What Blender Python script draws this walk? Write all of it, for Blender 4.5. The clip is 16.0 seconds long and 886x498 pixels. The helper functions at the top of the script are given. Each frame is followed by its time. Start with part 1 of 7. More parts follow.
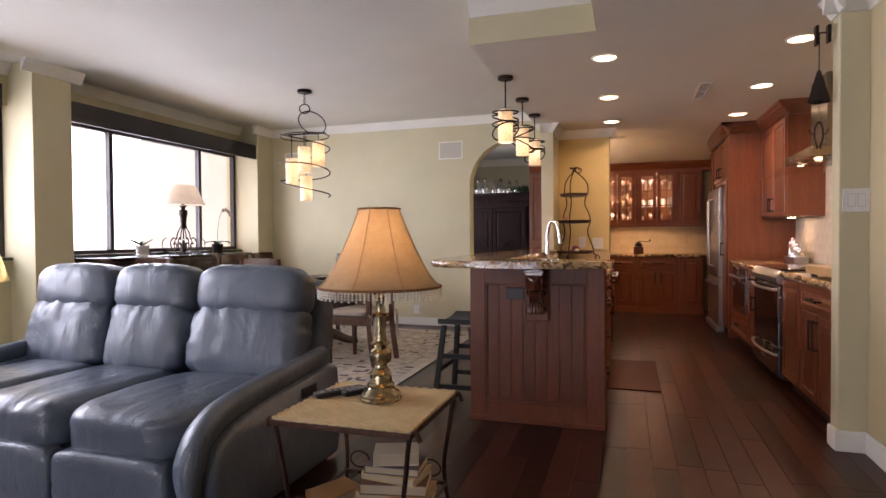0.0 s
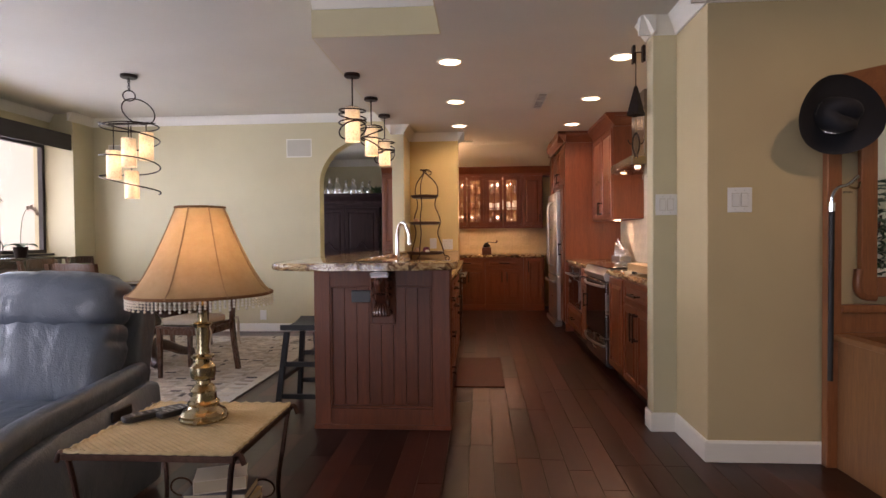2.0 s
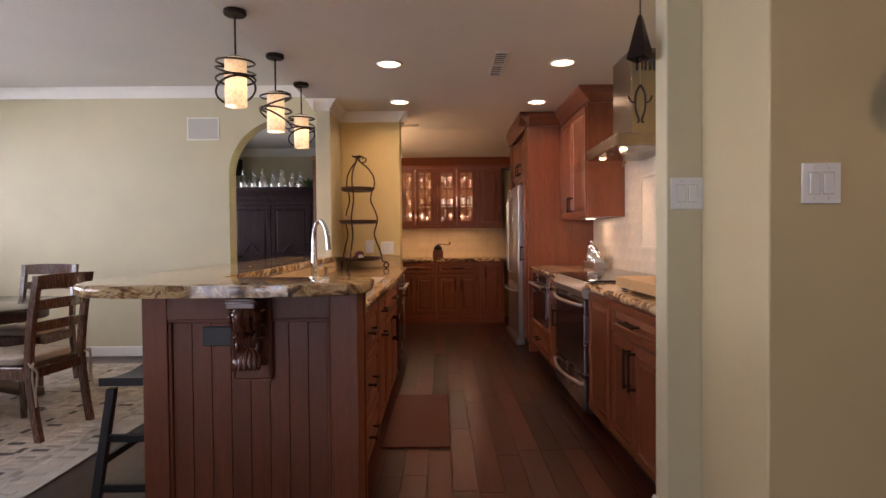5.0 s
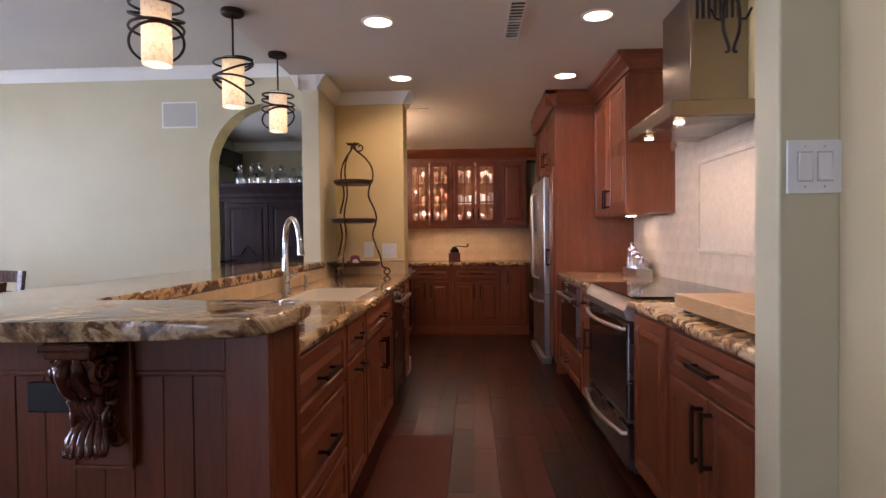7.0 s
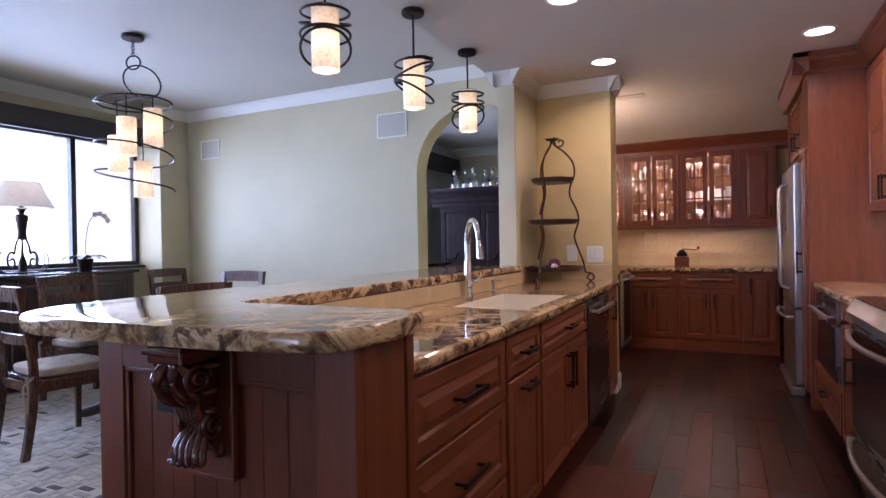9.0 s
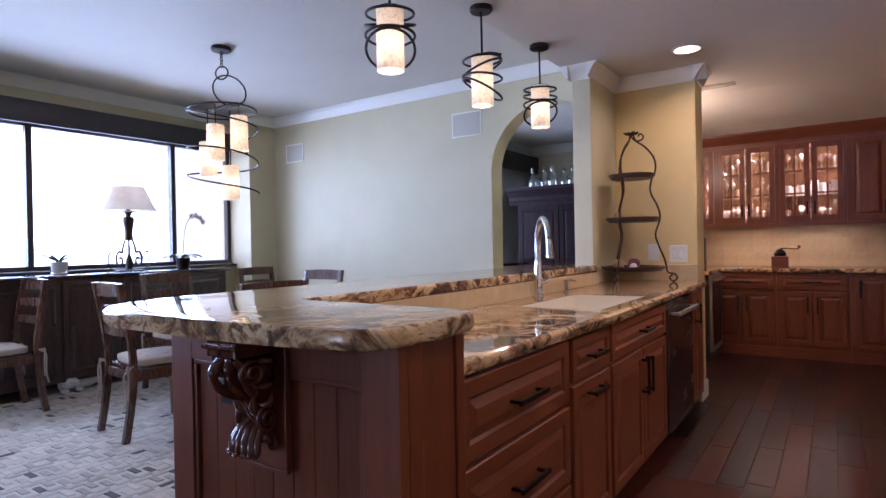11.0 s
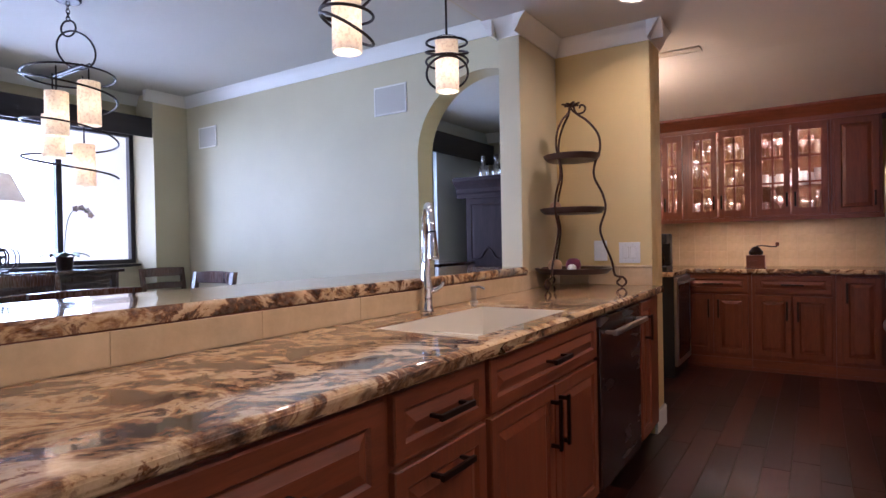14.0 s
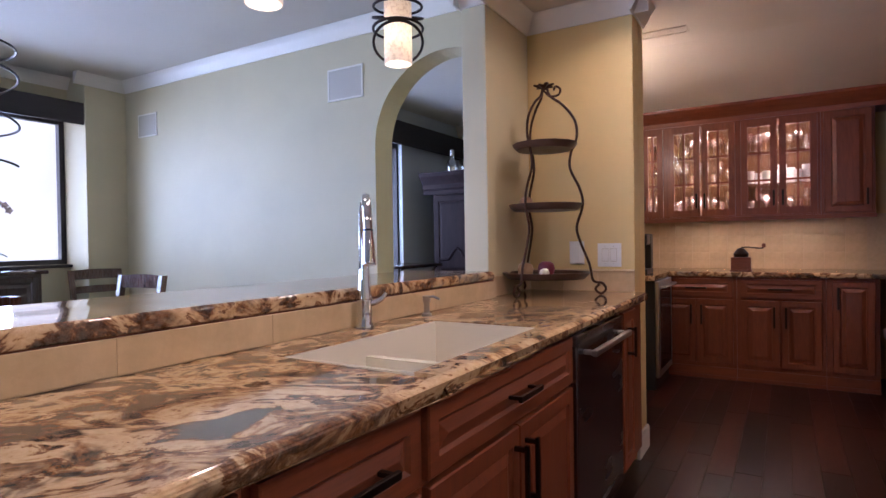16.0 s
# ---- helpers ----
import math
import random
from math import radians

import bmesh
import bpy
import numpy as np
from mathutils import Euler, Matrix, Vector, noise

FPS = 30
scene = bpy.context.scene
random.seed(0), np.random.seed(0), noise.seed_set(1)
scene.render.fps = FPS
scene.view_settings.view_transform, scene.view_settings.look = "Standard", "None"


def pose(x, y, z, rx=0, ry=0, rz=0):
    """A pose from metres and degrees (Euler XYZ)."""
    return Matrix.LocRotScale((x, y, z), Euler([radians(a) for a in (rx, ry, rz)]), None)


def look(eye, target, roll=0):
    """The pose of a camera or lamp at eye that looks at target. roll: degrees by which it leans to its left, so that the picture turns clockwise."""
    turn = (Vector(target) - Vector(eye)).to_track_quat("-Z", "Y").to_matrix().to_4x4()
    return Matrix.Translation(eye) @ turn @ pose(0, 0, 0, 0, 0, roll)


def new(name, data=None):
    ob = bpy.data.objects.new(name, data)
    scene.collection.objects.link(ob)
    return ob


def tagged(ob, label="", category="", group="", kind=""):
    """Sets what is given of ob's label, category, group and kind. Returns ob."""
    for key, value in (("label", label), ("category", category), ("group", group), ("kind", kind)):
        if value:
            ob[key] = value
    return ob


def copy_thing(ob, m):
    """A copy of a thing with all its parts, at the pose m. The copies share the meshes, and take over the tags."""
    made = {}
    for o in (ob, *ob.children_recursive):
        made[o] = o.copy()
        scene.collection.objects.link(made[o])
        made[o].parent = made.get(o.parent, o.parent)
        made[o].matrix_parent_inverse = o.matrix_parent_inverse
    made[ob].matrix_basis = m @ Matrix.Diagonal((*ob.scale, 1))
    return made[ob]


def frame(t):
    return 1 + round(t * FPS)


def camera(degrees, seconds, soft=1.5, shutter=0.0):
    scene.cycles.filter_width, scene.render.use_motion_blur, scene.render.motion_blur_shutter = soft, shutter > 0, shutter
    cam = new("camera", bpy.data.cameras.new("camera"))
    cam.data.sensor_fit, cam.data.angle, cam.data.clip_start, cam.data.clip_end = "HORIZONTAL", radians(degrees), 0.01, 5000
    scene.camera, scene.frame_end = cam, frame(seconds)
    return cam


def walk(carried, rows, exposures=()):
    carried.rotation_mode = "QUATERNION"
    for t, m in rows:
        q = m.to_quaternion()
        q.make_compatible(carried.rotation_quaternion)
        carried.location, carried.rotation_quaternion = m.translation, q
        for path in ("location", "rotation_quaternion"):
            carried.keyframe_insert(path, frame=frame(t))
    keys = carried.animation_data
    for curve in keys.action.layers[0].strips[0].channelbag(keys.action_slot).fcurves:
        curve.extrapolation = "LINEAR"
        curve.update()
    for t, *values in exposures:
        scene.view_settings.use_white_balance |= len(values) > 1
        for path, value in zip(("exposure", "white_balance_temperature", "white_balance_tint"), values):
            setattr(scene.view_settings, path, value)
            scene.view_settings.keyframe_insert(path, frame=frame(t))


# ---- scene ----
cam = camera(75.2, 16.0)
PATH = [
    (0, (0.6, 1.894, 1.201), (-0.014, 3.797, 1.161), -0.4),
    (0.5, (0.616, 1.911, 1.204), (0.149, 3.855, 1.162), -0.5),
    (1, (0.62, 1.904, 1.212), (0.279, 3.874, 1.169), -0.6),
    (1.5, (0.623, 1.916, 1.202), (0.389, 3.902, 1.163), -0.4),
    (2, (0.658, 1.997, 1.2), (0.526, 3.992, 1.161), -0.5),
    (2.5, (0.681, 2.157, 1.196), (0.615, 4.155, 1.157), -0.5),
    (3, (0.68, 2.335, 1.193), (0.632, 4.334, 1.155), -0.5),
    (3.5, (0.657, 2.552, 1.202), (0.634, 4.551, 1.162), -0.4),
    (4, (0.699, 2.781, 1.207), (0.693, 4.78, 1.17), -0.4),
    (4.5, (0.755, 3.02, 1.219), (0.762, 5.02, 1.177), -0.5),
    (7, (0.964, 4.164, 1.229), (0.866, 6.161, 1.19), -0.6),
    (7.5, (1.035, 4.3, 1.221), (0.778, 6.283, 1.187), -0.9),
    (8, (1.081, 4.439, 1.228), (0.598, 6.379, 1.198), -0.9),
    (8.5, (1.127, 4.494, 1.219), (0.43, 6.368, 1.196), -0.9),
    (9, (1.167, 4.542, 1.217), (0.292, 6.34, 1.202), -1.0),
    (9.5, (1.182, 4.536, 1.218), (0.185, 6.27, 1.205), -0.7),
    (9.7, (1.184, 4.548, 1.219), (0.151, 6.26, 1.208), -1.1),
    (11.8, (1.262, 4.738, 1.205), (0.125, 6.383, 1.193), -0.9),
    (12, (1.269, 4.801, 1.203), (0.149, 6.457, 1.19), -0.9),
    (12.5, (1.272, 5.02, 1.195), (0.18, 6.696, 1.183), -1.1),
    (13, (1.279, 5.229, 1.199), (0.194, 6.91, 1.181), -1.1),
    (13.5, (1.268, 5.422, 1.194), (0.181, 7.101, 1.178), -1.0),
    (14, (1.222, 5.599, 1.196), (0.131, 7.275, 1.177), -1.1),
    (14.5, (1.17, 5.74, 1.186), (0.089, 7.422, 1.17), -1.0),
    (15, (1.125, 5.903, 1.205), (0.052, 7.59, 1.18), -1.2),
    (15.5, (1.094, 5.999, 1.206), (0.034, 7.695, 1.182), -1.2),
    (16, (1.073, 6.042, 1.201), (0.051, 7.761, 1.178), -0.9),
]
walk(cam, [(t, look(eye, target, roll)) for t, eye, target, roll in PATH],
     [(0, 0.04, 7300, 32), (4.5, -0.03, 7200, 32), (7, -0.04, 6200, 32), (9, 0.07, 5350, 31), (12.5, 0.10, 5250, 31), (16, 0.02, 5250, 32)])

# ---- light ----
world = bpy.data.worlds.new("sky")
scene.world = world
world.use_nodes = True
wn = world.node_tree
sky = wn.nodes.new("ShaderNodeTexSky")
sky.sky_type, sky.sun_disc = "NISHITA", False
sky.sun_elevation, sky.sun_rotation = radians(48), radians(200)
wn.links.new(sky.outputs[0], wn.nodes["Background"].inputs[0])
wn.nodes["Background"].inputs[1].default_value = 0.12
sun = new("sun", bpy.data.lights.new("sun", "SUN"))
sun.data.energy, sun.data.angle, sun.data.color = 2.5, radians(0.5), (1, 0.95, 0.88)
sun.matrix_world = look((-6, 12, 20), (-8, 4, 0))


def lamp(name, kind, place, energy, color, size=0.1, aim=None, size_y=None, spread=None):
    d = bpy.data.lights.new(name, kind)
    d.energy, d.color = energy, color
    ob = new(name, d)
    if kind == "AREA":
        d.size = size
        if size_y:
            d.shape, d.size_y = "RECTANGLE", size_y
        else:
            d.shape = "DISK"
        if spread:
            d.spread = radians(spread)
    else:
        d.shadow_soft_size = size
    ob.matrix_world = look(place, aim) if aim else Matrix.Translation(place)
    return ob


DAY, WARM = (0.62, 0.80, 1.0), (1.0, 0.76, 0.50)
# daylight at the three windows, and from an assumed opening in the south
lamp("window_light", "AREA", (-4.97, 7.35, 1.72), 88, DAY, 2.4, (0, 7.35, 1.2), 1.25, spread=140)
lamp("window_light", "AREA", (-4.97, 3.85, 1.72), 150, DAY, 2.9, (0, 3.6, 1.1), 1.25)
lamp("window_light", "AREA", (-2.56, 10.40, 1.55), 26, DAY, 1.2, (0, 10.40, 1.3), 1.3)
# added fill from the unseen south side, brightens sofa and island
lamp("window_light", "AREA", (-2.2, -3.2, 1.15), 80, DAY, 3.0, (-2.2, 3, 1.2), 1.9)
# ceiling lamp round the corner behind the nook wall
lamp("passage_bulb", "POINT", (-0.05, 10.2, 2.08), 18, WARM, 0.08)
# recessed ceiling lights
CANS = [(0.436, 6.31), (0.424, 7.577), (0.413, 8.78), (1.70, 6.31), (1.712, 7.575), (1.727, 8.82)]
for cx, cy in CANS:
    lamp("downlight_bulb", "AREA", (cx, cy, 2.492), 5.0, WARM, 0.12, (cx, cy, 0), spread=150)
lamp("downlight_bulb", "AREA", (2.3, 3.9, 2.492), 4.2, WARM, 0.12, (2.4, 4.4, 0), spread=150)
for lx, ly in [(0.5, 11.62), (1.1, 11.62)]:
    lamp("undercabinet_bulb", "AREA", (lx, ly + 0.1, 1.352), 2.2, WARM, 0.5, (lx, ly + 0.12, 0), 0.03)
lamp("undercabinet_bulb", "AREA", (2.24, 8.85, 1.37), 1.0, WARM, 0.08, (2.26, 8.85, 0))
for ly in (7.2, 7.72):
    lamp("hood_bulb", "AREA", (2.05, ly, 1.755), 2.2, WARM, 0.05, (2.1, ly, 0))

# ---- materials ----
def mat(name, rough=0.5, metal=0.0, spec=0.5, coat=0.0):
    m = bpy.data.materials.new(name)
    m.use_nodes = True
    b = m.node_tree.nodes["Principled BSDF"]
    b.inputs["Roughness"].default_value = rough
    b.inputs["Metallic"].default_value = metal
    b.inputs["Specular IOR Level"].default_value = spec
    b.inputs["Coat Weight"].default_value = coat
    b.inputs["Coat Roughness"].default_value = 0.12
    return m, m.node_tree, b


def coords(nt, scale=(1, 1, 1), source="Object", rot=(0, 0, 0)):
    tc, mp = nt.nodes.new("ShaderNodeTexCoord"), nt.nodes.new("ShaderNodeMapping")
    mp.inputs["Scale"].default_value = scale
    mp.inputs["Rotation"].default_value = rot
    nt.links.new(tc.outputs[source], mp.inputs[0])
    return mp.outputs[0]


def noise_tex(nt, vec, scale, detail=4, rough=0.55, dist=0.0):
    n = nt.nodes.new("ShaderNodeTexNoise")
    n.inputs["Scale"].default_value, n.inputs["Detail"].default_value = scale, detail
    n.inputs["Roughness"].default_value, n.inputs["Distortion"].default_value = rough, dist
    nt.links.new(vec, n.inputs["Vector"])
    return n.outputs["Fac"]


def ramp(nt, fac, stops):
    r = nt.nodes.new("ShaderNodeValToRGB")
    e = r.color_ramp.elements
    while len(e) < len(stops):
        e.new(0.5)
    for el, (p, c) in zip(e, stops):
        el.position, el.color = p, (*c, 1)
    nt.links.new(fac, r.inputs[0])
    return r.outputs[0]


def mixc(nt, fac, a, b, mode="MIX"):
    m = nt.nodes.new("ShaderNodeMix")
    m.data_type, m.blend_type = "RGBA", mode
    for sock, v in ((m.inputs["Factor"], fac), (m.inputs["A"], a), (m.inputs["B"], b)):
        if hasattr(v, "links"):
            nt.links.new(v, sock)
        else:
            sock.default_value = v if isinstance(v, (int, float)) else (*v, 1)
    return m.outputs["Result"]


def bump(nt, b, height, strength=0.2, dist=0.005):
    n = nt.nodes.new("ShaderNodeBump")
    n.inputs["Strength"].default_value, n.inputs["Distance"].default_value = strength, dist
    nt.links.new(height, n.inputs["Height"])
    nt.links.new(n.outputs[0], b.inputs["Normal"])


def vary(nt, color, amount, island=False):
    """Multiply a colour by a random value for each object or each loose piece."""
    src = nt.nodes.new("ShaderNodeNewGeometry") if island else nt.nodes.new("ShaderNodeObjectInfo")
    out = src.outputs["Random Per Island"] if island else src.outputs["Random"]
    r = ramp(nt, out, [(0, (1 - amount,) * 3), (1, (1 + amount,) * 3)])
    return mixc(nt, 1.0, color, r, "MULTIPLY")


def paint(name, c, rough=0.6, grain=60, var=0.06, bumps=0.08):
    m, nt, b = mat(name, rough)
    v = coords(nt)
    big = noise_tex(nt, v, 1.3, 3)
    fine = noise_tex(nt, v, grain, 3)
    col = ramp(nt, big, [(0.3, tuple(k * (1 - var) for k in c)), (0.7, tuple(min(1, k * (1 + var)) for k in c))])
    nt.links.new(col, b.inputs["Base Color"])
    bump(nt, b, fine, bumps, 0.003)
    return m


def wood(name, dark, light, rough=0.35, axis="z", scale=1.0, varied=0.0, island=False, coat=0.0, mottled=0.0, relief=0.08):
    m, nt, b = mat(name, rough, coat=coat)
    s = {"x": (1.2, 14, 14), "y": (14, 1.2, 14), "z": (14, 14, 1.2)}[axis]
    v = coords(nt, tuple(k * scale for k in s))
    info = nt.nodes.new("ShaderNodeObjectInfo")
    add = nt.nodes.new("ShaderNodeVectorMath")
    add.operation = "MULTIPLY_ADD"
    nt.links.new(info.outputs["Random"], add.inputs[0])
    add.inputs[1].default_value = (31, 17, 23)
    nt.links.new(v, add.inputs[2])
    g = noise_tex(nt, add.outputs[0], 1.6, 6, 0.65, 0.6)
    g2 = noise_tex(nt, add.outputs[0], 9.0, 3, 0.6)
    col = ramp(nt, g, [(0.28, dark), (0.72, light)])
    col = mixc(nt, 0.35, col, ramp(nt, g2, [(0.35, tuple(k * 0.7 for k in dark)), (0.7, light)]))
    if mottled:
        cloud = noise_tex(nt, coords(nt), 3.0, 4, 0.6, 0.4)
        col = mixc(nt, mottled, col, ramp(nt, cloud, [(0.35, tuple(k * 0.7 for k in dark)), (0.65, tuple(min(1, k * 1.2) for k in light))]))
    if varied:
        col = vary(nt, col, varied, island)
    nt.links.new(col, b.inputs["Base Color"])
    if relief:
        rr = ramp(nt, g2, [(0.2, (max(0.05, rough - 0.07),) * 3), (0.8, (rough + 0.1,) * 3)])
        nt.links.new(rr, b.inputs["Roughness"])
        bump(nt, b, g2, relief, 0.002)
    return m


def metal(name, c, rough=0.25, grain=(1, 1, 1), var=0.1):
    m, nt, b = mat(name, rough, 1.0)
    n = noise_tex(nt, coords(nt, grain), 8, 4)
    col = ramp(nt, n, [(0.3, tuple(k * (1 - var) for k in c)), (0.7, c)])
    nt.links.new(col, b.inputs["Base Color"])
    nt.links.new(ramp(nt, n, [(0.2, (rough * 0.8,) * 3), (0.8, (rough * 1.35,) * 3)]), b.inputs["Roughness"])
    return m


def glow(name, c, strength):
    m, nt, b = mat(name, 0.5)
    b.inputs["Base Color"].default_value = (*c, 1)
    b.inputs["Emission Color"].default_value = (*c, 1)
    b.inputs["Emission Strength"].default_value = strength
    return m


def glass(name, tint=(1, 1, 1), rough=0.0):
    m, nt, b = mat(name, rough)
    b.inputs["Base Color"].default_value = (*tint, 1)
    b.inputs["Transmission Weight"].default_value = 1.0
    b.inputs["IOR"].default_value = 1.45
    return m


def thin_glass(name, gloss=0.08, rough=0.02):
    m = bpy.data.materials.new(name)
    m.use_nodes = True
    nt = m.node_tree
    t, g, mx = nt.nodes.new("ShaderNodeBsdfTransparent"), nt.nodes.new("ShaderNodeBsdfGlossy"), nt.nodes.new("ShaderNodeMixShader")
    g.inputs["Roughness"].default_value = rough
    mx.inputs[0].default_value = gloss
    nt.links.new(t.outputs[0], mx.inputs[1])
    nt.links.new(g.outputs[0], mx.inputs[2])
    nt.links.new(mx.outputs[0], nt.nodes["Material Output"].inputs[0])
    return m


WALL = paint("wall_paint", (0.57, 0.51, 0.33), 0.55, 120)
DENW = paint("den_wall_paint", (0.56, 0.60, 0.62), 0.55, 120)
NOOK = paint("warm_wall_paint", (0.70, 0.53, 0.23), 0.55, 120)
TAN = paint("tan_wall_paint", (0.53, 0.42, 0.24), 0.55, 120)
WHITE = paint("white_trim_paint", (0.78, 0.755, 0.68), 0.4, 40, 0.03)
CEIL = paint("ceiling_paint", (0.61, 0.58, 0.515), 0.8, 150, 0.03, 0.05)
CHERRY = wood("cherry_cabinet_wood", (0.150, 0.038, 0.015), (0.250, 0.071, 0.027), 0.36, "z", 1.0, 0.06, coat=0.06)
CHERRYX = wood("cherry_drawer_wood", (0.150, 0.038, 0.015), (0.250, 0.071, 0.027), 0.36, "x", 1.0, 0.06, coat=0.06)
PANEL = wood("island_panel_wood", (0.135, 0.031, 0.0095), (0.222, 0.056, 0.0155), 0.42, "z", 1.0, 0.10)
FLOOR = wood("dark_floor_plank", (0.027, 0.0080, 0.0057), (0.059, 0.0167, 0.0104), 0.30, "y", 0.5, 0.72, mottled=0.18, relief=0.0)
FLOORJ = wood("dark_floor_plank_far", (0.027, 0.0080, 0.0057), (0.059, 0.0167, 0.0104), 0.30, "y", 0.5, 0.72, True, mottled=0.18, relief=0.0)
for _m in (FLOOR, FLOORJ):
    _m.node_tree.nodes["Principled BSDF"].inputs["Specular IOR Level"].default_value = 0.30
DARKWOOD = wood("dark_walnut_wood", (0.030, 0.014, 0.010), (0.075, 0.036, 0.024), 0.3, "z", 1.0, coat=0.2)
OLDWOOD = wood("old_armoire_wood", (0.014, 0.008, 0.009), (0.036, 0.020, 0.021), 0.5, "z", 1.0)
OLDWOOD.node_tree.nodes["Principled BSDF"].inputs["Specular IOR Level"].default_value = 0.12
DARKTOP = wood("dark_table_wood", (0.030, 0.014, 0.010), (0.075, 0.036, 0.024), 0.18, "x", 1.0, coat=0.4)
CHAIRWOOD = wood("brown_chair_wood", (0.06, 0.025, 0.014), (0.13, 0.055, 0.03), 0.25, "z", 1.5, coat=0.6)
BLACKWOOD = wood("black_painted_wood", (0.008, 0.0075, 0.0075), (0.016, 0.014, 0.014), 0.5, "z", 1.5)
ESPRESSO = wood("espresso_valance", (0.016, 0.010, 0.010), (0.03, 0.02, 0.02), 0.45, "y", 1.0)
OAK = wood("oak_wood", (0.21, 0.085, 0.030), (0.33, 0.15, 0.058), 0.38, "z", 1.2, coat=0.1)
OAKRED = wood("red_oak_wood", (0.22, 0.070, 0.023), (0.33, 0.12, 0.042), 0.38, "z", 1.2, coat=0.1)
BLOCK = wood("maple_block", (0.45, 0.25, 0.10), (0.62, 0.40, 0.19), 0.4, "y", 2.0)
DARKSTEEL = metal("dark_steel", (0.27, 0.27, 0.275), 0.24, (0.1, 0.1, 0.5), 0.03)
STEEL = metal("brushed_steel", (0.54, 0.53, 0.52), 0.30, (0.1, 0.1, 0.5), 0.03)
CHROME = metal("chrome", (0.82, 0.83, 0.85), 0.06)
BRASS = metal("antique_brass", (0.46, 0.39, 0.25), 0.24, (3, 3, 3), 0.25)
BRONZE = metal("oil_rubbed_bronze", (0.055, 0.040, 0.034), 0.38, (6, 6, 6), 0.3)
IRON = metal("brown_wrought_iron", (0.10, 0.055, 0.042), 0.42, (6, 6, 6), 0.4)
BLACKGLASS, _, _b = mat("black_ceramic_glass", 0.04, 0.0, 0.7)
_b.inputs["Base Color"].default_value = (0.012, 0.012, 0.013, 1)
PLASTIC = paint("white_plastic", (0.75, 0.74, 0.71), 0.35, 10, 0.01, 0.0)
BLACKPL = paint("black_plastic", (0.018, 0.018, 0.02), 0.4, 90, 0.1)
PORCELAIN = paint("cream_porcelain", (0.80, 0.75, 0.64), 0.12, 10, 0.01, 0.0)
PANE = thin_glass("window_glass", 0.05)
CABGLASS = thin_glass("cabinet_glass", 0.012)
SHELFGLASS = thin_glass("glass_shelf", 0.16)
CLEAR = thin_glass("clear_glassware", 0.42, 0.14)
HOODSTEEL = metal("smoky_hood_steel", (0.30, 0.265, 0.235), 0.22, (0.1, 0.1, 0.5), 0.05)
FELT = paint("black_felt", (0.012, 0.012, 0.016), 0.9, 300, 0.2)
TOE = paint("dark_toe_kick", (0.03, 0.015, 0.01), 0.6, 40)


def granite():
    m, nt, b = mat("granite_slab", 0.07, 0.0, 0.6)
    v = coords(nt, (1, 1, 1), "Object", (0, 0, 0.65))
    warp = nt.nodes.new("ShaderNodeTexNoise")
    warp.inputs["Scale"].default_value, warp.inputs["Detail"].default_value = 2.2, 3
    nt.links.new(v, warp.inputs["Vector"])
    add = nt.nodes.new("ShaderNodeVectorMath")
    add.operation = "MULTIPLY_ADD"
    nt.links.new(warp.outputs["Color"], add.inputs[0])
    add.inputs[1].default_value = (0.34, 0.34, 0.34)
    nt.links.new(v, add.inputs[2])
    st = nt.nodes.new("ShaderNodeMapping")
    st.inputs["Scale"].default_value = (1.9, 1.0, 2.2)
    nt.links.new(add.outputs[0], st.inputs[0])
    flow = noise_tex(nt, st.outputs[0], 3.4, 10, 0.66, 0.55)
    cloud = noise_tex(nt, add.outputs[0], 1.7, 4, 0.5, 0.3)
    speck = noise_tex(nt, v, 60, 4, 0.7)
    base = ramp(nt, flow, [(0.35, (0.022, 0.011, 0.008)), (0.40, (0.080, 0.032, 0.014)), (0.425, (0.22, 0.095, 0.032)), (0.445, (0.58, 0.39, 0.20)),
                           (0.505, (0.68, 0.50, 0.29)), (0.520, (0.62, 0.43, 0.22)), (0.535, (0.24, 0.100, 0.036)), (0.565, (0.085, 0.034, 0.015)), (0.60, (0.30, 0.14, 0.05)), (0.63, (0.68, 0.51, 0.30))])
    grey = ramp(nt, noise_tex(nt, st.outputs[0], 6.5, 9, 0.72, 0.3), [(0.36, (0.035, 0.036, 0.042)), (0.46, (0.17, 0.17, 0.165)), (0.56, (0.30, 0.285, 0.25)), (0.66, (0.60, 0.52, 0.38))])
    col = mixc(nt, ramp(nt, cloud, [(0.60, (0, 0, 0)), (0.64, (0.9, 0.9, 0.9))]), base, grey)
    tan = ramp(nt, noise_tex(nt, st.outputs[0], 5.5, 9, 0.7, 0.5), [(0.40, (0.035, 0.015, 0.008)), (0.46, (0.16, 0.064, 0.023)), (0.505, (0.33, 0.165, 0.062)), (0.545, (0.60, 0.40, 0.19)), (0.585, (0.62, 0.43, 0.22)), (0.62, (0.16, 0.066, 0.026))])
    col = mixc(nt, ramp(nt, noise_tex(nt, add.outputs[0], 2.6, 5, 0.6, 0.3), [(0.475, (0, 0, 0)), (0.515, (0.94, 0.94, 0.94))]), col, tan)
    col = mixc(nt, 0.10, col, ramp(nt, speck, [(0.38, (0.05, 0.035, 0.025)), (0.62, (0.85, 0.75, 0.58))]))
    nt.links.new(col, b.inputs["Base Color"])
    return m


GRANITE = granite()


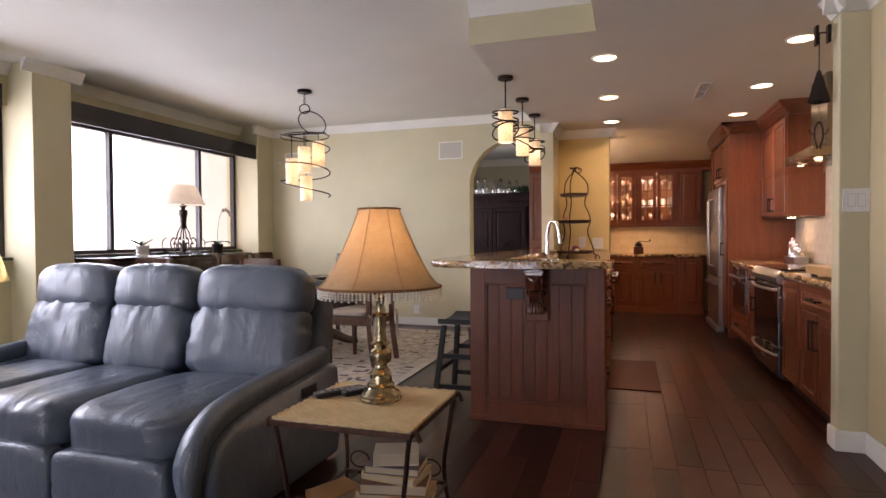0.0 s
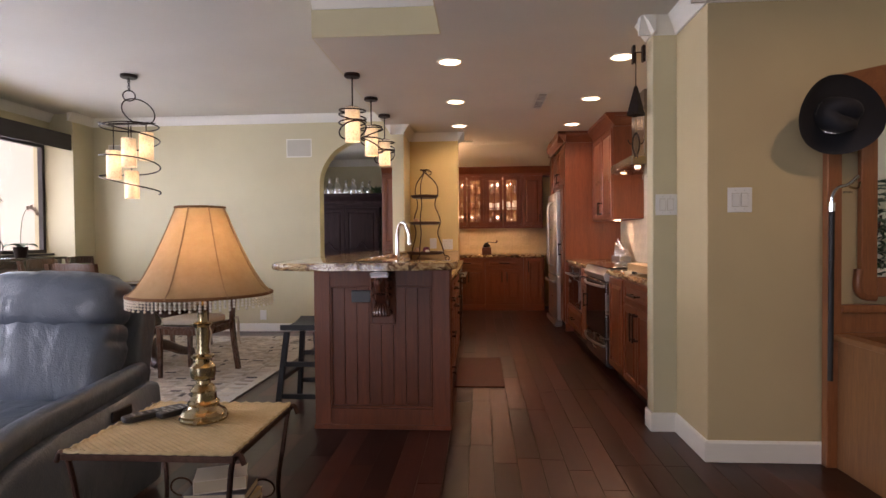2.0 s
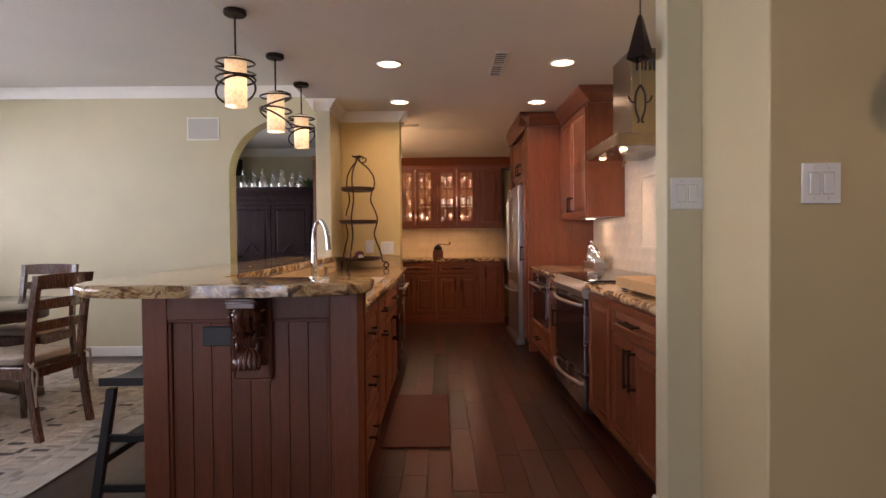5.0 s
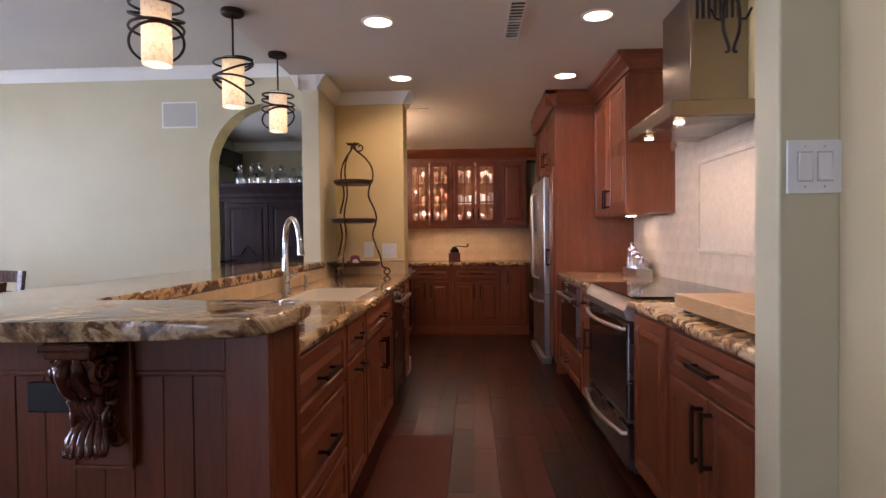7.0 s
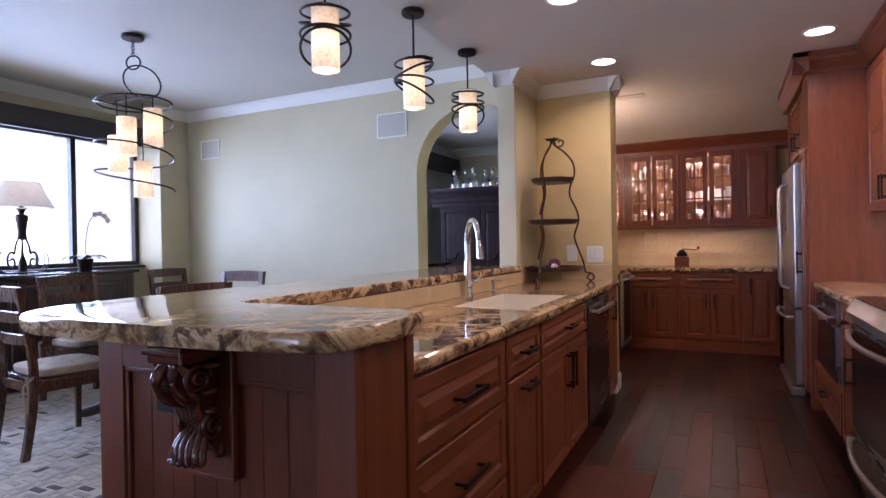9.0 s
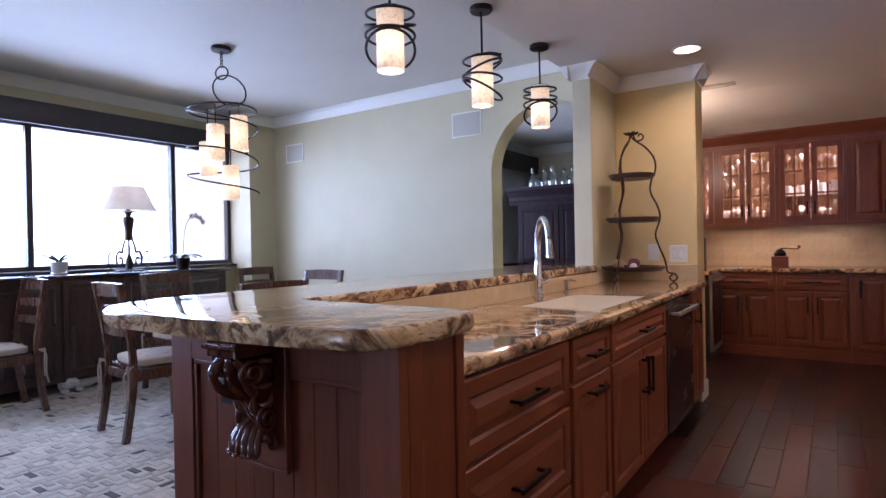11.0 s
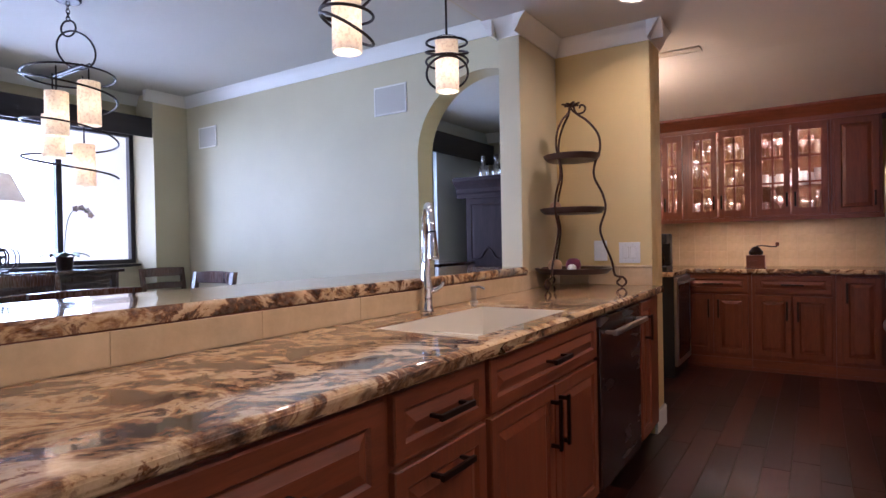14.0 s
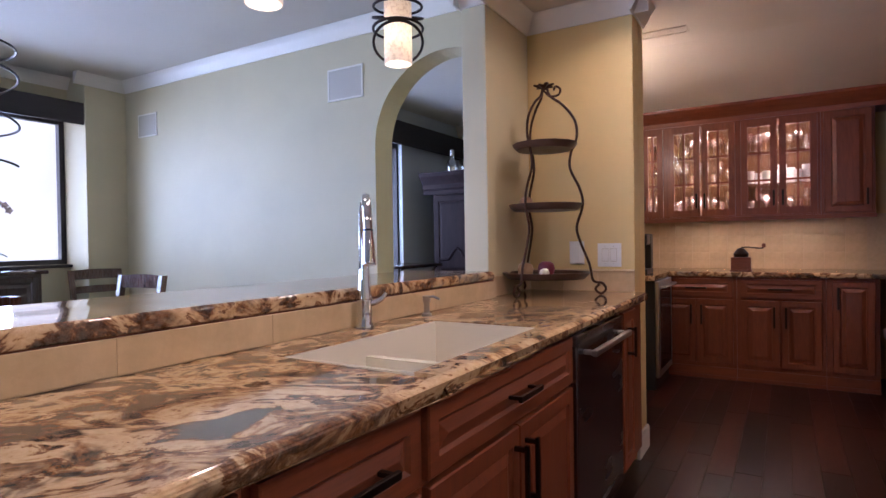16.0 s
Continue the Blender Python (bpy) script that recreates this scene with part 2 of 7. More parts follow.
def stone(name, a, c, scale=9, rough=0.5, varied=0.1):
    m, nt, b = mat(name, rough)
    v = coords(nt)
    n1, n2 = noise_tex(nt, v, scale, 6, 0.65, 0.3), noise_tex(nt, v, scale * 9, 3)
    col = ramp(nt, n1, [(0.3, a), (0.7, c)])
    col = vary(nt, col, varied)
    nt.links.new(col, b.inputs["Base Color"])
    bump(nt, b, n2, 0.15, 0.003)
    return m


TRAV = stone("travertine_tile", (0.55, 0.46, 0.33), (0.68, 0.59, 0.45), 9, 0.5, 0.04)
TRAVW = stone("honey_travertine", (0.52, 0.39, 0.22), (0.66, 0.51, 0.31), 9, 0.5, 0.05)
GROUTC = stone("cream_grout", (0.58, 0.50, 0.37), (0.67, 0.58, 0.44), 30, 0.8, 0.0)
GROUT = stone("tile_grout", (0.55, 0.43, 0.27), (0.64, 0.51, 0.33), 30, 0.8, 0.0)


def leather():
    m, nt, b = mat("blue_grey_leather", 0.36, 0.0, 0.65, 0.3)
    v = coords(nt)
    big, vor = noise_tex(nt, v, 3.0, 4), nt.nodes.new("ShaderNodeTexVoronoi")
    vor.inputs["Scale"].default_value = 160
    nt.links.new(v, vor.inputs["Vector"])
    wr = noise_tex(nt, coords(nt, (4.0, 3.5, 2.2)), 2.0, 3, 0.5, 1.6)
    nt.links.new(ramp(nt, big, [(0.3, (0.074, 0.099, 0.138)), (0.7, (0.116, 0.147, 0.192))]), b.inputs["Base Color"])
    mx = nt.nodes.new("ShaderNodeMath")
    mx.operation = "MULTIPLY_ADD"
    nt.links.new(wr, mx.inputs[0])
    mx.inputs[1].default_value = 7.5
    nt.links.new(vor.outputs["Distance"], mx.inputs[2])
    bump(nt, b, mx.outputs[0], 0.45, 0.0030)
    return m


LEATHER = leather()


def cloth(name, a, c, scale=140, rough=0.9, trans=0.0, emit=0.0, varied=0.0, island=False):
    m, nt, b = mat(name, rough, 0, 0.2)
    v = coords(nt)
    n, w = noise_tex(nt, v, 7, 5, 0.7), noise_tex(nt, v, scale, 2)
    col = ramp(nt, n, [(0.3, a), (0.7, c)])
    if varied:
        col = vary(nt, col, varied, island)
    nt.links.new(col, b.inputs["Base Color"])
    bump(nt, b, w, 0.3, 0.003)
    if trans:
        t, mx = nt.nodes.new("ShaderNodeBsdfTranslucent"), nt.nodes.new("ShaderNodeMixShader")
        nt.links.new(col, t.inputs[0])
        mx.inputs[0].default_value = trans
        nt.links.new(b.outputs[0], mx.inputs[1])
        nt.links.new(t.outputs[0], mx.inputs[2])
        nt.links.new(mx.outputs[0], nt.nodes["Material Output"].inputs[0])
    return m


CUSHION = cloth("oatmeal_cushion_cloth", (0.36, 0.29, 0.22), (0.46, 0.38, 0.30))
SHADE = cloth("tan_lampshade_cloth", (0.50, 0.335, 0.18), (0.64, 0.455, 0.27), 60, 0.8, 0.30)
SHADEY = cloth("cream_lampshade_cloth", (0.72, 0.62, 0.38), (0.80, 0.70, 0.46), 60, 0.8, 0.5)
SHADEG = cloth("grey_beige_shade_cloth", (0.42, 0.36, 0.28), (0.52, 0.45, 0.36), 60, 0.8, 0.3)
WICKER = cloth("woven_straw", (0.56, 0.43, 0.24), (0.72, 0.58, 0.36), 200, 0.7, varied=0.25, island=True)
RUGM = cloth("wool_rug", (0.42, 0.36, 0.29), (0.54, 0.48, 0.40), 220, 0.95, varied=0.28, island=True)
RUGD = cloth("dark_wool", (0.09, 0.08, 0.08), (0.16, 0.14, 0.13), 220, 0.95)
RUGBASE = cloth("wool_rug_ground", (0.46, 0.41, 0.34), (0.56, 0.51, 0.43), 220, 0.95)
MATM = cloth("red_brown_mat", (0.048, 0.011, 0.006), (0.070, 0.017, 0.009), 200, 0.5)
LEAF = paint("green_leaf", (0.05, 0.10, 0.035), 0.4, 20, 0.25)
PETAL = cloth("pale_petal", (0.62, 0.42, 0.40), (0.75, 0.60, 0.55), 50, 0.6)
CLAY = paint("white_ceramic", (0.62, 0.60, 0.56), 0.3, 20)
PAPER = paint("book_paper", (0.52, 0.42, 0.29), 0.8, 200)


def shade_glow(name, low, high, strength):
    """Speckled alabaster shade, brighter round the bulb, lit from within."""
    m, nt, b = mat(name, 0.5)
    v = coords(nt)
    n = noise_tex(nt, v, 60, 3, 0.7)
    col = ramp(nt, n, [(0.36, low), (0.52, high)])
    nt.links.new(col, b.inputs["Base Color"])
    nt.links.new(col, b.inputs["Emission Color"])
    b.inputs["Emission Strength"].default_value = strength
    return m


ALABASTER = shade_glow("lit_alabaster", (0.50, 0.37, 0.22), (0.80, 0.70, 0.52), 0.26)
_nt = ALABASTER.node_tree
_t, _mx = _nt.nodes.new("ShaderNodeBsdfTranslucent"), _nt.nodes.new("ShaderNodeMixShader")
_t.inputs[0].default_value = (1.0, 0.93, 0.80, 1)
_mx.inputs[0].default_value = 0.42
_nt.links.new(_nt.nodes["Principled BSDF"].outputs[0], _mx.inputs[1])
_nt.links.new(_t.outputs[0], _mx.inputs[2])
_nt.links.new(_mx.outputs[0], _nt.nodes["Material Output"].inputs[0])
BULB = glow("bulb_glow", (1.0, 0.80, 0.52), 9.0)
HOTBULB = glow("bulb_core_glow", (1.0, 0.86, 0.6), 5.0)
OUTSIDE = glow("bright_outdoors", (0.93, 0.97, 1.0), 2.0)

# ---- mesh helpers ----
def part(name, bm, material, parent=None, label="", smooth=None):
    """Link a bmesh as one mesh object, under a thing or a part when given."""
    me = bpy.data.meshes.new(name)
    bmesh.ops.recalc_face_normals(bm, faces=bm.faces[:])
    bm.to_mesh(me)
    bm.free()
    me.materials.append(material)
    if smooth is not None:
        me.set_sharp_from_angle(angle=radians(smooth))
        me.polygons.foreach_set("use_smooth", [True] * len(me.polygons))
    ob = new(name, me)
    if parent:
        ob.parent = parent
    if label:
        ob["label"] = label
    return ob


def thing(name, place, label, category, group="", turn=0, kind=""):
    e = new(name)
    e.empty_display_size = 0.05
    e.matrix_world = pose(*place, 0, 0, turn)
    return tagged(e, label, category, group, kind)


def solid(name, bm, material, label, category, group="", kind="", smooth=None):
    return tagged(part(name, bm, material, None, "", smooth), label, category, group, kind)


def setting(name, bm, material, label, category="", smooth=None):
    return tagged(part(name, bm, material, None, "", smooth), label, category or name.split("_")[0], "", "structure")


def add_box(bm, x0, y0, z0, x1, y1, z1):
    v = [bm.verts.new(p) for p in ((x0, y0, z0), (x1, y0, z0), (x1, y1, z0), (x0, y1, z0), (x0, y0, z1), (x1, y0, z1), (x1, y1, z1), (x0, y1, z1))]
    for f in ((0, 3, 2, 1), (4, 5, 6, 7), (0, 1, 5, 4), (1, 2, 6, 5), (2, 3, 7, 6), (3, 0, 4, 7)):
        bm.faces.new([v[i] for i in f])
    return v


def box(x0, y0, z0, x1, y1, z1, bev=0.0, seg=2):
    bm = bmesh.new()
    add_box(bm, min(x0, x1), min(y0, y1), min(z0, z1), max(x0, x1), max(y0, y1), max(z0, z1))
    if bev:
        bmesh.ops.bevel(bm, geom=bm.edges[:], offset=bev, segments=seg, profile=0.5, affect="EDGES")
    return bm


def boxes(*dims, bev=0.0):
    bm = bmesh.new()
    for d in dims:
        add_box(bm, *d)
    if bev:
        bmesh.ops.bevel(bm, geom=bm.edges[:], offset=bev, segments=2, profile=0.5, affect="EDGES")
    return bm


def prism(outline, z0, z1, bev=0.0, seg=3):
    """A plate of the outline (x, y), from z0 to z1."""
    bm = bmesh.new()
    lo, hi = [bm.verts.new((x, y, z0)) for x, y in outline], [bm.verts.new((x, y, z1)) for x, y in outline]
    bm.faces.new(lo[::-1])
    bm.faces.new(hi)
    n = len(outline)
    for i in range(n):
        bm.faces.new((lo[i], lo[(i + 1) % n], hi[(i + 1) % n], hi[i]))
    if bev:
        es = [e for e in bm.edges if abs(e.verts[0].co.z - e.verts[1].co.z) < 1e-6]
        bmesh.ops.bevel(bm, geom=es, offset=bev, segments=seg, profile=0.5, affect="EDGES")
    return bm


def turned(bm, m):
    bmesh.ops.transform(bm, matrix=m, verts=bm.verts[:])
    return bm


def lathe(profile, seg=32, place=(0, 0, 0), bm=None):
    """Spin a profile of (radius, z) about z."""
    bm = bm or bmesh.new()
    rings = []
    for r, z in profile:
        if r < 1e-5:
            rings.append([bm.verts.new((place[0], place[1], place[2] + z))])
        else:
            rings.append([bm.verts.new((place[0] + r * math.cos(2 * math.pi * i / seg), place[1] + r * math.sin(2 * math.pi * i / seg), place[2] + z)) for i in range(seg)])
    for a, b in zip(rings, rings[1:]):
        for i in range(seg):
            j = (i + 1) % seg
            if len(a) == 1 and len(b) == 1:
                continue
            if len(a) == 1:
                bm.faces.new((a[0], b[i], b[j]))
            elif len(b) == 1:
                bm.faces.new((a[i], b[0], a[j]))
            else:
                bm.faces.new((a[i], a[j], b[j], b[i]))
    return bm


def tube(points, r, seg=8, closed=False, bm=None, flat=1.0):
    """A rod of radius r (one number, or one for each point) along points."""
    bm = bm or bmesh.new()
    pts = [Vector(p) for p in points]
    n = len(pts)
    rs = r if isinstance(r, (list, tuple)) else [r] * n
    rings, up = [], None
    for i, p in enumerate(pts):
        a = pts[(i - 1) % n] if (closed or i) else p
        b = pts[(i + 1) % n] if (closed or i < n - 1) else p
        d = (b - a).normalized()
        if up is None:
            up = d.orthogonal().normalized()
        up = (up - d * up.dot(d)).normalized()
        side = d.cross(up)
        rings.append([bm.verts.new(p + rs[i] * (math.cos(2 * math.pi * k / seg) * up + flat * math.sin(2 * math.pi * k / seg) * side)) for k in range(seg)])
    for i in range(n if closed else n - 1):
        a, b = rings[i], rings[(i + 1) % n]
        for k in range(seg):
            bm.faces.new((a[k], a[(k + 1) % seg], b[(k + 1) % seg], b[k]))
    if not closed:
        bm.faces.new(rings[0][::-1])
        bm.faces.new(rings[-1])
    return bm


def spline(ctrl, steps=6):
    """Points of a Catmull-Rom curve through ctrl."""
    c = [Vector(p) for p in ctrl]
    c = [2 * c[0] - c[1]] + c + [2 * c[-1] - c[-2]]
    out = []
    for i in range(1, len(c) - 2):
        for s in range(steps):
            t = s / steps
            out.append(0.5 * (2 * c[i] + (c[i + 1] - c[i - 1]) * t + (2 * c[i - 1] - 5 * c[i] + 4 * c[i + 1] - c[i + 2]) * t * t + (3 * c[i] - c[i - 1] - 3 * c[i + 1] + c[i + 2]) * t ** 3))
    return out + [c[-2]]


def ring(cx, cy, cz, rx, ry=None, n=32, tilt=(0, 0)):
    ry = ry or rx
    return [(cx + rx * math.cos(a), cy + ry * math.sin(a), cz + tilt[0] * math.cos(a) + tilt[1] * math.sin(a)) for a in [2 * math.pi * i / n for i in range(n)]]


def pillow(x0, y0, z0, x1, y1, z1, e=4.0, nu=28, nv=18, dent=0.0, seed=0):
    """A stuffed block: a rounded box whose faces bulge, with light creases."""
    bm = bmesh.new()
    c, h = Vector(((x0 + x1) / 2, (y0 + y1) / 2, (z0 + z1) / 2)), Vector(((x1 - x0) / 2, (y1 - y0) / 2, (z1 - z0) / 2))
    bmesh.ops.create_icosphere(bm, subdivisions=5, radius=1)
    for v in bm.verts:
        d = v.co.normalized()
        k = (abs(d.x) ** e + abs(d.y) ** e + abs(d.z) ** e) ** (-1 / e)
        p = d * k
        if dent:
            q = Vector((p.x * h.x, p.y * h.y, p.z * h.z))
            w = noise.noise(Vector((q.x * 7 + seed, q.y * 5, q.z * 9))) * 0.6 + noise.noise(Vector((q.x * 17 + seed, q.y * 9, q.z * 5 + q.x * 6))) * 0.6
            g = noise.noise(Vector((q.x * 26 + seed * 3, q.y * 3, q.z * 5 + seed))) * abs(p.z) ** 2 + noise.noise(Vector((q.x * 5, q.y * 4, q.z * 26 + seed))) * abs(p.x) ** 4 * 0.6
            p = p * (1 + dent * (w * 0.7 + g * 1.5))
        v.co = Vector((c.x + p.x * h.x, c.y + p.y * h.y, c.z + p.z * h.z))
    return bm


def arc(cx, cy, r, a0, a1, n=10):
    return [(cx + r * math.cos(radians(a0 + (a1 - a0) * i / n)), cy + r * math.sin(radians(a0 + (a1 - a0) * i / n))) for i in range(n + 1)]


def extrude_profile(profile, a, b, inward):
    """A moulding: a profile of (out, z) swept from a to b (x, y); out goes along inward."""
    bm = bmesh.new()
    r = []
    for p in (a, b):
        r.append([bm.verts.new((p[0] + inward[0] * o, p[1] + inward[1] * o, z)) for o, z in profile])
    n = len(profile)
    for i in range(n):
        bm.faces.new((r[0][i], r[0][(i + 1) % n], r[1][(i + 1) % n], r[1][i]))
    bm.faces.new(r[0][::-1])
    bm.faces.new(r[1])
    return bm


def crown(name, a, b, inward, top, size=0.12, material=None):
    s = size
    prof = [(0, top - s), (0.012, top - s), (0.016, top - s * 0.9), (0.03, top - s * 0.72), (0.042, top - s * 0.45), (0.055, top - s * 0.26), (0.06, top - s * 0.22), (0.066, top - s * 0.1), (0.075, top - s * 0.06), (0.075, top - 0.001), (0, top - 0.001)]
    return setting(name, extrude_profile(prof, a, b, inward), material or WHITE, "painted crown moulding under the ceiling", "crown moulding", 40)


def skirting(name, a, b, inward, h=0.105):
    prof = [(0, 0.002), (0.016, 0.002), (0.016, h - 0.012), (0.010, h), (0, h)]
    return setting(name, extrude_profile(prof, a, b, inward), WHITE, "white painted baseboard along the wall", "baseboard")

# ---- large structure ----
KC, LC = 2.515, 2.80          # kitchen and living ceilings
XW, XG = -4.45, -4.86         # window-wall face, glass plane
YD = 9.31                     # dining wall
setting("floor", box(-5.6, -3, -0.12, 4.2, 14.4, -0.012), TOE, "dark hardwood plank floor", "floor")

# ceilings: high over living and dining, lower over kitchen and entry
setting("ceiling_high", box(-5.6, -3, LC, 0.41, YD + 0.2, LC + 0.12), CEIL, "smooth white painted ceiling", "ceiling")
setting("ceiling_low", prism([(0.41, -3), (4.2, -3), (4.2, 14.4), (-0.43, 14.4), (-0.43, 5.73), (0.41, 5.73)], KC, KC + 0.3), CEIL, "lower white painted ceiling with recessed lights", "ceiling")
setting("ceiling_den", box(-2.6, YD + 0.2, 2.62, -0.43, 14.4, 2.74), CEIL, "white ceiling of the den", "ceiling")
setting("soffit_face", box(-0.43, 5.722, KC, 0.41, 5.73, LC - 0.001), WALL, "olive painted face of the lowered ceiling", "soffit")
setting("soffit_side", box(-0.438, 5.722, KC, -0.43, YD, LC - 0.001), WALL, "olive painted side of the lowered ceiling", "soffit")
setting("soffit_entry", box(0.402, -3, KC, 0.41, 5.722, LC - 0.001), WALL, "olive painted side of the entry soffit", "soffit")
crown("crown_soffit", (-0.43, 5.722), (0.41, 5.722), (0, -1), LC, 0.105)

KB = 2.43
# dining wall with the arched opening
AX, AR, AS = -0.83, 0.585, 1.885
bm = bmesh.new()
Y2 = YD + 0.2
add_box(bm, XW - 1.2, YD, 0, AX - AR, Y2, LC)
add_box(bm, AX + AR, YD, 0, -0.19, Y2, LC)
NA = 28
low = [(AX - AR * math.cos(math.pi * i / NA), AS + AR * math.sin(math.pi * i / NA)) for i in range(NA + 1)]
rowv = [[bm.verts.new((x, y, z)) for x, z in low] for y in (YD, Y2)]
rowt = [[bm.verts.new((x, y, LC)) for x, z in low] for y in (YD, Y2)]
for i in range(NA):
    bm.faces.new((rowv[0][i], rowv[0][i + 1], rowt[0][i + 1], rowt[0][i]))
    bm.faces.new((rowv[1][i + 1], rowv[1][i], rowt[1][i], rowt[1][i + 1]))
    bm.faces.new((rowv[0][i + 1], rowv[0][i], rowv[1][i], rowv[1][i + 1]))
    bm.faces.new((rowt[0][i], rowt[0][i + 1], rowt[1][i + 1], rowt[1][i]))
setting("wall_dining", bm, WALL, "sage gold painted wall with an arched opening", "wall")
crown("crown_dining", (XW, YD), (-0.31, YD), (0, -1), LC, 0.105)
skirting("baseboard_dining", (XW, YD), (AX - AR, YD), (0, -1))

# pillar stub, nook wall and its return beside the kitchen
setting("wall_pillar", box(-0.375, 8.70, 0, -0.235, YD, KC, 0.006), WALL, "painted pillar at the end of the bar", "wall")
setting("wall_nook", box(-0.235, 9.25, 0, 0.375, 9.37, KC, 0.008), NOOK, "warm gold painted nook wall above the counter", "wall")
setting("wall_nook_return", box(-0.305, 9.37, 0, 0.375, 9.50, KC), NOOK, "back of the nook wall", "wall")
crown("crown_pillar", (-0.375, 8.70), (-0.235, 8.70), (0, -1), KC, 0.10)
crown("crown_nook_side", (-0.235, 8.62), (-0.235, 9.25), (1, 0), KC, 0.10)
crown("crown_nook", (-0.235, 9.25), (0.46, 9.25), (0, -1), KC, 0.10)
crown("crown_nook_end", (0.375, 9.17), (0.375, 9.50), (1, 0), KC, 0.10)
crown("crown_pillar_side", (-0.375, YD), (-0.375, 8.62), (-1, 0), KC, 0.10)
skirting("baseboard_nook_end", (0.375, 9.25), (0.375, 9.50), (1, 0), 0.13)

# window wall: piers with the windows set back between them
def window_wall(y0, y1, tag):
    z0, z1 = 1.05, 2.42
    setting("wall_under_window_" + tag, box(XG - 0.12, y0, 0, XG + 0.10, y1, z0), WALL, "painted wall under the window", "wall")
    setting("wall_over_window_" + tag, box(XG - 0.12, y0, z1, XG + 0.10, y1, LC), WALL, "painted wall above the window", "wall")
    win = thing("window_" + tag, (XG, y0, z0), "wide dark bronze framed window, bright daylight outside", "window", kind="structure")
    L, H = y1 - y0, z1 - z0
    part("window_frame", boxes((-0.03, 0, 0, 0.03, L, 0.045), (-0.03, 0, H - 0.045, 0.03, L, H), (-0.03, 0, 0.045, 0.03, 0.045, H - 0.045), (-0.03, L - 0.045, 0.045, 0.03, L, H - 0.045)), ESPRESSO, win)
    for k in (0.27, 0.75):
        part("mullion", box(-0.03, L * k - 0.025, 0.045, 0.03, L * k + 0.025, H - 0.045), ESPRESSO, win)
    cuts = [0.045, L * 0.27 - 0.025, L * 0.27 + 0.025, L * 0.75 - 0.025, L * 0.75 + 0.025, L - 0.045]
    for i in (0, 2, 4):
        p = part("pane", box(-0.004, cuts[i], 0.045, 0.004, cuts[i + 1], H - 0.045), PANE, win)
        p.visible_shadow = False
    part("window_sill", box(0.03, 0, -0.03, 0.14, L, -0.002, 0.006), ESPRESSO, win)
    return win


window_wall(6.05, 8.93, "dining")
window_wall(2.0, 5.67, "living")
for nm, y0, y1 in (("corner", 8.93, YD), ("middle", 5.67, 6.05), ("south", -3, 2.0)):
    setting("wall_pier_" + nm, box(XG - 0.12, y0, 0, XW, y1, LC, 0.005), WALL, "painted pier between the windows", "wall")
    crown("crown_pier_" + nm, (XW, y0 - 0.1), (XW, y1 + 0.1), (1, 0), LC, 0.105)
for nm, y0, y1 in (("dining", 6.05, 8.93), ("living", 2.0, 5.67)):
    crown("crown_window_" + nm, (XG + 0.10, y0), (XG + 0.10, y1), (1, 0), LC, 0.105)
    v = thing("valance", (XG + 0.10, y0, 2.335), "dark espresso wooden window valance with a roller blind", "valance", "window valances")
    L = y1 - y0
    L -= 0.30 if nm == "living" else 0.0
    part("valance_face", box(0.27, -0.04, 0, 0.29, L + 0.06, 0.20, 0.004), ESPRESSO, v)
    part("valance_top", box(0.0, 0.003, 0.185, 0.27, L - 0.003, 0.20), ESPRESSO, v)
    part("blind_roll", tube([(0.10, 0.02, 0.12), (0.10, L - 0.02, 0.12)], 0.035, 12), ESPRESSO, v)

# right-hand walls: column stub, return, and the entry wall
CX = 1.705
setting("wall_column", box(CX, 5.59, 0, 1.85, 5.71, KC, 0.006), WALL, "painted column at the kitchen entrance", "wall")
setting("wall_entry", box(1.848, 5.115, 0, 4.2, 5.71, KC, 0.006), TAN, "tan painted entry wall", "wall")
setting("wall_right", box(2.42, 5.71, 0, 2.6, 14.4, KC), NOOK, "kitchen wall behind the range", "wall")
setting("wall_entry_side", box(4.1, -3, 0, 4.2, 5.115, KC), WALL, "entry hall side wall", "wall")
# unseen south wall; its glass door is assumed, added to admit daylight
setting("wall_south", boxes((-5.6, -3.1, 0, -3.8, -3, LC), (-0.6, -3.1, 0, 4.2, -3, LC), (-3.8, -3.1, 2.15, -0.6, -3, LC)), WALL, "unseen living room wall with an opening added for daylight", "wall")
sd = thing("door_sliding", (-3.8, -3.05, 0), "assumed dark framed sliding glass door, unseen, added to let daylight in", "door", kind="structure")
for k in range(2):
    x0 = 1.6 * k
    part("door_frame", boxes((x0, -0.03, 0, x0 + 0.06, 0.03, 2.14), (x0 + 1.54, -0.03, 0, x0 + 1.6, 0.03, 2.14), (x0 + 0.06, -0.03, 0, x0 + 1.54, 0.03, 0.08), (x0 + 0.06, -0.03, 2.06, x0 + 1.54, 0.03, 2.14)), ESPRESSO, sd)
    g = part("pane", box(x0 + 0.06, -0.004, 0.08, x0 + 1.54, 0.004, 2.06), PANE, sd)
    g.visible_shadow = False
# glowing sheet outside the assumed south door
setting("backdrop_south", box(-14, -12, -4, 8, -11.9, 12), OUTSIDE, "bright hazy daylight outside", "backdrop")
skirting("baseboard_column", (CX - 0.016, 5.59), (1.848, 5.59), (0, -1), 0.115)
skirting("baseboard_column_side", (CX, 5.59), (CX, 5.71), (-1, 0), 0.115)
skirting("baseboard_return", (1.848, 5.115 - 0.016), (1.848, 5.59), (-1, 0), 0.115)
skirting("baseboard_entry", (1.848, 5.115), (2.44, 5.115), (0, -1), 0.115)
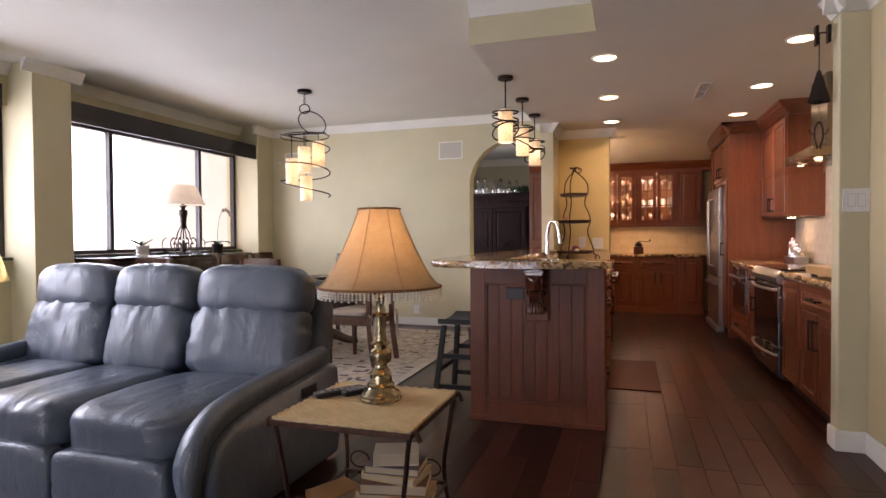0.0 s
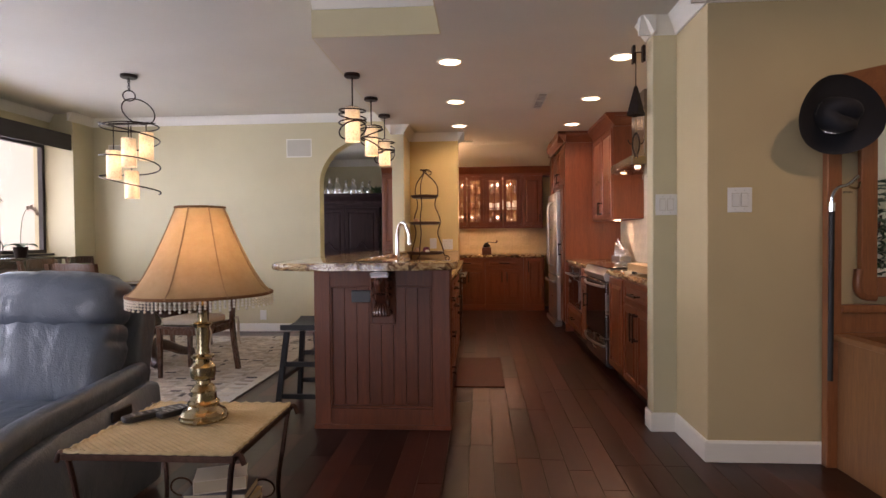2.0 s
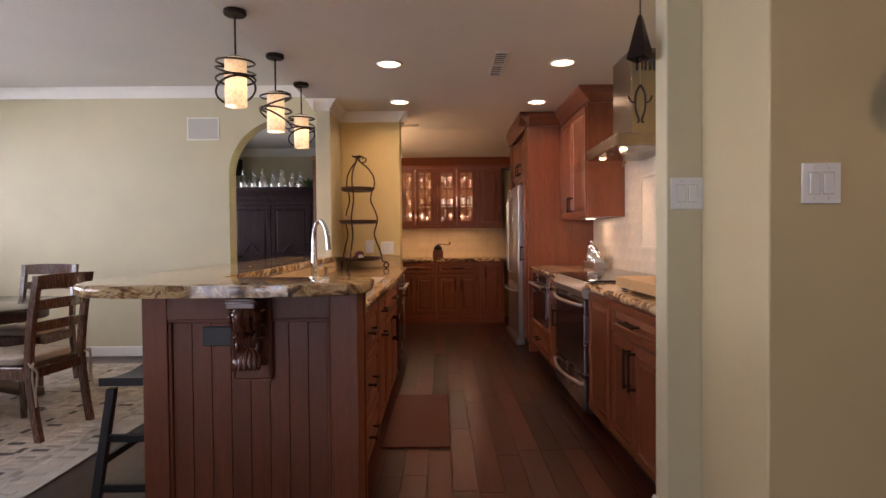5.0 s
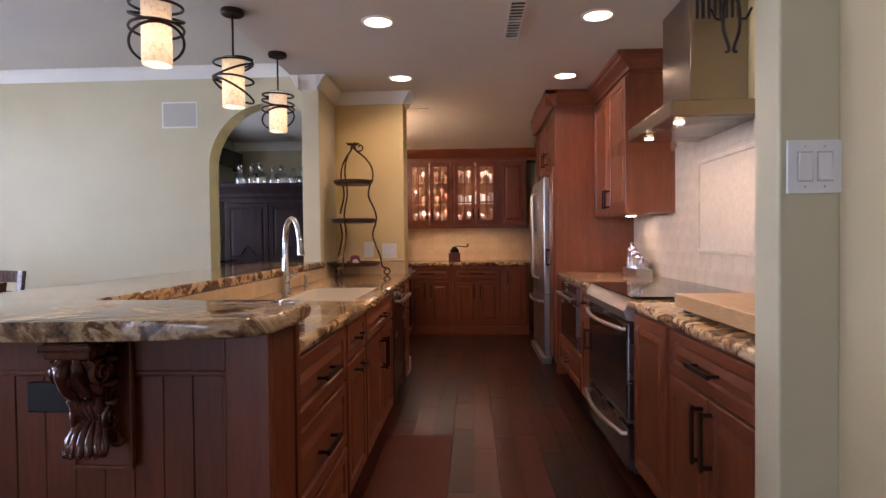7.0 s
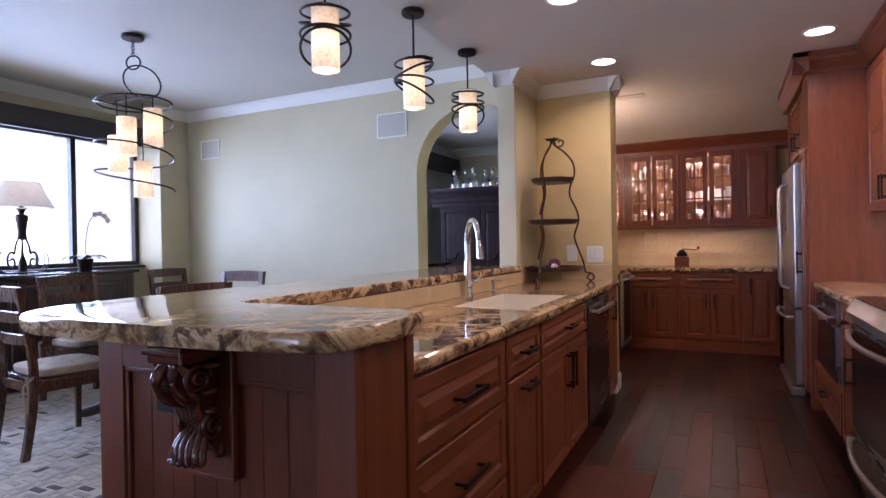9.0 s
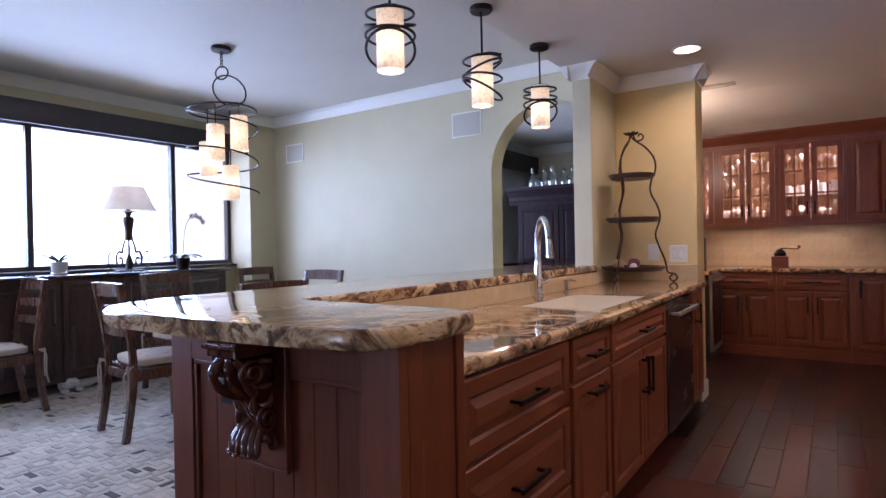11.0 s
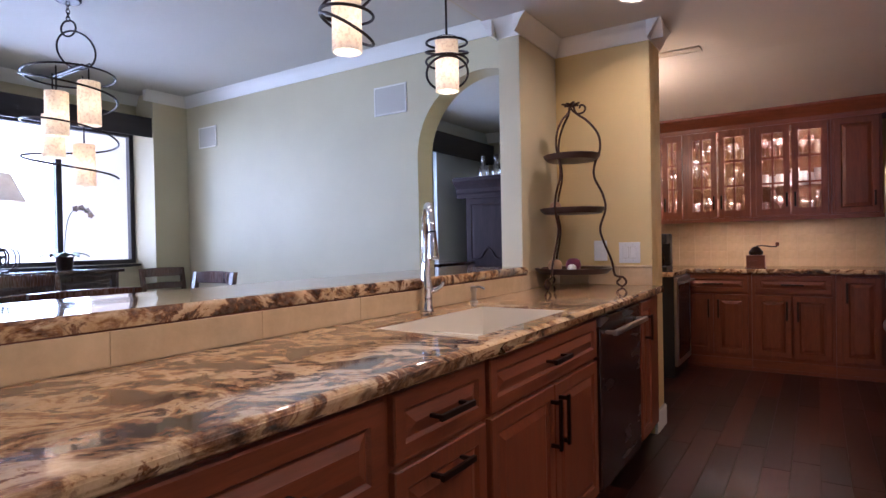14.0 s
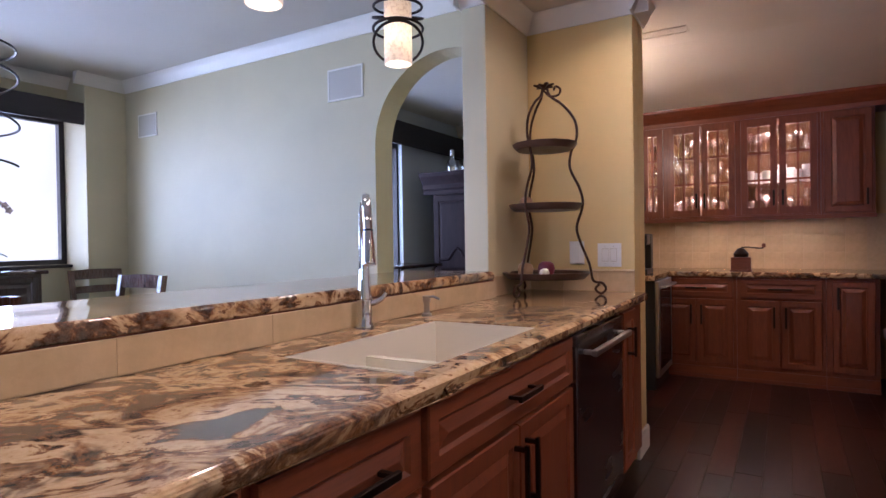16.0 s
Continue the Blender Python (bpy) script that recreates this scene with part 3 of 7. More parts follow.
crown("crown_column", (CX - 0.085, 5.59), (1.848, 5.59), (0, -1), KC, 0.10)
crown("crown_column_side", (CX, 5.51), (CX, 5.71), (-1, 0), KC, 0.10)
crown("crown_return", (1.848, 5.03), (1.848, 5.59), (-1, 0), KC, 0.10)
crown("crown_entry", (1.76, 5.115), (4.1, 5.115), (0, -1), KC, 0.10)

# far kitchen and den enclosure
YB = 12.04
DX = -2.40
setting("wall_back", box(-0.43, YB, 0, 2.42, YB + 0.1, KC), NOOK, "kitchen end wall", "wall")
setting("wall_den_side", box(-0.43, 9.51, 0, -0.305, YB, KC), NOOK, "wall between kitchen and den", "wall")
setting("wall_den_end", box(DX - 0.2, 12.3, 0, -0.33, 12.4, 2.62), WALL, "den end wall", "wall")
setting("wall_den_west", boxes((DX - 0.15, 9.51, 0, DX, 12.3, 0.85), (DX - 0.15, 9.51, 2.25, DX, 12.3, 2.62), (DX - 0.15, 9.51, 0.85, DX, 9.75, 2.25), (DX - 0.15, 11.06, 0.85, DX, 12.3, 2.25)), DENW, "den side wall with a window", "wall")
setting("wall_den_east", box(-0.43, YB, 0, -0.33, 12.3, 2.62), WALL, "den side wall", "wall")
crown("crown_den", (DX, 12.3), (-0.43, 12.3), (0, -1), 2.62, 0.12)
w = thing("window_den", (DX - 0.08, 9.75, 0.85), "dark framed den window with bright daylight outside", "window", kind="structure")
part("window_frame", boxes((-0.03, 0, 0, 0.03, 1.31, 0.05), (-0.03, 0, 1.35, 0.03, 1.31, 1.40), (-0.03, 0, 0.05, 0.03, 0.05, 1.35), (-0.03, 1.28, 0.05, 0.03, 1.31, 1.35)), ESPRESSO, w)
g = part("pane", box(-0.004, 0.05, 0.05, 0.004, 1.28, 1.35), PANE, w)
g.visible_shadow = False
v = thing("valance", (DX, 9.6, 2.20), "dark wooden valance over the den window", "valance", "window valances")
part("valance_face", box(0.12, 0, 0, 0.14, 2.6, 0.24, 0.004), ESPRESSO, v)
part("valance_top", box(0.0, 0, 0.225, 0.12, 2.6, 0.24), ESPRESSO, v)
part("valance_end", box(0.0, 2.58, 0.0, 0.12, 2.6, 0.225), ESPRESSO, v)

# bright sky and distance outside
setting("backdrop_west", box(-14, -11.8, -4, -13.9, 15.995, 12), OUTSIDE, "bright hazy daylight outside", "backdrop")
setting("backdrop_north", box(-13.95, 16, -4, -2.6, 16.1, 12), OUTSIDE, "bright hazy daylight outside", "backdrop")
EXTW = paint("exterior_stucco", (0.70, 0.66, 0.60), 0.8, 80)
setting("balcony_wall", box(-6.6, 8.98, -0.1, -4.98, 9.2, 3.2), EXTW, "pale stucco balcony wall outside", "wall")
setting("ground", box(-60, -60, -4.2, 60, 60, -4.05), EXTW, "pale ground far below the windows", "ground")

# ---- cabinets ----
def door_mesh(x0, z0, x1, z1, t=0.02, frame_w=0.055, raised=True):
    """A framed door with a raised field, facing -y with its back at y = 0."""
    bm = bmesh.new()
    f = min(frame_w, (x1 - x0) * 0.28, (z1 - z0) * 0.3)
    levels = [(0, 0), (0, -t + 0.004), (0.004, -t), (f - 0.008, -t), (f, -t + 0.009), (f + 0.004, -t + 0.009)]
    if raised:
        levels += [(f + 0.028, -t + 0.001), (f + 0.030, -t)]
    rings = []
    for i, y in levels:
        rings.append([bm.verts.new(p) for p in ((x0 + i, y, z0 + i), (x1 - i, y, z0 + i), (x1 - i, y, z1 - i), (x0 + i, y, z1 - i))])
    for a, b in zip(rings, rings[1:]):
        for k in range(4):
            bm.faces.new((a[k], a[(k + 1) % 4], b[(k + 1) % 4], b[k]))
    bm.faces.new(rings[-1])
    bm.faces.new(rings[0][::-1])
    return bm


def pull(x, z, length=0.13, upright=True, out=0.032, parent=None, y=-0.02):
    """A square bronze bar pull on two posts."""
    h = length / 2
    s = 0.008
    if upright:
        bm = boxes((x - s, y - out - 0.011, z - h, x + s, y - out, z + h), (x - 0.005, y - out, z - h + 0.006, x + 0.005, y, z - h + 0.020), (x - 0.005, y - out, z + h - 0.020, x + 0.005, y, z + h - 0.006), bev=0.0015)
    else:
        bm = boxes((x - h, y - out - 0.011, z - s, x + h, y - out, z + s), (x - h + 0.006, y - out, z - 0.005, x - h + 0.020, y, z + 0.005), (x + h - 0.020, y - out, z - 0.005, x + h - 0.006, y, z + 0.005), bev=0.0015)
    return part("handle", bm, BRONZE, parent, "dark bronze bar handle")


def front(cab, x0, z0, x1, z1, name="door", handle=None, hlen=0.13, wide=False):
    p = part(name, door_mesh(x0, z0, x1, z1), CHERRYX if wide else CHERRY, cab)
    if handle == "bar":
        pull((x0 + x1) / 2, (z0 + z1) / 2, hlen, False, parent=p)
    elif handle == "left":
        pull(x0 + 0.035, handle_z(z0, z1), hlen, True, parent=p)
    elif handle == "right":
        pull(x1 - 0.035, handle_z(z0, z1), hlen, True, parent=p)
    return p


def handle_z(z0, z1):
    return z1 - 0.13 if z0 < 1.0 else z0 + 0.12


def base_cabinet(place, turn, w, label, fronts, depth=0.58, group="base cabinets", toe=True, hollow=False):
    c = thing("base_cabinet", place, label, "cabinet", group, turn)
    if hollow:
        part("body", boxes((0.001, 0, 0.10, w - 0.001, 0.018, 0.872), (0.001, 0.018, 0.10, 0.018, depth, 0.872), (w - 0.018, 0.018, 0.10, w - 0.001, depth, 0.872), (0.018, 0.018, 0.10, w - 0.018, depth, 0.12)), CHERRY, c)
    else:
        part("body", box(0.001, 0, 0.10, w - 0.001, depth, 0.872), CHERRY, c)
    if toe:
        part("toe_kick", box(0.001, 0.06, 0.0, w - 0.001, 0.08, 0.10), TOE, c)
    for f in fronts:
        front(c, *f)
    return c


XF = 0.41      # island cabinet fronts, facing +x
# island run, from the bar end to the nook
base_cabinet((XF, 5.816, 0), 90, 0.774, "cherry base cabinet with two deep drawers and bronze bar handles",
             [(0.02, 0.64, 0.755, 0.86, "drawer", "bar", 0.20, True), (0.02, 0.36, 0.755, 0.625, "drawer", "bar", 0.20, True), (0.02, 0.115, 0.755, 0.345, "drawer", "bar", 0.20, True)])
base_cabinet((XF, 6.59, 0), 90, 0.45, "narrow cherry base cabinet with a drawer and a pull-out below",
             [(0.015, 0.70, 0.435, 0.86, "drawer", "bar", 0.16, True), (0.015, 0.115, 0.435, 0.685, "door", None)])
base_cabinet((XF, 7.04, 0), 90, 0.98, "cherry sink cabinet with a false drawer and two doors",
             [(0.015, 0.70, 0.965, 0.86, "drawer", "bar", 0.16, True), (0.015, 0.115, 0.487, 0.685, "door", "right", 0.18), (0.493, 0.115, 0.965, 0.685, "door", "left", 0.18)], hollow=True)
for o in [o for o in bpy.data.objects if o.name.startswith("base_cabinet") and "pull-out" in o["label"]]:
    d = [k for k in o.children if k.name.startswith("door")][0]
    pull(0.225, 0.635, 0.16, False, parent=d)
c = base_cabinet((XF, 8.69, 0), 90, 0.34, "narrow cherry pull-out beside the dishwasher", [(0.06, 0.115, 0.30, 0.86, "door", None)])
pull(0.13, 0.72, 0.14, True, parent=[k for k in c.children if k.name.startswith("door")][0])
part("end_panel", box(0.341, 0.0, 0.10, 0.51, 0.03, 0.872), CHERRY, c)

dw = thing("dishwasher", (XF, 8.02, 0), "stainless steel built-in dishwasher with a bar handle", "dishwasher", turn=90)
part("body", box(0.005, 0.0, 0.10, 0.665, 0.56, 0.868), TOE, dw)
part("door_panel", box(0.01, -0.028, 0.11, 0.66, -0.001, 0.862, 0.006), DARKSTEEL, dw, "brushed stainless front")
part("handle", boxes((0.06, -0.085, 0.782, 0.61, -0.062, 0.806), (0.07, -0.062, 0.785, 0.095, -0.028, 0.803), (0.575, -0.062, 0.785, 0.60, -0.028, 0.803), bev=0.006), STEEL, dw)
part("badge", box(0.50, -0.031, 0.16, 0.56, -0.028, 0.175), CHROME, dw)

# island end: beadboard panel, framed, under the bar
isl = thing("island_end", (0, 5.555, 0), "cherry beadboard island end panel with a black outlet plate", "kitchen island")
IX0, IX1 = -0.395, 0.462
part("stile", box(IX0, 0, 0.0, IX0 + 0.10, 0.03, 1.005, 0.003), PANEL, isl)
part("stile", box(IX1 - 0.11, 0, 0.0, IX1, 0.03, 1.005, 0.003), PANEL, isl)
part("top_rail", box(IX0 + 0.1, 0.001, 0.905, IX1 - 0.11, 0.03, 1.005, 0.002), PANEL, isl)
part("base_rail", boxes((IX0 + 0.1, 0.001, 0.0, IX1 - 0.11, 0.03, 0.13), (IX0 - 0.006, -0.008, 0.0, IX1 + 0.004, 0.03, 0.03), bev=0.003), PANEL, isl)
part("moulding", boxes((IX0 + 0.1, 0.006, 0.13, IX1 - 0.11, 0.028, 0.148), (IX0 + 0.1, 0.006, 0.89, IX1 - 0.11, 0.028, 0.905), (IX0 + 0.1, 0.006, 0.148, IX0 + 0.114, 0.028, 0.89), (IX1 - 0.124, 0.006, 0.148, IX1 - 0.11, 0.028, 0.89), bev=0.004), PANEL, isl)
bx0, bx1, nb = IX0 + 0.114, IX1 - 0.124, 8
for i in range(nb):
    w = (bx1 - bx0) / nb
    part("bead_board", box(bx0 + i * w + 0.0006, 0.018, 0.14, bx0 + (i + 1) * w - 0.0006, 0.035, 0.895, 0.0020, 1), PANEL, isl)
part("knee_wall", box(IX0, 0.0365, 0.0, -0.205, 3.14, 1.005), PANEL, isl)
part("end_core", box(-0.204, 0.0365, 0.0, IX1 - 0.02, 0.26, 1.005), PANEL, isl)
part("corner_post", box(IX1 - 0.019, 0.031, 0.0, IX1, 0.085, 1.005, 0.004), PANEL, isl)
part("side_panel", box(IX1 - 0.019, 0.087, 0.0, IX1 - 0.006, 0.22, 1.005, 0.002), PANEL, isl)
part("corner_post", box(IX1 - 0.019, 0.222, 0.0, IX1, 0.26, 1.005, 0.004), PANEL, isl)
outl = part("outlet_plate", box(-0.155, -0.006, 0.80, -0.035, 0.017, 0.875, 0.003), BLACKPL, isl, "black outlet plate")

# granite: raised L-shaped bar and the sink counter
ZB = 1.05
bar = [(0.505, 5.66)] + arc(0.385, 5.54, 0.12, -5, -80, 6) + [(0.20, 5.408), (0.0, 5.397), (-0.25, 5.402)] + arc(-0.42, 5.672, 0.27, -90, -180, 8) + [(-0.705, 5.88), (-0.71, 6.2), (-0.71, 8.69), (-0.20, 8.69), (-0.20, 5.875)] + arc(-0.17, 5.875, 0.03, 180, 270, 3) + [(0.40, 5.845)] + arc(0.435, 5.78, 0.068, 85, 5, 6)
b1 = thing("bar_counter", (0, 0, 0), "polished cream, gold and black granite raised bar counter", "counter")
part("granite_slab", prism(bar, ZB - 0.045, ZB, 0.016, 4), GRANITE, b1, smooth=40)
part("plywood_underlay", box(-0.39, 5.60, 1.0055, -0.21, 8.68, ZB - 0.0455), TOE, b1, "dark underlay strip")
b2 = thing("sink_counter", (0, 0, 0), "polished swirling cream and brown granite sink counter", "counter")
ZC = 0.915
SX0, SX1, SY0, SY1 = -0.045, 0.365, 7.10, 7.85
bm = bmesh.new()
for d in ((-0.2, 5.816, 0.44, SY0), (-0.2, SY1, 0.44, 9.245), (-0.2, SY0, SX0, SY1), (SX1, SY0, 0.44, SY1)):
    add_box(bm, d[0], d[1], ZC - 0.042, d[2], d[3], ZC)
bmesh.ops.remove_doubles(bm, verts=bm.verts[:], dist=1e-5)
es = [e for e in bm.edges if all(abs(v.co.x - 0.44) < 1e-4 for v in e.verts) and abs(e.verts[0].co.z - e.verts[1].co.z) < 1e-5]
bmesh.ops.bevel(bm, geom=es, offset=0.015, segments=4, profile=0.5, affect="EDGES")
part("granite_slab", bm, GRANITE, b2)
part("granite_extension", box(-0.23, 8.70, ZC - 0.042, -0.2005, 9.245, ZC), GRANITE, b2)

sink = thing("sink", (0, 0, 0), "cream porcelain undermount double sink", "sink")
bm = bmesh.new()
zs = ZC - 0.03
for d in ((SX0 + 0.0005, SY0 + 0.0005, SX0 + 0.012, SY1 - 0.0005), (SX1 - 0.012, SY0 + 0.0005, SX1 - 0.0005, SY1 - 0.0005)):
    add_box(bm, d[0], d[1], 0.70, d[2], d[3], ZC - 0.004)
for d in ((SX0 + 0.012, SY0 + 0.0005, SX1 - 0.012, SY0 + 0.012), (SX0 + 0.012, SY1 - 0.012, SX1 - 0.012, SY1 - 0.0005)):
    add_box(bm, d[0], d[1], 0.70, d[2], d[3], ZC - 0.004)
add_box(bm, SX0 + 0.012, SY0 + 0.33, 0.70, SX1 - 0.012, SY0 + 0.36, zs - 0.03)
add_box(bm, SX0 + 0.0005, SY0 + 0.0005, 0.69, SX1 - 0.0005, SY1 - 0.0005, 0.70)
part("basin", bm, PORCELAIN, sink)
for sy in (SY0 + 0.15, SY0 + 0.5):
    part("drain", lathe([(0, 0.702), (0.04, 0.702), (0.045, 0.706), (0.03, 0.703), (0, 0.7025)], 20, (0.16, sy, 0)), STEEL, sink)

# right run
XR = 1.76
base_cabinet((XR, 6.48, 0), -90, 0.76, "cherry base cabinet with a drawer over two doors",
             [(0.015, 0.70, 0.745, 0.86, "drawer", "bar", 0.20, True), (0.015, 0.115, 0.378, 0.685, "door", "right", 0.2), (0.382, 0.115, 0.745, 0.685, "door", "left", 0.2)])
base_cabinet((XR, 6.98, 0), -90, 0.50, "cherry base cabinet with one tall door", [(0.02, 0.115, 0.47, 0.86, "door", None)])
c = base_cabinet((XR, 8.30, 0), -90, 0.38, "narrow cherry base cabinet with a drawer and a door", [(0.015, 0.70, 0.365, 0.86, "drawer", "bar", 0.1, True), (0.015, 0.115, 0.365, 0.685, "door", "right", 0.14)])
c = base_cabinet((XR, 9.34, 0), -90, 1.03, "cherry base cabinet below the built-in drawer microwave", [(0.02, 0.115, 1.01, 0.36, "drawer", "bar", 0.16, True)])
mw = thing("drawer_microwave", (XR, 9.34, 0), "stainless steel drawer microwave built into the cabinet", "microwave", turn=-90)
part("body", box(0.15, -0.022, 0.39, 0.90, 0.0, 0.85, 0.004), DARKSTEEL, mw)
part("window", box(0.19, -0.026, 0.45, 0.86, -0.0225, 0.70), BLACKGLASS, mw)
part("handle", boxes((0.20, -0.075, 0.745, 0.85, -0.055, 0.768), (0.22, -0.055, 0.75, 0.24, -0.022, 0.765), (0.81, -0.055, 0.75, 0.83, -0.022, 0.765), bev=0.005), STEEL, mw)

rng = thing("range", (XR, 7.94, 0), "stainless steel slide-in electric range with a black glass door", "stove", turn=-90)
W = 0.94
part("body", box(0.004, 0.0, 0.06, W - 0.004, 0.60, 0.87), TOE, rng)
part("oven_door", box(0.01, -0.035, 0.30, W - 0.01, -0.001, 0.80, 0.006), DARKSTEEL, rng)
part("oven_window", box(0.03, -0.038, 0.315, W - 0.03, -0.0352, 0.79, 0.001), BLACKGLASS, rng, "dark glass oven window")
part("drawer_front", box(0.01, -0.035, 0.07, W - 0.01, -0.001, 0.285, 0.006), DARKSTEEL, rng)


def bowed(z, w):
    pts = [(0.05 + (w - 0.1) * i / 12, -0.055 - 0.045 * math.sin(math.pi * i / 12), z) for i in range(13)]
    return tube([(0.05, -0.03, z)] + pts + [(w - 0.05, -0.03, z)], 0.012, 10)


part("oven_handle", bowed(0.765, W), STEEL, rng, smooth=50)
part("drawer_handle", bowed(0.245, W), STEEL, rng, smooth=50)
part("control_panel", extrude_profile([(0, 0.81), (0.04, 0.815), (0.055, 0.86), (0.02, 0.92), (0, 0.92)], (0.004, -0.0005), (W - 0.004, -0.0005), (0, -1)), STEEL, rng)
part("cooktop", box(0.0, -0.02, 0.921, W, 0.60, 0.932, 0.003), BLACKGLASS, rng, "black ceramic cooktop")
part("badge", box(W - 0.55, -0.039, 0.285, W - 0.45, -0.0355, 0.30), CHROME, rng)

rc = thing("range_counter", (0, 0, 0), "polished granite counter beside the range", "counter")
for k, (y0, y1) in enumerate(((5.715, 6.995), (7.945, 9.345))):
    bm = box(1.725, y0, ZC - 0.042, 2.418, y1, ZC)
    es = [e for e in bm.edges if all(abs(v.co.x - 1.725) < 1e-4 for v in e.verts) and abs(e.verts[0].co.z - e.verts[1].co.z) < 1e-5]
    bmesh.ops.bevel(bm, geom=es, offset=0.015, segments=4, profile=0.5, affect="EDGES")
    part("granite_slab", bm, GRANITE, rc, smooth=40)

# tall fridge surround with side panel, upper cabinet and hood
tow = thing("fridge_surround", (1.72, 9.35, 0), "tall cherry fridge surround with doors over the fridge", "cabinet")
part("side_panel", box(0.0, 0, 0.0, 0.698, 0.03, 2.38), CHERRY, tow)
part("stile", box(0.0, 0.031, 0.1, 0.03, 0.30, 2.38), CHERRY, tow)
part("far_panel", box(0.0, 1.33, 0.0, 0.698, 1.36, 2.38), CHERRY, tow)
part("bridge_body", box(0.03, 0.031, 1.86, 0.69, 1.329, 2.38), CHERRY, tow)
for y0, h in ((0.05, 1.3), (0.70, 0.73)):
    d = part("door", turned(door_mesh(0, 1.90, 0.60, 2.36), pose(0.03, y0 + 0.61, 0, 0, 0, -90)), CHERRY, tow)
    hx = y0 + 0.07 if y0 > 0.5 else y0 + 0.54
    part("handle", boxes((-0.035, hx, 1.93, -0.024, hx + 0.011, 2.06), (-0.024, hx, 1.935, 0.01, hx + 0.011, 1.95), (-0.024, hx, 2.04, 0.01, hx + 0.011, 2.055)), BRONZE, d)
d = part("tall_door", turned(door_mesh(0, 0.12, 0.26, 1.86), pose(0.0, 0.30, 0, 0, 0, -90)), CHERRY, tow)
part("handle", boxes((-0.06, 0.24, 0.95, -0.049, 0.251, 1.12), (-0.049, 0.24, 0.96, -0.02, 0.251, 0.975), (-0.049, 0.24, 1.095, -0.02, 0.251, 1.11)), BRONZE, d)
CROWNP = [(0, 2.38), (0.02, 2.38), (0.025, 2.40), (0.05, 2.43), (0.075, 2.455), (0.08, 2.475), (0.095, 2.48), (0.095, KC - 0.002), (0, KC - 0.002)]
part("crown_moulding", extrude_profile(CROWNP, (0.0, -0.095), (0.0, 1.36), (-1, 0)), CHERRYX, tow)
part("crown_return", extrude_profile(CROWNP, (-0.095, 0.0), (0.35, 0.0), (0, -1)), CHERRYX, tow)

fr = thing("refrigerator", (1.66, 9.72, 0), "stainless steel french door refrigerator", "refrigerator")
part("body", box(0.07, 0.0, 0.03, 0.74, 0.95, 1.80), BLACKPL, fr)
for y0, y1 in ((0.005, 0.472), (0.478, 0.945)):
    d = part("door", box(0.0, y0, 0.68, 0.069, y1, 1.80, 0.012), STEEL, fr)
    hy = 0.43 if y0 < 0.1 else 0.52
    part("handle", tube([(0.0, hy, 0.80), (-0.05, hy, 0.82), (-0.06, hy, 0.86), (-0.06, hy, 1.62), (-0.05, hy, 1.66), (0.0, hy, 1.68)], 0.013, 10), STEEL, d, smooth=50)
d = part("freezer_drawer", box(0.0, 0.005, 0.08, 0.069, 0.945, 0.67, 0.012), STEEL, fr)
part("handle", tube([(0.0, 0.08, 0.60)] + [(-0.045 - 0.03 * math.sin(math.pi * i / 10), 0.08 + 0.079 * i, 0.60) for i in range(11)] + [(0.0, 0.87, 0.60)], 0.013, 10), STEEL, d, smooth=50)
part("kick_grille", box(-0.03, 0.0, 0.0, 0.069, 0.95, 0.07, 0.012), STEEL, fr)

up = thing("wall_cabinet", (2.08, 9.34, 0), "cherry wall cabinet with two raised panel doors beside the hood", "cabinet", "wall cabinets", -90)
part("body", box(0.0, 0.0, 1.39, 1.04, 0.338, 2.38), CHERRY, up)
front(up, 0.01, 1.40, 0.517, 2.36, "door", "right", 0.15)
front(up, 0.523, 1.40, 1.03, 2.36, "door", "left", 0.15)
part("crown_moulding", extrude_profile(CROWNP, (0.0, 0.0), (1.135, 0.0), (0, -1)), CHERRYX, up)
part("crown_return", extrude_profile(CROWNP, (1.04, 0.0), (1.04, 0.338), (1, 0)), CHERRYX, up)
part("puck_light", lathe([(0, 1.382), (0.035, 1.382), (0.04, 1.389), (0, 1.389)], 20, (0.48, 0.17, 0)), BULB, up, "lit round puck light")

hood = thing("range_hood", (2.418, 7.47, 0), "stainless steel chimney hood with a curved glass canopy", "range hood")
part("chimney", box(-0.30, -0.215, 1.90, -0.002, 0.215, KC - 0.002, 0.004), HOODSTEEL, hood)
part("vent_slots", boxes(*[(-0.27 + 0.03 * i, -0.218, 2.36, -0.255 + 0.03 * i, -0.2155, 2.48) for i in range(8)]), BLACKPL, hood)
part("motor_box", box(-0.46, -0.40, 1.815, -0.002, 0.40, 1.8995, 0.008), HOODSTEEL, hood)
bm = bmesh.new()
NU, NVV = 12, 10
grid = [[[bm.verts.new((-0.002 - 0.60 * j / NVV, -0.48 + 0.96 * i / NU, 1.822 + dz - 0.06 * (j / NVV) ** 3 * 1.0 - 0.05 * abs(2 * i / NU - 1) ** 2.5)) for j in range(NVV + 1)] for i in range(NU + 1)] for dz in (0, 0.008)]
for i in range(NU):
    for j in range(NVV):
        for g in grid:
            bm.faces.new((g[i][j], g[i + 1][j], g[i + 1][j + 1], g[i][j + 1]))
part("glass_canopy", bm, thin_glass("smoked_canopy_glass", 0.16), hood, "clear curved glass canopy", smooth=60)
for y in (-0.25, 0.25):
    part("hood_light", lathe([(0, 1.809), (0.022, 1.809), (0.027, 1.8135), (0, 1.814)], 20, (-0.37, y, 0)), BULB, hood, "lit round hood light")

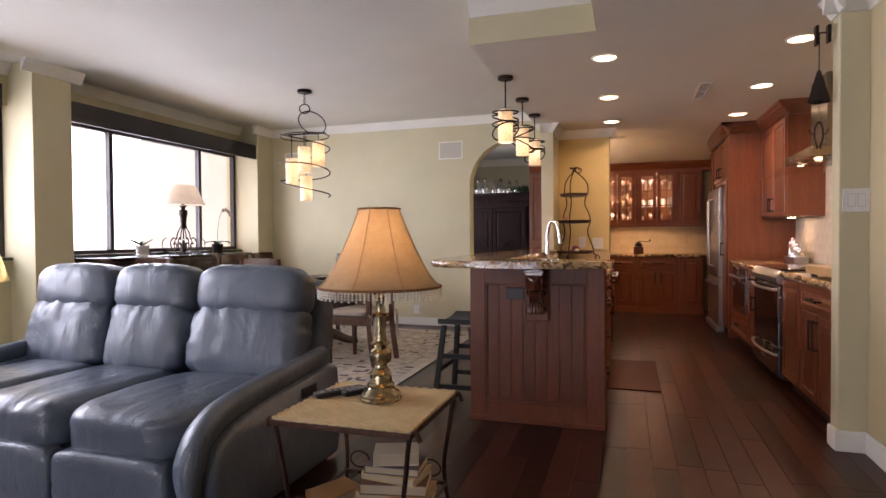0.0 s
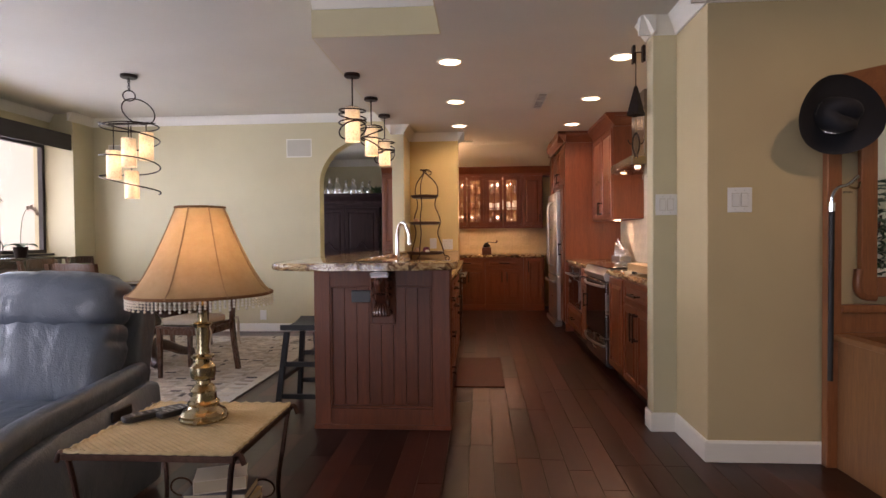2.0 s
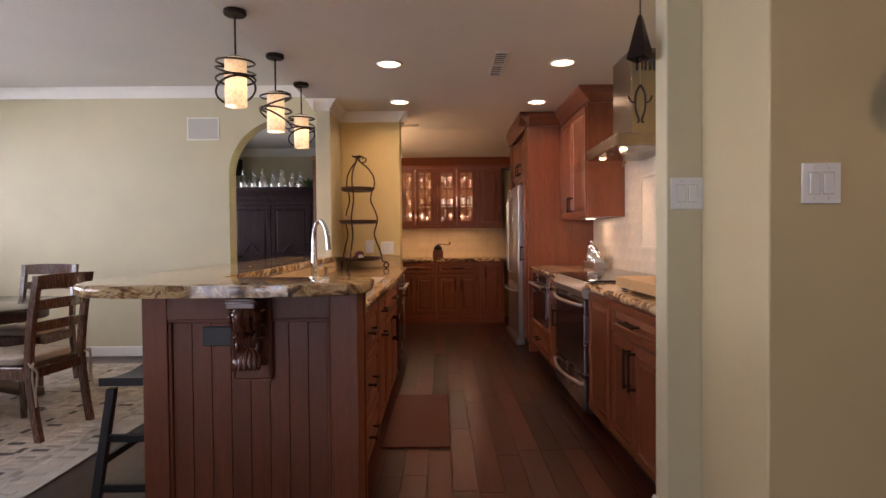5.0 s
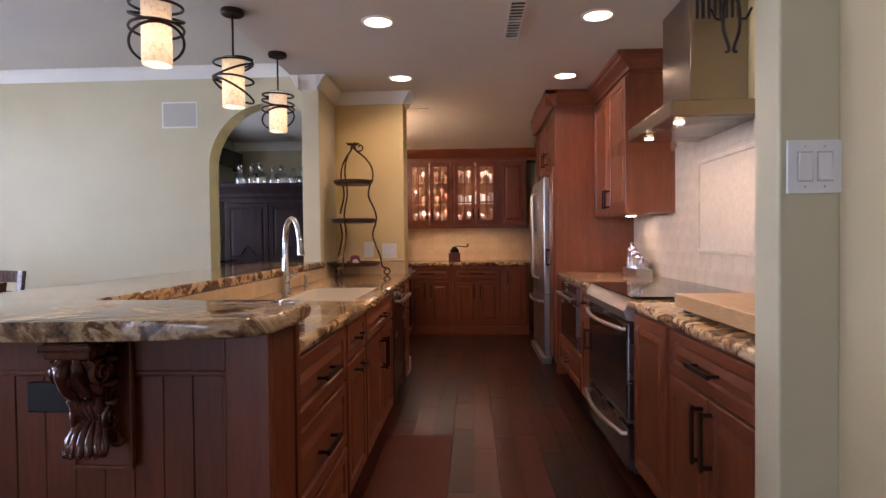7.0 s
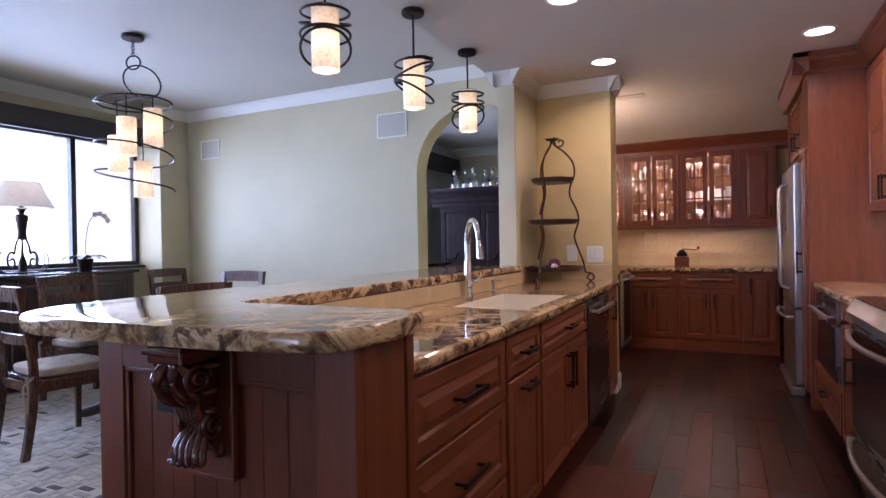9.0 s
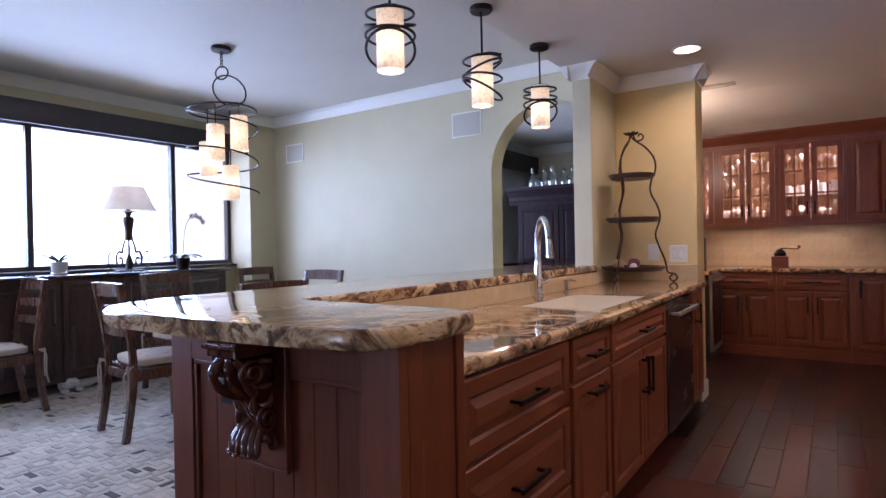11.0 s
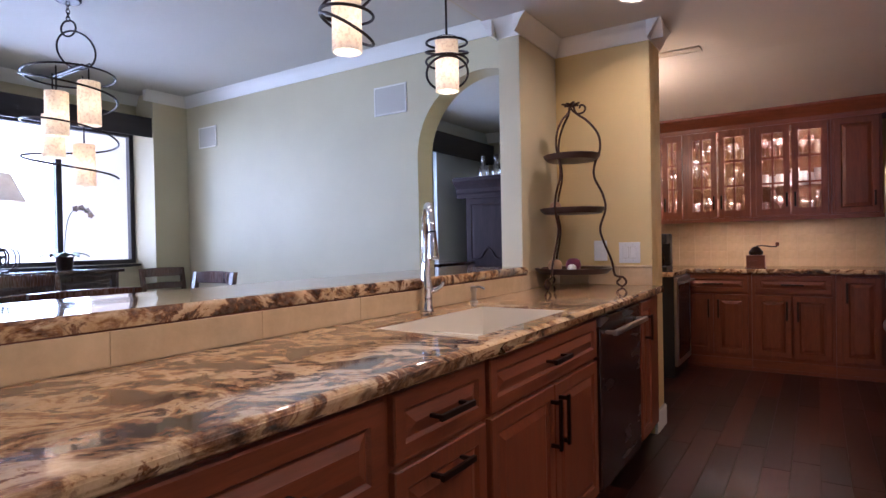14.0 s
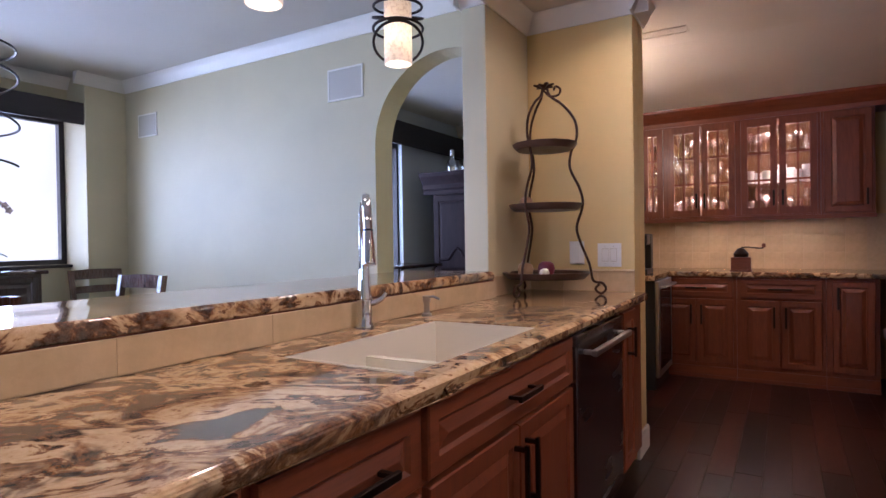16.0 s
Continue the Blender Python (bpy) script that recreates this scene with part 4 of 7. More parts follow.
# back run
YF = 11.45
for x0, w, two in ((0.10, 0.622, True), (0.722, 0.626, True), (1.348, 0.34, False), (-0.30, 0.40, False)):
    fl = [(0.028, 0.70, w - 0.028, 0.855, "drawer", "bar", 0.17, True)] if two else []
    if two:
        fl += [(0.028, 0.135, w / 2 - 0.006, 0.68, "door", "right", 0.17), (w / 2 + 0.006, 0.135, w - 0.028, 0.68, "door", "left", 0.17)]
    else:
        fl += [(0.04, 0.135, w - 0.03, 0.85, "door", "left", 0.17)]
    c = base_cabinet((x0, YF, 0), 0, w, "cherry base cabinet on the end wall, bronze handles", fl, toe=False)
    part("plinth", boxes((0.001, -0.012, 0.0, w - 0.001, 0.02, 0.10), (0.001, -0.02, 0.0, w - 0.001, 0.0, 0.03)), CHERRYX, c)
ec = thing("end_wall_counter", (0, 0, 0), "polished granite counter on the end wall", "counter")
bm = box(-0.30, YF - 0.035, ZC - 0.042, 2.418, YB - 0.002, ZC)
es = [e for e in bm.edges if all(abs(v.co.y - YF + 0.035) < 1e-4 for v in e.verts) and abs(e.verts[0].co.z - e.verts[1].co.z) < 1e-5]
bmesh.ops.bevel(bm, geom=es, offset=0.015, segments=4, profile=0.5, affect="EDGES")
part("granite_slab", bm, GRANITE, ec)


def glass_door(cab, x0, x1, z0, z1):
    d = part("door", boxes((x0, -0.02, z0, x0 + 0.05, 0, z1), (x1 - 0.05, -0.02, z0, x1, 0, z1), (x0 + 0.05, -0.02, z0, x1 - 0.05, 0, z0 + 0.06), (x0 + 0.05, -0.02, z1 - 0.06, x1 - 0.05, 0, z1)), CHERRY, cab)
    xm = (x0 + x1) / 2
    bars = [(xm - 0.009, -0.020, z0 + 0.06, xm + 0.009, -0.004, z1 - 0.06)]
    for k in (1, 2):
        zm = z0 + 0.06 + (z1 - z0 - 0.12) * k / 3
        bars.append((x0 + 0.05, -0.021, zm - 0.009, x1 - 0.05, -0.003, zm + 0.009))
    part("muntin", boxes(*bars), CHERRY, d)
    g = part("pane", box(x0 + 0.05, -0.011, z0 + 0.06, x1 - 0.05, -0.008, z1 - 0.06), CABGLASS, d)
    g.visible_shadow = False
    return d


YU = 11.70
UZ0, UZ1 = 1.385, 2.225
rnd = random.Random(4)
for x0, w in ((-0.30, 0.428), (0.128, 0.598), (0.726, 0.604)):
    c = thing("glass_cabinet", (x0, YU, 0), "lit cherry wall cabinet with glass doors full of glassware", "cabinet", "wall cabinets")
    part("body", boxes((0, 0, UZ0, w, 0.336, UZ0 + 0.02), (0, 0, UZ1 - 0.02, w, 0.336, UZ1), (0, 0, UZ0 + 0.02, 0.02, 0.336, UZ1 - 0.02), (w - 0.02, 0, UZ0 + 0.02, w, 0.336, UZ1 - 0.02), (0.02, 0.326, UZ0 + 0.02, w - 0.02, 0.336, UZ1 - 0.02)), CHERRY, c)
    for k in (1, 2):
        part("shelf", box(0.0205, 0.03, UZ0 + 0.28 * k, w - 0.0205, 0.317, UZ0 + 0.28 * k + 0.010), SHELFGLASS, c, "clear glass shelf").visible_shadow = False
    for k in (0, 1):
        hw = (w - 0.062) / 2
        xa = 0.023 + k * (hw + 0.016)
        d = glass_door(c, xa, xa + hw, UZ0 + 0.012, UZ1 - 0.012)
        pull(w / 2 + (-0.033 if k == 0 else 0.033), UZ0 + 0.15, 0.13, True, parent=d)
        part("cabinet_bulb", lathe([(0, -0.012), (0.02, -0.01), (0.025, 0), (0, 0)], 12, (xa + hw * 0.62, 0.20, UZ1 - 0.021)), BULB, c, "lit puck light")
        # added fill points light each shelf evenly; the only fixtures are the top pucks
        for kz in (0.16, 0.45, 0.73):
            lamp("cabinet_bulb_light", "POINT", (x0 + xa + hw * (0.80 if k == 0 else 0.20), YU + 0.075, UZ0 + kz), 1.25, (1.0, 0.80, 0.54), 0.012)
    part("back_panel", box(0.021, 0.318, UZ0 + 0.021, w - 0.021, 0.3255, UZ1 - 0.021), OAK, c, "honey wood cabinet back")
    for fx in (0.0, w - 0.021):
        part("face_frame", box(fx, -0.004, UZ0, fx + 0.021, -0.0005, UZ1), CHERRY, c)
for x0, w in ((1.332, 0.36),):
    c = thing("wall_cabinet", (x0, YU, 0), "cherry wall cabinet with a raised panel door", "cabinet", "wall cabinets")
    part("body", box(0, 0, UZ0, w, 0.336, UZ1), CHERRY, c)
    front(c, 0.02, UZ0 + 0.01, w - 0.02, UZ1 - 0.01, "door", "right", 0.13)
c = thing("cabinet_crown", (0, YU, 0), "cherry crown moulding over the wall cabinets", "crown moulding")
part("crown_moulding", extrude_profile([(0, UZ1), (0.01, UZ1), (0.012, UZ1 + 0.04), (0.05, UZ1 + 0.10), (0.075, UZ1 + 0.13), (0.08, UZ1 + 0.15), (-0.3, UZ1 + 0.15), (-0.3, UZ1)], (-0.30, 0), (2.0, 0), (0, -1)), CHERRYX, c)
bm = bmesh.new()
va = [bm.verts.new((x, y, z)) for x in (-0.30, 2.42) for y, z in ((YU - 0.079, UZ1 + 0.151), (YU - 1.5, KC - 0.001), (YB - 0.001, KC - 0.001), (YB - 0.001, UZ1 + 0.151))]
for q in ((0, 1, 2, 3), (7, 6, 5, 4), (0, 4, 5, 1), (1, 5, 6, 2), (2, 6, 7, 3), (3, 7, 4, 0)):
    bm.faces.new([va[k] for k in q])
setting("ceiling_slope", bm, CEIL, "painted ceiling sloping down to the wall cabinets", "ceiling")
part("light_rail", box(-0.22, -0.005, UZ0 - 0.035, 1.70, 0.015, UZ0 - 0.001), CHERRYX, c)
# corner cabinet between the end wall and the fridge
c = thing("corner_cabinet", (1.70, 10.75, 0), "tall cherry corner cabinet beside the fridge", "cabinet")
part("body", box(0.10, 0.0, 0.0, 0.716, 0.68, 2.38), CHERRY, c)
part("crown_moulding", extrude_profile([(o, min(z, KB - 0.002)) for o, z in CROWNP], (0.10, -0.02), (0.10, 0.95), (-1, 0)), CHERRYX, c)
part("door", turned(door_mesh(0.02, 0.12, 0.66, 2.36), pose(0.10, 0.68, 0, 0, 0, -90)), CHERRY, c)
# second oven on the left of the passage
ov = thing("beverage_cooler", (0.185, 10.80, 0), "stainless steel appliance with a glass door and bar handle", "appliance", turn=90)
part("body", box(0.0, 0.0, 0.0, 0.60, 0.48, 0.87), BLACKPL, ov)
part("door", box(0.005, -0.03, 0.10, 0.595, -0.001, 0.865, 0.005), STEEL, ov)
part("window", box(0.06, -0.033, 0.16, 0.54, -0.0302, 0.80), BLACKGLASS, ov)
part("handle", tube([(0.05, -0.03, 0.82), (0.05, -0.07, 0.82), (0.55, -0.07, 0.82), (0.55, -0.03, 0.82)], 0.01, 8), STEEL, ov)

pc = thing("passage_counter", (0, 0, 0), "polished granite counter over the appliance in the passage", "counter")
part("granite_slab", box(-0.30, 10.72, ZC - 0.042, 0.20, YF - 0.04, ZC, 0.006), GRANITE, pc)

# ---- living room ----
def sofa():
    s = thing("reclining_sofa", (-1.97, 4.75, 0), "blue-grey leather three-seat reclining sofa with padded arms", "sofa")
    edges = [-0.96, -0.335, 0.245, 0.95]
    part("frame", box(-1.04, -0.98, 0.05, 1.02, 0.02, 0.30, 0.03), LEATHER, s)
    for i in range(3):
        x0, x1 = edges[i] + 0.004, edges[i + 1] - 0.004
        s0, s1 = max(x0, -0.86), min(x1, 0.86)
        part("seat_cushion", pillow(s0, -1.06, 0.27, s1, -0.26, 0.505, 5.0, dent=0.036, seed=i * 5), LEATHER, s, smooth=180)
        part("footrest", pillow(s0, -1.10, 0.06, s1, -0.98, 0.33, 5.0, dent=0.02, seed=i * 7), LEATHER, s, smooth=180)
        part("back_cushion", turned(pillow(x0, -0.16, -0.02, x1, 0.10, 0.42, 4.0, dent=0.078, seed=i * 9), pose(0, -0.22, 0.44, -13)), LEATHER, s, smooth=180)
        part("headrest", turned(pillow(x0 + 0.004, -0.15, 0.0, x1 - 0.004, 0.13, 0.30, 3.4, dent=0.034, seed=i * 3 + 1), pose(0, -0.15, 0.755, -8)), LEATHER, s, smooth=180)
    part("back_shell", turned(pillow(-0.90, 0.0, 0.0, 0.93, 0.16, 0.86, 8.0, dent=0.008), pose(0, -0.12, 0.16, -11)), LEATHER, s, smooth=180)
    for sx in (1, -1):
        xa = 0.85 if sx > 0 else -1.06
        prof = [(-1.00, 0.02), (-1.05, 0.26), (-1.01, 0.37), (-0.90, 0.44), (-0.70, 0.475), (-0.40, 0.50), (-0.15, 0.52), (-0.02, 0.51), (0.0, 0.28), (-0.02, 0.02)]
        bm = bmesh.new()
        v0, v1 = [bm.verts.new((xa, y, z)) for y, z in prof], [bm.verts.new((xa + 0.20, y, z)) for y, z in prof]
        bm.faces.new(v0)
        bm.faces.new(v1[::-1])
        for k in range(len(prof)):
            bm.faces.new((v0[k], v1[k], v1[(k + 1) % len(prof)], v0[(k + 1) % len(prof)]))
        bmesh.ops.bevel(bm, geom=bm.edges[:], offset=0.035, segments=3, profile=0.5, affect="EDGES")
        part("arm", bm, LEATHER, s, smooth=60)
        pts = spline([(xa + 0.10, -1.05, 0.16), (xa + 0.10, -1.06, 0.30), (xa + 0.10, -0.99, 0.42), (xa + 0.10, -0.82, 0.478), (xa + 0.10, -0.45, 0.505), (xa + 0.10, -0.10, 0.53)], 6)
        part("arm_pad", tube(pts, [0.035 + 0.025 * min(1, (i + 1) / 8) for i in range(len(pts))], 20, flat=1.75), LEATHER, s, smooth=180)
    part("recliner_latch", box(1.051, -0.42, 0.42, 1.062, -0.28, 0.47, 0.006), BLACKPL, s, "black recliner release latch")


sofa()


def side_table():
    t = thing("side_table", (-0.365, 3.945, 0), "wrought iron side table with a woven straw top", "side table")
    part("top_frame", boxes((-0.275, -0.275, 0.525, 0.275, -0.26, 0.545), (-0.275, 0.26, 0.525, 0.275, 0.275, 0.545), (-0.275, -0.26, 0.525, -0.26, 0.26, 0.545), (0.26, -0.26, 0.525, 0.275, 0.26, 0.545), bev=0.003), IRON, t)
    top = part("woven_top", box(-0.262, -0.262, 0.530, 0.262, 0.262, 0.546), WICKER, t, "woven straw panel")
    for i in range(52):
        y = -0.258 + i * 0.01
        pts = [(-0.262 + 0.0131 * k, y, 0.5475 + 0.0016 * (-1) ** (k + i)) for k in range(41)]
        part("straw_strand", tube(pts, 0.0046, 5), WICKER, top)
    pts = []
    for a, b in (((-1, -1), (1, -1)), ((1, -1), (1, 1)), ((1, 1), (-1, 1)), ((-1, 1), (-1, -1))):
        pts += [(0.264 * (a[0] + (b[0] - a[0]) * k / 24), 0.264 * (a[1] + (b[1] - a[1]) * k / 24), 0.549 + 0.003 * (-1) ** k) for k in range(24)]
    part("braided_edge", tube(pts, 0.007, 6, True), WICKER, t)
    for sx in (-1, 1):
        for sy in (-1, 1):
            leg = spline([(sx * 0.30, sy * 0.255, 0.515), (sx * 0.285, sy * 0.255, 0.545), (sx * 0.262, sy * 0.255, 0.52), (sx * 0.245, sy * 0.245, 0.40), (sx * 0.225, sy * 0.235, 0.22), (sx * 0.255, sy * 0.255, 0.03), (sx * 0.29, sy * 0.27, 0.009)], 5)
            part("leg", tube(leg, 0.009, 8), IRON, t)
    for sy in (-0.235, 0.22):
        part("shelf_rail", box(-0.235, sy, 0.165, 0.235, sy + 0.015, 0.18), IRON, t)
    for k in range(9):
        part("shelf_slat", box(-0.235 + 0.0585 * k, -0.22, 0.168, -0.225 + 0.0585 * k, 0.22, 0.177), IRON, t)
    for sy in (-1, 1):
        bm = bmesh.new()
        for k in range(4):
            cx = -0.165 + 0.11 * k
            tube([(cx + 0.045 * math.cos(a), sy * 0.236, 0.225 + 0.035 * math.sin(a)) for a in [2 * math.pi * i / 16 for i in range(16)]], 0.004, 6, True, bm)
        part("scroll_rail", bm, IRON, t)


side_table()

BOOK = [(0.42, 0.20, 0.07), (0.55, 0.30, 0.12), (0.20, 0.09, 0.06), (0.60, 0.42, 0.20), (0.10, 0.08, 0.09), (0.65, 0.55, 0.42)]


def book(x, y, z, w, d, h, turn, k):
    b = thing("book", (x, y, z), "worn book with a coloured cover on the shelf", "book", "books on the side table", turn)
    cover = paint("book_cover", BOOK[k % 6], 0.6, 60, 0.15)
    part("paper_block", box(-w / 2 + 0.003, -d / 2 + 0.004, 0.003, w / 2 - 0.003, d / 2 - 0.004, h - 0.003), PAPER, b)
    part("cover", boxes((-w / 2, -d / 2, 0, w / 2, d / 2, 0.003), (-w / 2, -d / 2, h - 0.003, w / 2, d / 2, h), (-w / 2, -d / 2, 0.003, -w / 2 + 0.003, d / 2, h - 0.003)), cover, b)


zz = 0.1805
for k, (w, d, h, a) in enumerate(((0.27, 0.21, 0.035, 8), (0.26, 0.19, 0.03, -4), (0.25, 0.18, 0.04, 12), (0.22, 0.16, 0.028, -6), (0.21, 0.15, 0.03, 5), (0.17, 0.12, 0.045, 20))):
    book(-0.25, 3.93, zz, w, d, h, a, k)
    zz += h + 0.0005
book(-0.48, 3.86, 0.1805, 0.2, 0.15, 0.03, 70, 3)
book(-0.48, 3.86, 0.211, 0.18, 0.13, 0.025, 62, 0)


def big_lamp():
    l = thing("table_lamp", (-0.345, 4.0, 0.556), "antique brass table lamp with a tan shade and bead fringe, lit", "table lamp")
    prof = [(0, 0), (0.082, 0), (0.084, 0.008), (0.078, 0.014), (0.080, 0.022), (0.072, 0.032), (0.058, 0.040), (0.052, 0.052), (0.055, 0.062), (0.046, 0.070), (0.043, 0.10), (0.047, 0.106), (0.040, 0.114), (0.026, 0.128), (0.024, 0.140), (0.040, 0.150), (0.044, 0.165), (0.043, 0.190), (0.030, 0.205), (0.022, 0.212), (0.038, 0.222), (0.040, 0.228), (0.024, 0.236), (0.021, 0.26), (0.024, 0.33), (0.032, 0.338), (0.034, 0.345), (0.018, 0.352), (0.016, 0.40), (0.020, 0.41), (0.012, 0.42), (0.0, 0.42)]
    part("base", lathe(prof, 40), BRASS, l, smooth=35)
    part("harp", tube([(0.05 * math.sin(a) * 1.0, 0, 0.42 + 0.33 * (1 - math.cos(a)) / 2) for a in [math.pi * i / 10 for i in range(11)]] , 0.003, 6), BRASS, l)
    z0, z1, r0, r1 = 0.452, 0.760, 0.247, 0.083
    bm = bmesh.new()
    rings = []
    N, M = 48, 14
    for j in range(M + 1):
        f = j / M
        z = z0 + (z1 - z0) * f
        r = r0 + (r1 - r0) * (f ** 0.72)
        rings.append([bm.verts.new((r * (1 - 0.02 * abs(math.sin(4 * a))) * math.cos(a), r * (1 - 0.02 * abs(math.sin(4 * a))) * math.sin(a), z)) for a in [2 * math.pi * i / N for i in range(N)]])
    for a, b in zip(rings, rings[1:]):
        for i in range(N):
            bm.faces.new((a[i], a[(i + 1) % N], b[(i + 1) % N], b[i]))
    part("shade", bm, SHADE, l, "tan fabric bell shade", smooth=60)
    TRIM = cloth("brown_trim", (0.22, 0.10, 0.045), (0.30, 0.15, 0.07), 120, 0.8)
    SEAM = cloth("tan_seam_tape", (0.42, 0.26, 0.15), (0.52, 0.34, 0.20), 120, 0.8)
    part("top_trim", tube(ring(0, 0, z1, r1, n=40), 0.004, 8, True), TRIM, l)
    part("bottom_trim", tube(ring(0, 0, z0, r0 * 0.985, n=56), 0.005, 8, True), TRIM, l)
    for k in range(8):
        a = math.pi * k / 4
        part("rib", tube([((r0 + (r1 - r0) * f ** 0.72 + 0.0015) * math.cos(a), (r0 + (r1 - r0) * f ** 0.72 + 0.0015) * math.sin(a), z0 + (z1 - z0) * f) for f in [i / 10 for i in range(11)]], 0.0022, 6), SEAM, l)
    bead = paint("crystal_bead", (0.80, 0.77, 0.70), 0.08, 30, 0.1, 0.0)
    for k in range(100):
        a = 2 * math.pi * k / 100
        x, y, bm = r0 * 0.98 * math.cos(a), r0 * 0.98 * math.sin(a), bmesh.new()
        for q in range(3 if k % 2 else 4):
            m = Matrix.Translation((x, y, z0 - 0.010 - q * 0.0095))
            bmesh.ops.create_icosphere(bm, subdivisions=1, radius=0.0052, matrix=m)
        part("bead_string", bm, bead, l)
    part("bulb", lathe([(0, 0.49), (0.02, 0.50), (0.03, 0.53), (0.02, 0.56), (0, 0.57)], 16), HOTBULB, l)
    lamp("table_lamp_bulb", "POINT", (-0.345, 4.0, 0.556 + 0.61), 2.1, (1.0, 0.76, 0.46), 0.03)


big_lamp()


def remote(x, y, turn, w, d):
    r = thing("remote_control", (x, y, 0.5555), "black plastic remote control with small grey buttons", "remote control", "remotes on the table", turn)
    part("body", pillow(-w / 2, -d / 2, 0, w / 2, d / 2, 0.022, 7), BLACKPL, r, smooth=60)
    grey = paint("grey_button", (0.25, 0.25, 0.26), 0.5, 20)
    for i in range(3):
        for j in range(6):
            part("button", box(-0.015 + i * 0.012, -d * 0.36 + j * d * 0.12, 0.0215, -0.008 + i * 0.012, -d * 0.36 + j * d * 0.12 + 0.008, 0.0245), grey, r)


remote(-0.54, 4.02, -38, 0.052, 0.22)
remote(-0.465, 4.06, -30, 0.05, 0.17)

# cream lamp standing beyond the sofa
fl = thing("floor_lamp", (-3.66, 4.62, 0), "dark iron floor lamp with a lit cream shade", "floor lamp")
part("base", lathe([(0, 0), (0.13, 0), (0.13, 0.015), (0.03, 0.03), (0.014, 0.05), (0.012, 0.92), (0, 0.92)], 24), BRONZE, fl, smooth=40)
part("shade", lathe([(0.22, 0.92), (0.13, 1.24)], 32), SHADEY, fl, "cream cloth shade", smooth=60)
lamp("floor_lamp_bulb", "POINT", (-3.66, 4.62, 1.08), 6, (1, 0.78, 0.45), 0.04)


# ---- dining area ----
rug = thing("rug", (-2.75, 7.05, 0), "woven beige, cream and charcoal wool rug", "rug")
RX, RY = 1.56, 1.86
part("ground", box(-RX, -RY, 0.001, RX, RY, 0.010, 0.003), RUGBASE, rug)
rr = random.Random(8)
light, dark = bmesh.new(), bmesh.new()
k = 0
yy = -RY + 0.03
row = 0
while yy < RY - 0.06:
    xx = -RX + 0.03 + (row % 2) * 0.05
    while xx < RX - 0.13:
        L = 0.085 + rr.random() * 0.02
        b = dark if rr.random() < 0.07 else light
        horizontal = (int((xx + RX) / 0.11) + row) % 2 == 0
        z1 = 0.0125 + rr.random() * 0.002
        if horizontal:
            add_box(b, xx, yy, 0.0095, xx + L, yy + 0.034, z1)
        else:
            add_box(b, xx + 0.03, yy - 0.022, 0.0095, xx + 0.064, yy + 0.055, z1 - 0.0008)
        xx += 0.108
    yy += 0.056
    row += 1
part("weave", light, RUGM, rug, "beige and cream woven blocks")["kind"] = "stuff"
part("dark_weave", dark, RUGD, rug, "charcoal woven blocks")["kind"] = "stuff"

tb = thing("dining_table", (-2.66, 7.42, 0.0125), "round dark wood pedestal dining table", "dining table")
part("tabletop", lathe([(0, 0.715), (0.60, 0.715), (0.655, 0.722), (0.67, 0.735), (0.67, 0.745), (0.655, 0.752), (0, 0.752)], 64), DARKTOP, tb, smooth=30)
part("apron", lathe([(0.50, 0.64), (0.52, 0.64), (0.52, 0.7148), (0.50, 0.7148)], 48), DARKWOOD, tb)
part("pedestal", lathe([(0, 0.05), (0.14, 0.05), (0.17, 0.10), (0.10, 0.16), (0.08, 0.22), (0.15, 0.30), (0.17, 0.38), (0.13, 0.46), (0.07, 0.52), (0.11, 0.60), (0.22, 0.64), (0.30, 0.7148), (0, 0.7148)], 36), DARKWOOD, tb, smooth=40)
for k in range(4):
    a = radians(45 + 90 * k)
    pts = spline([(0.10, 0, 0.16), (0.22, 0, 0.13), (0.34, 0, 0.07), (0.43, 0, 0.045), (0.48, 0, 0.04)], 5)
    part("claw_foot", turned(tube(pts, [0.07 - 0.0016 * i for i in range(len(pts))], 12, flat=0.6), pose(0, 0, 0, 0, 0, 45 + 90 * k)), DARKWOOD, tb, smooth=60)
pl = solid("serving_plate", lathe([(0, 0.7655), (0.14, 0.7655), (0.19, 0.785), (0.185, 0.788), (0.13, 0.771), (0, 0.771)], 36, (-2.66, 7.42, 0)), DARKWOOD, "shallow dark wooden serving dish on the table", "dish", smooth=40)


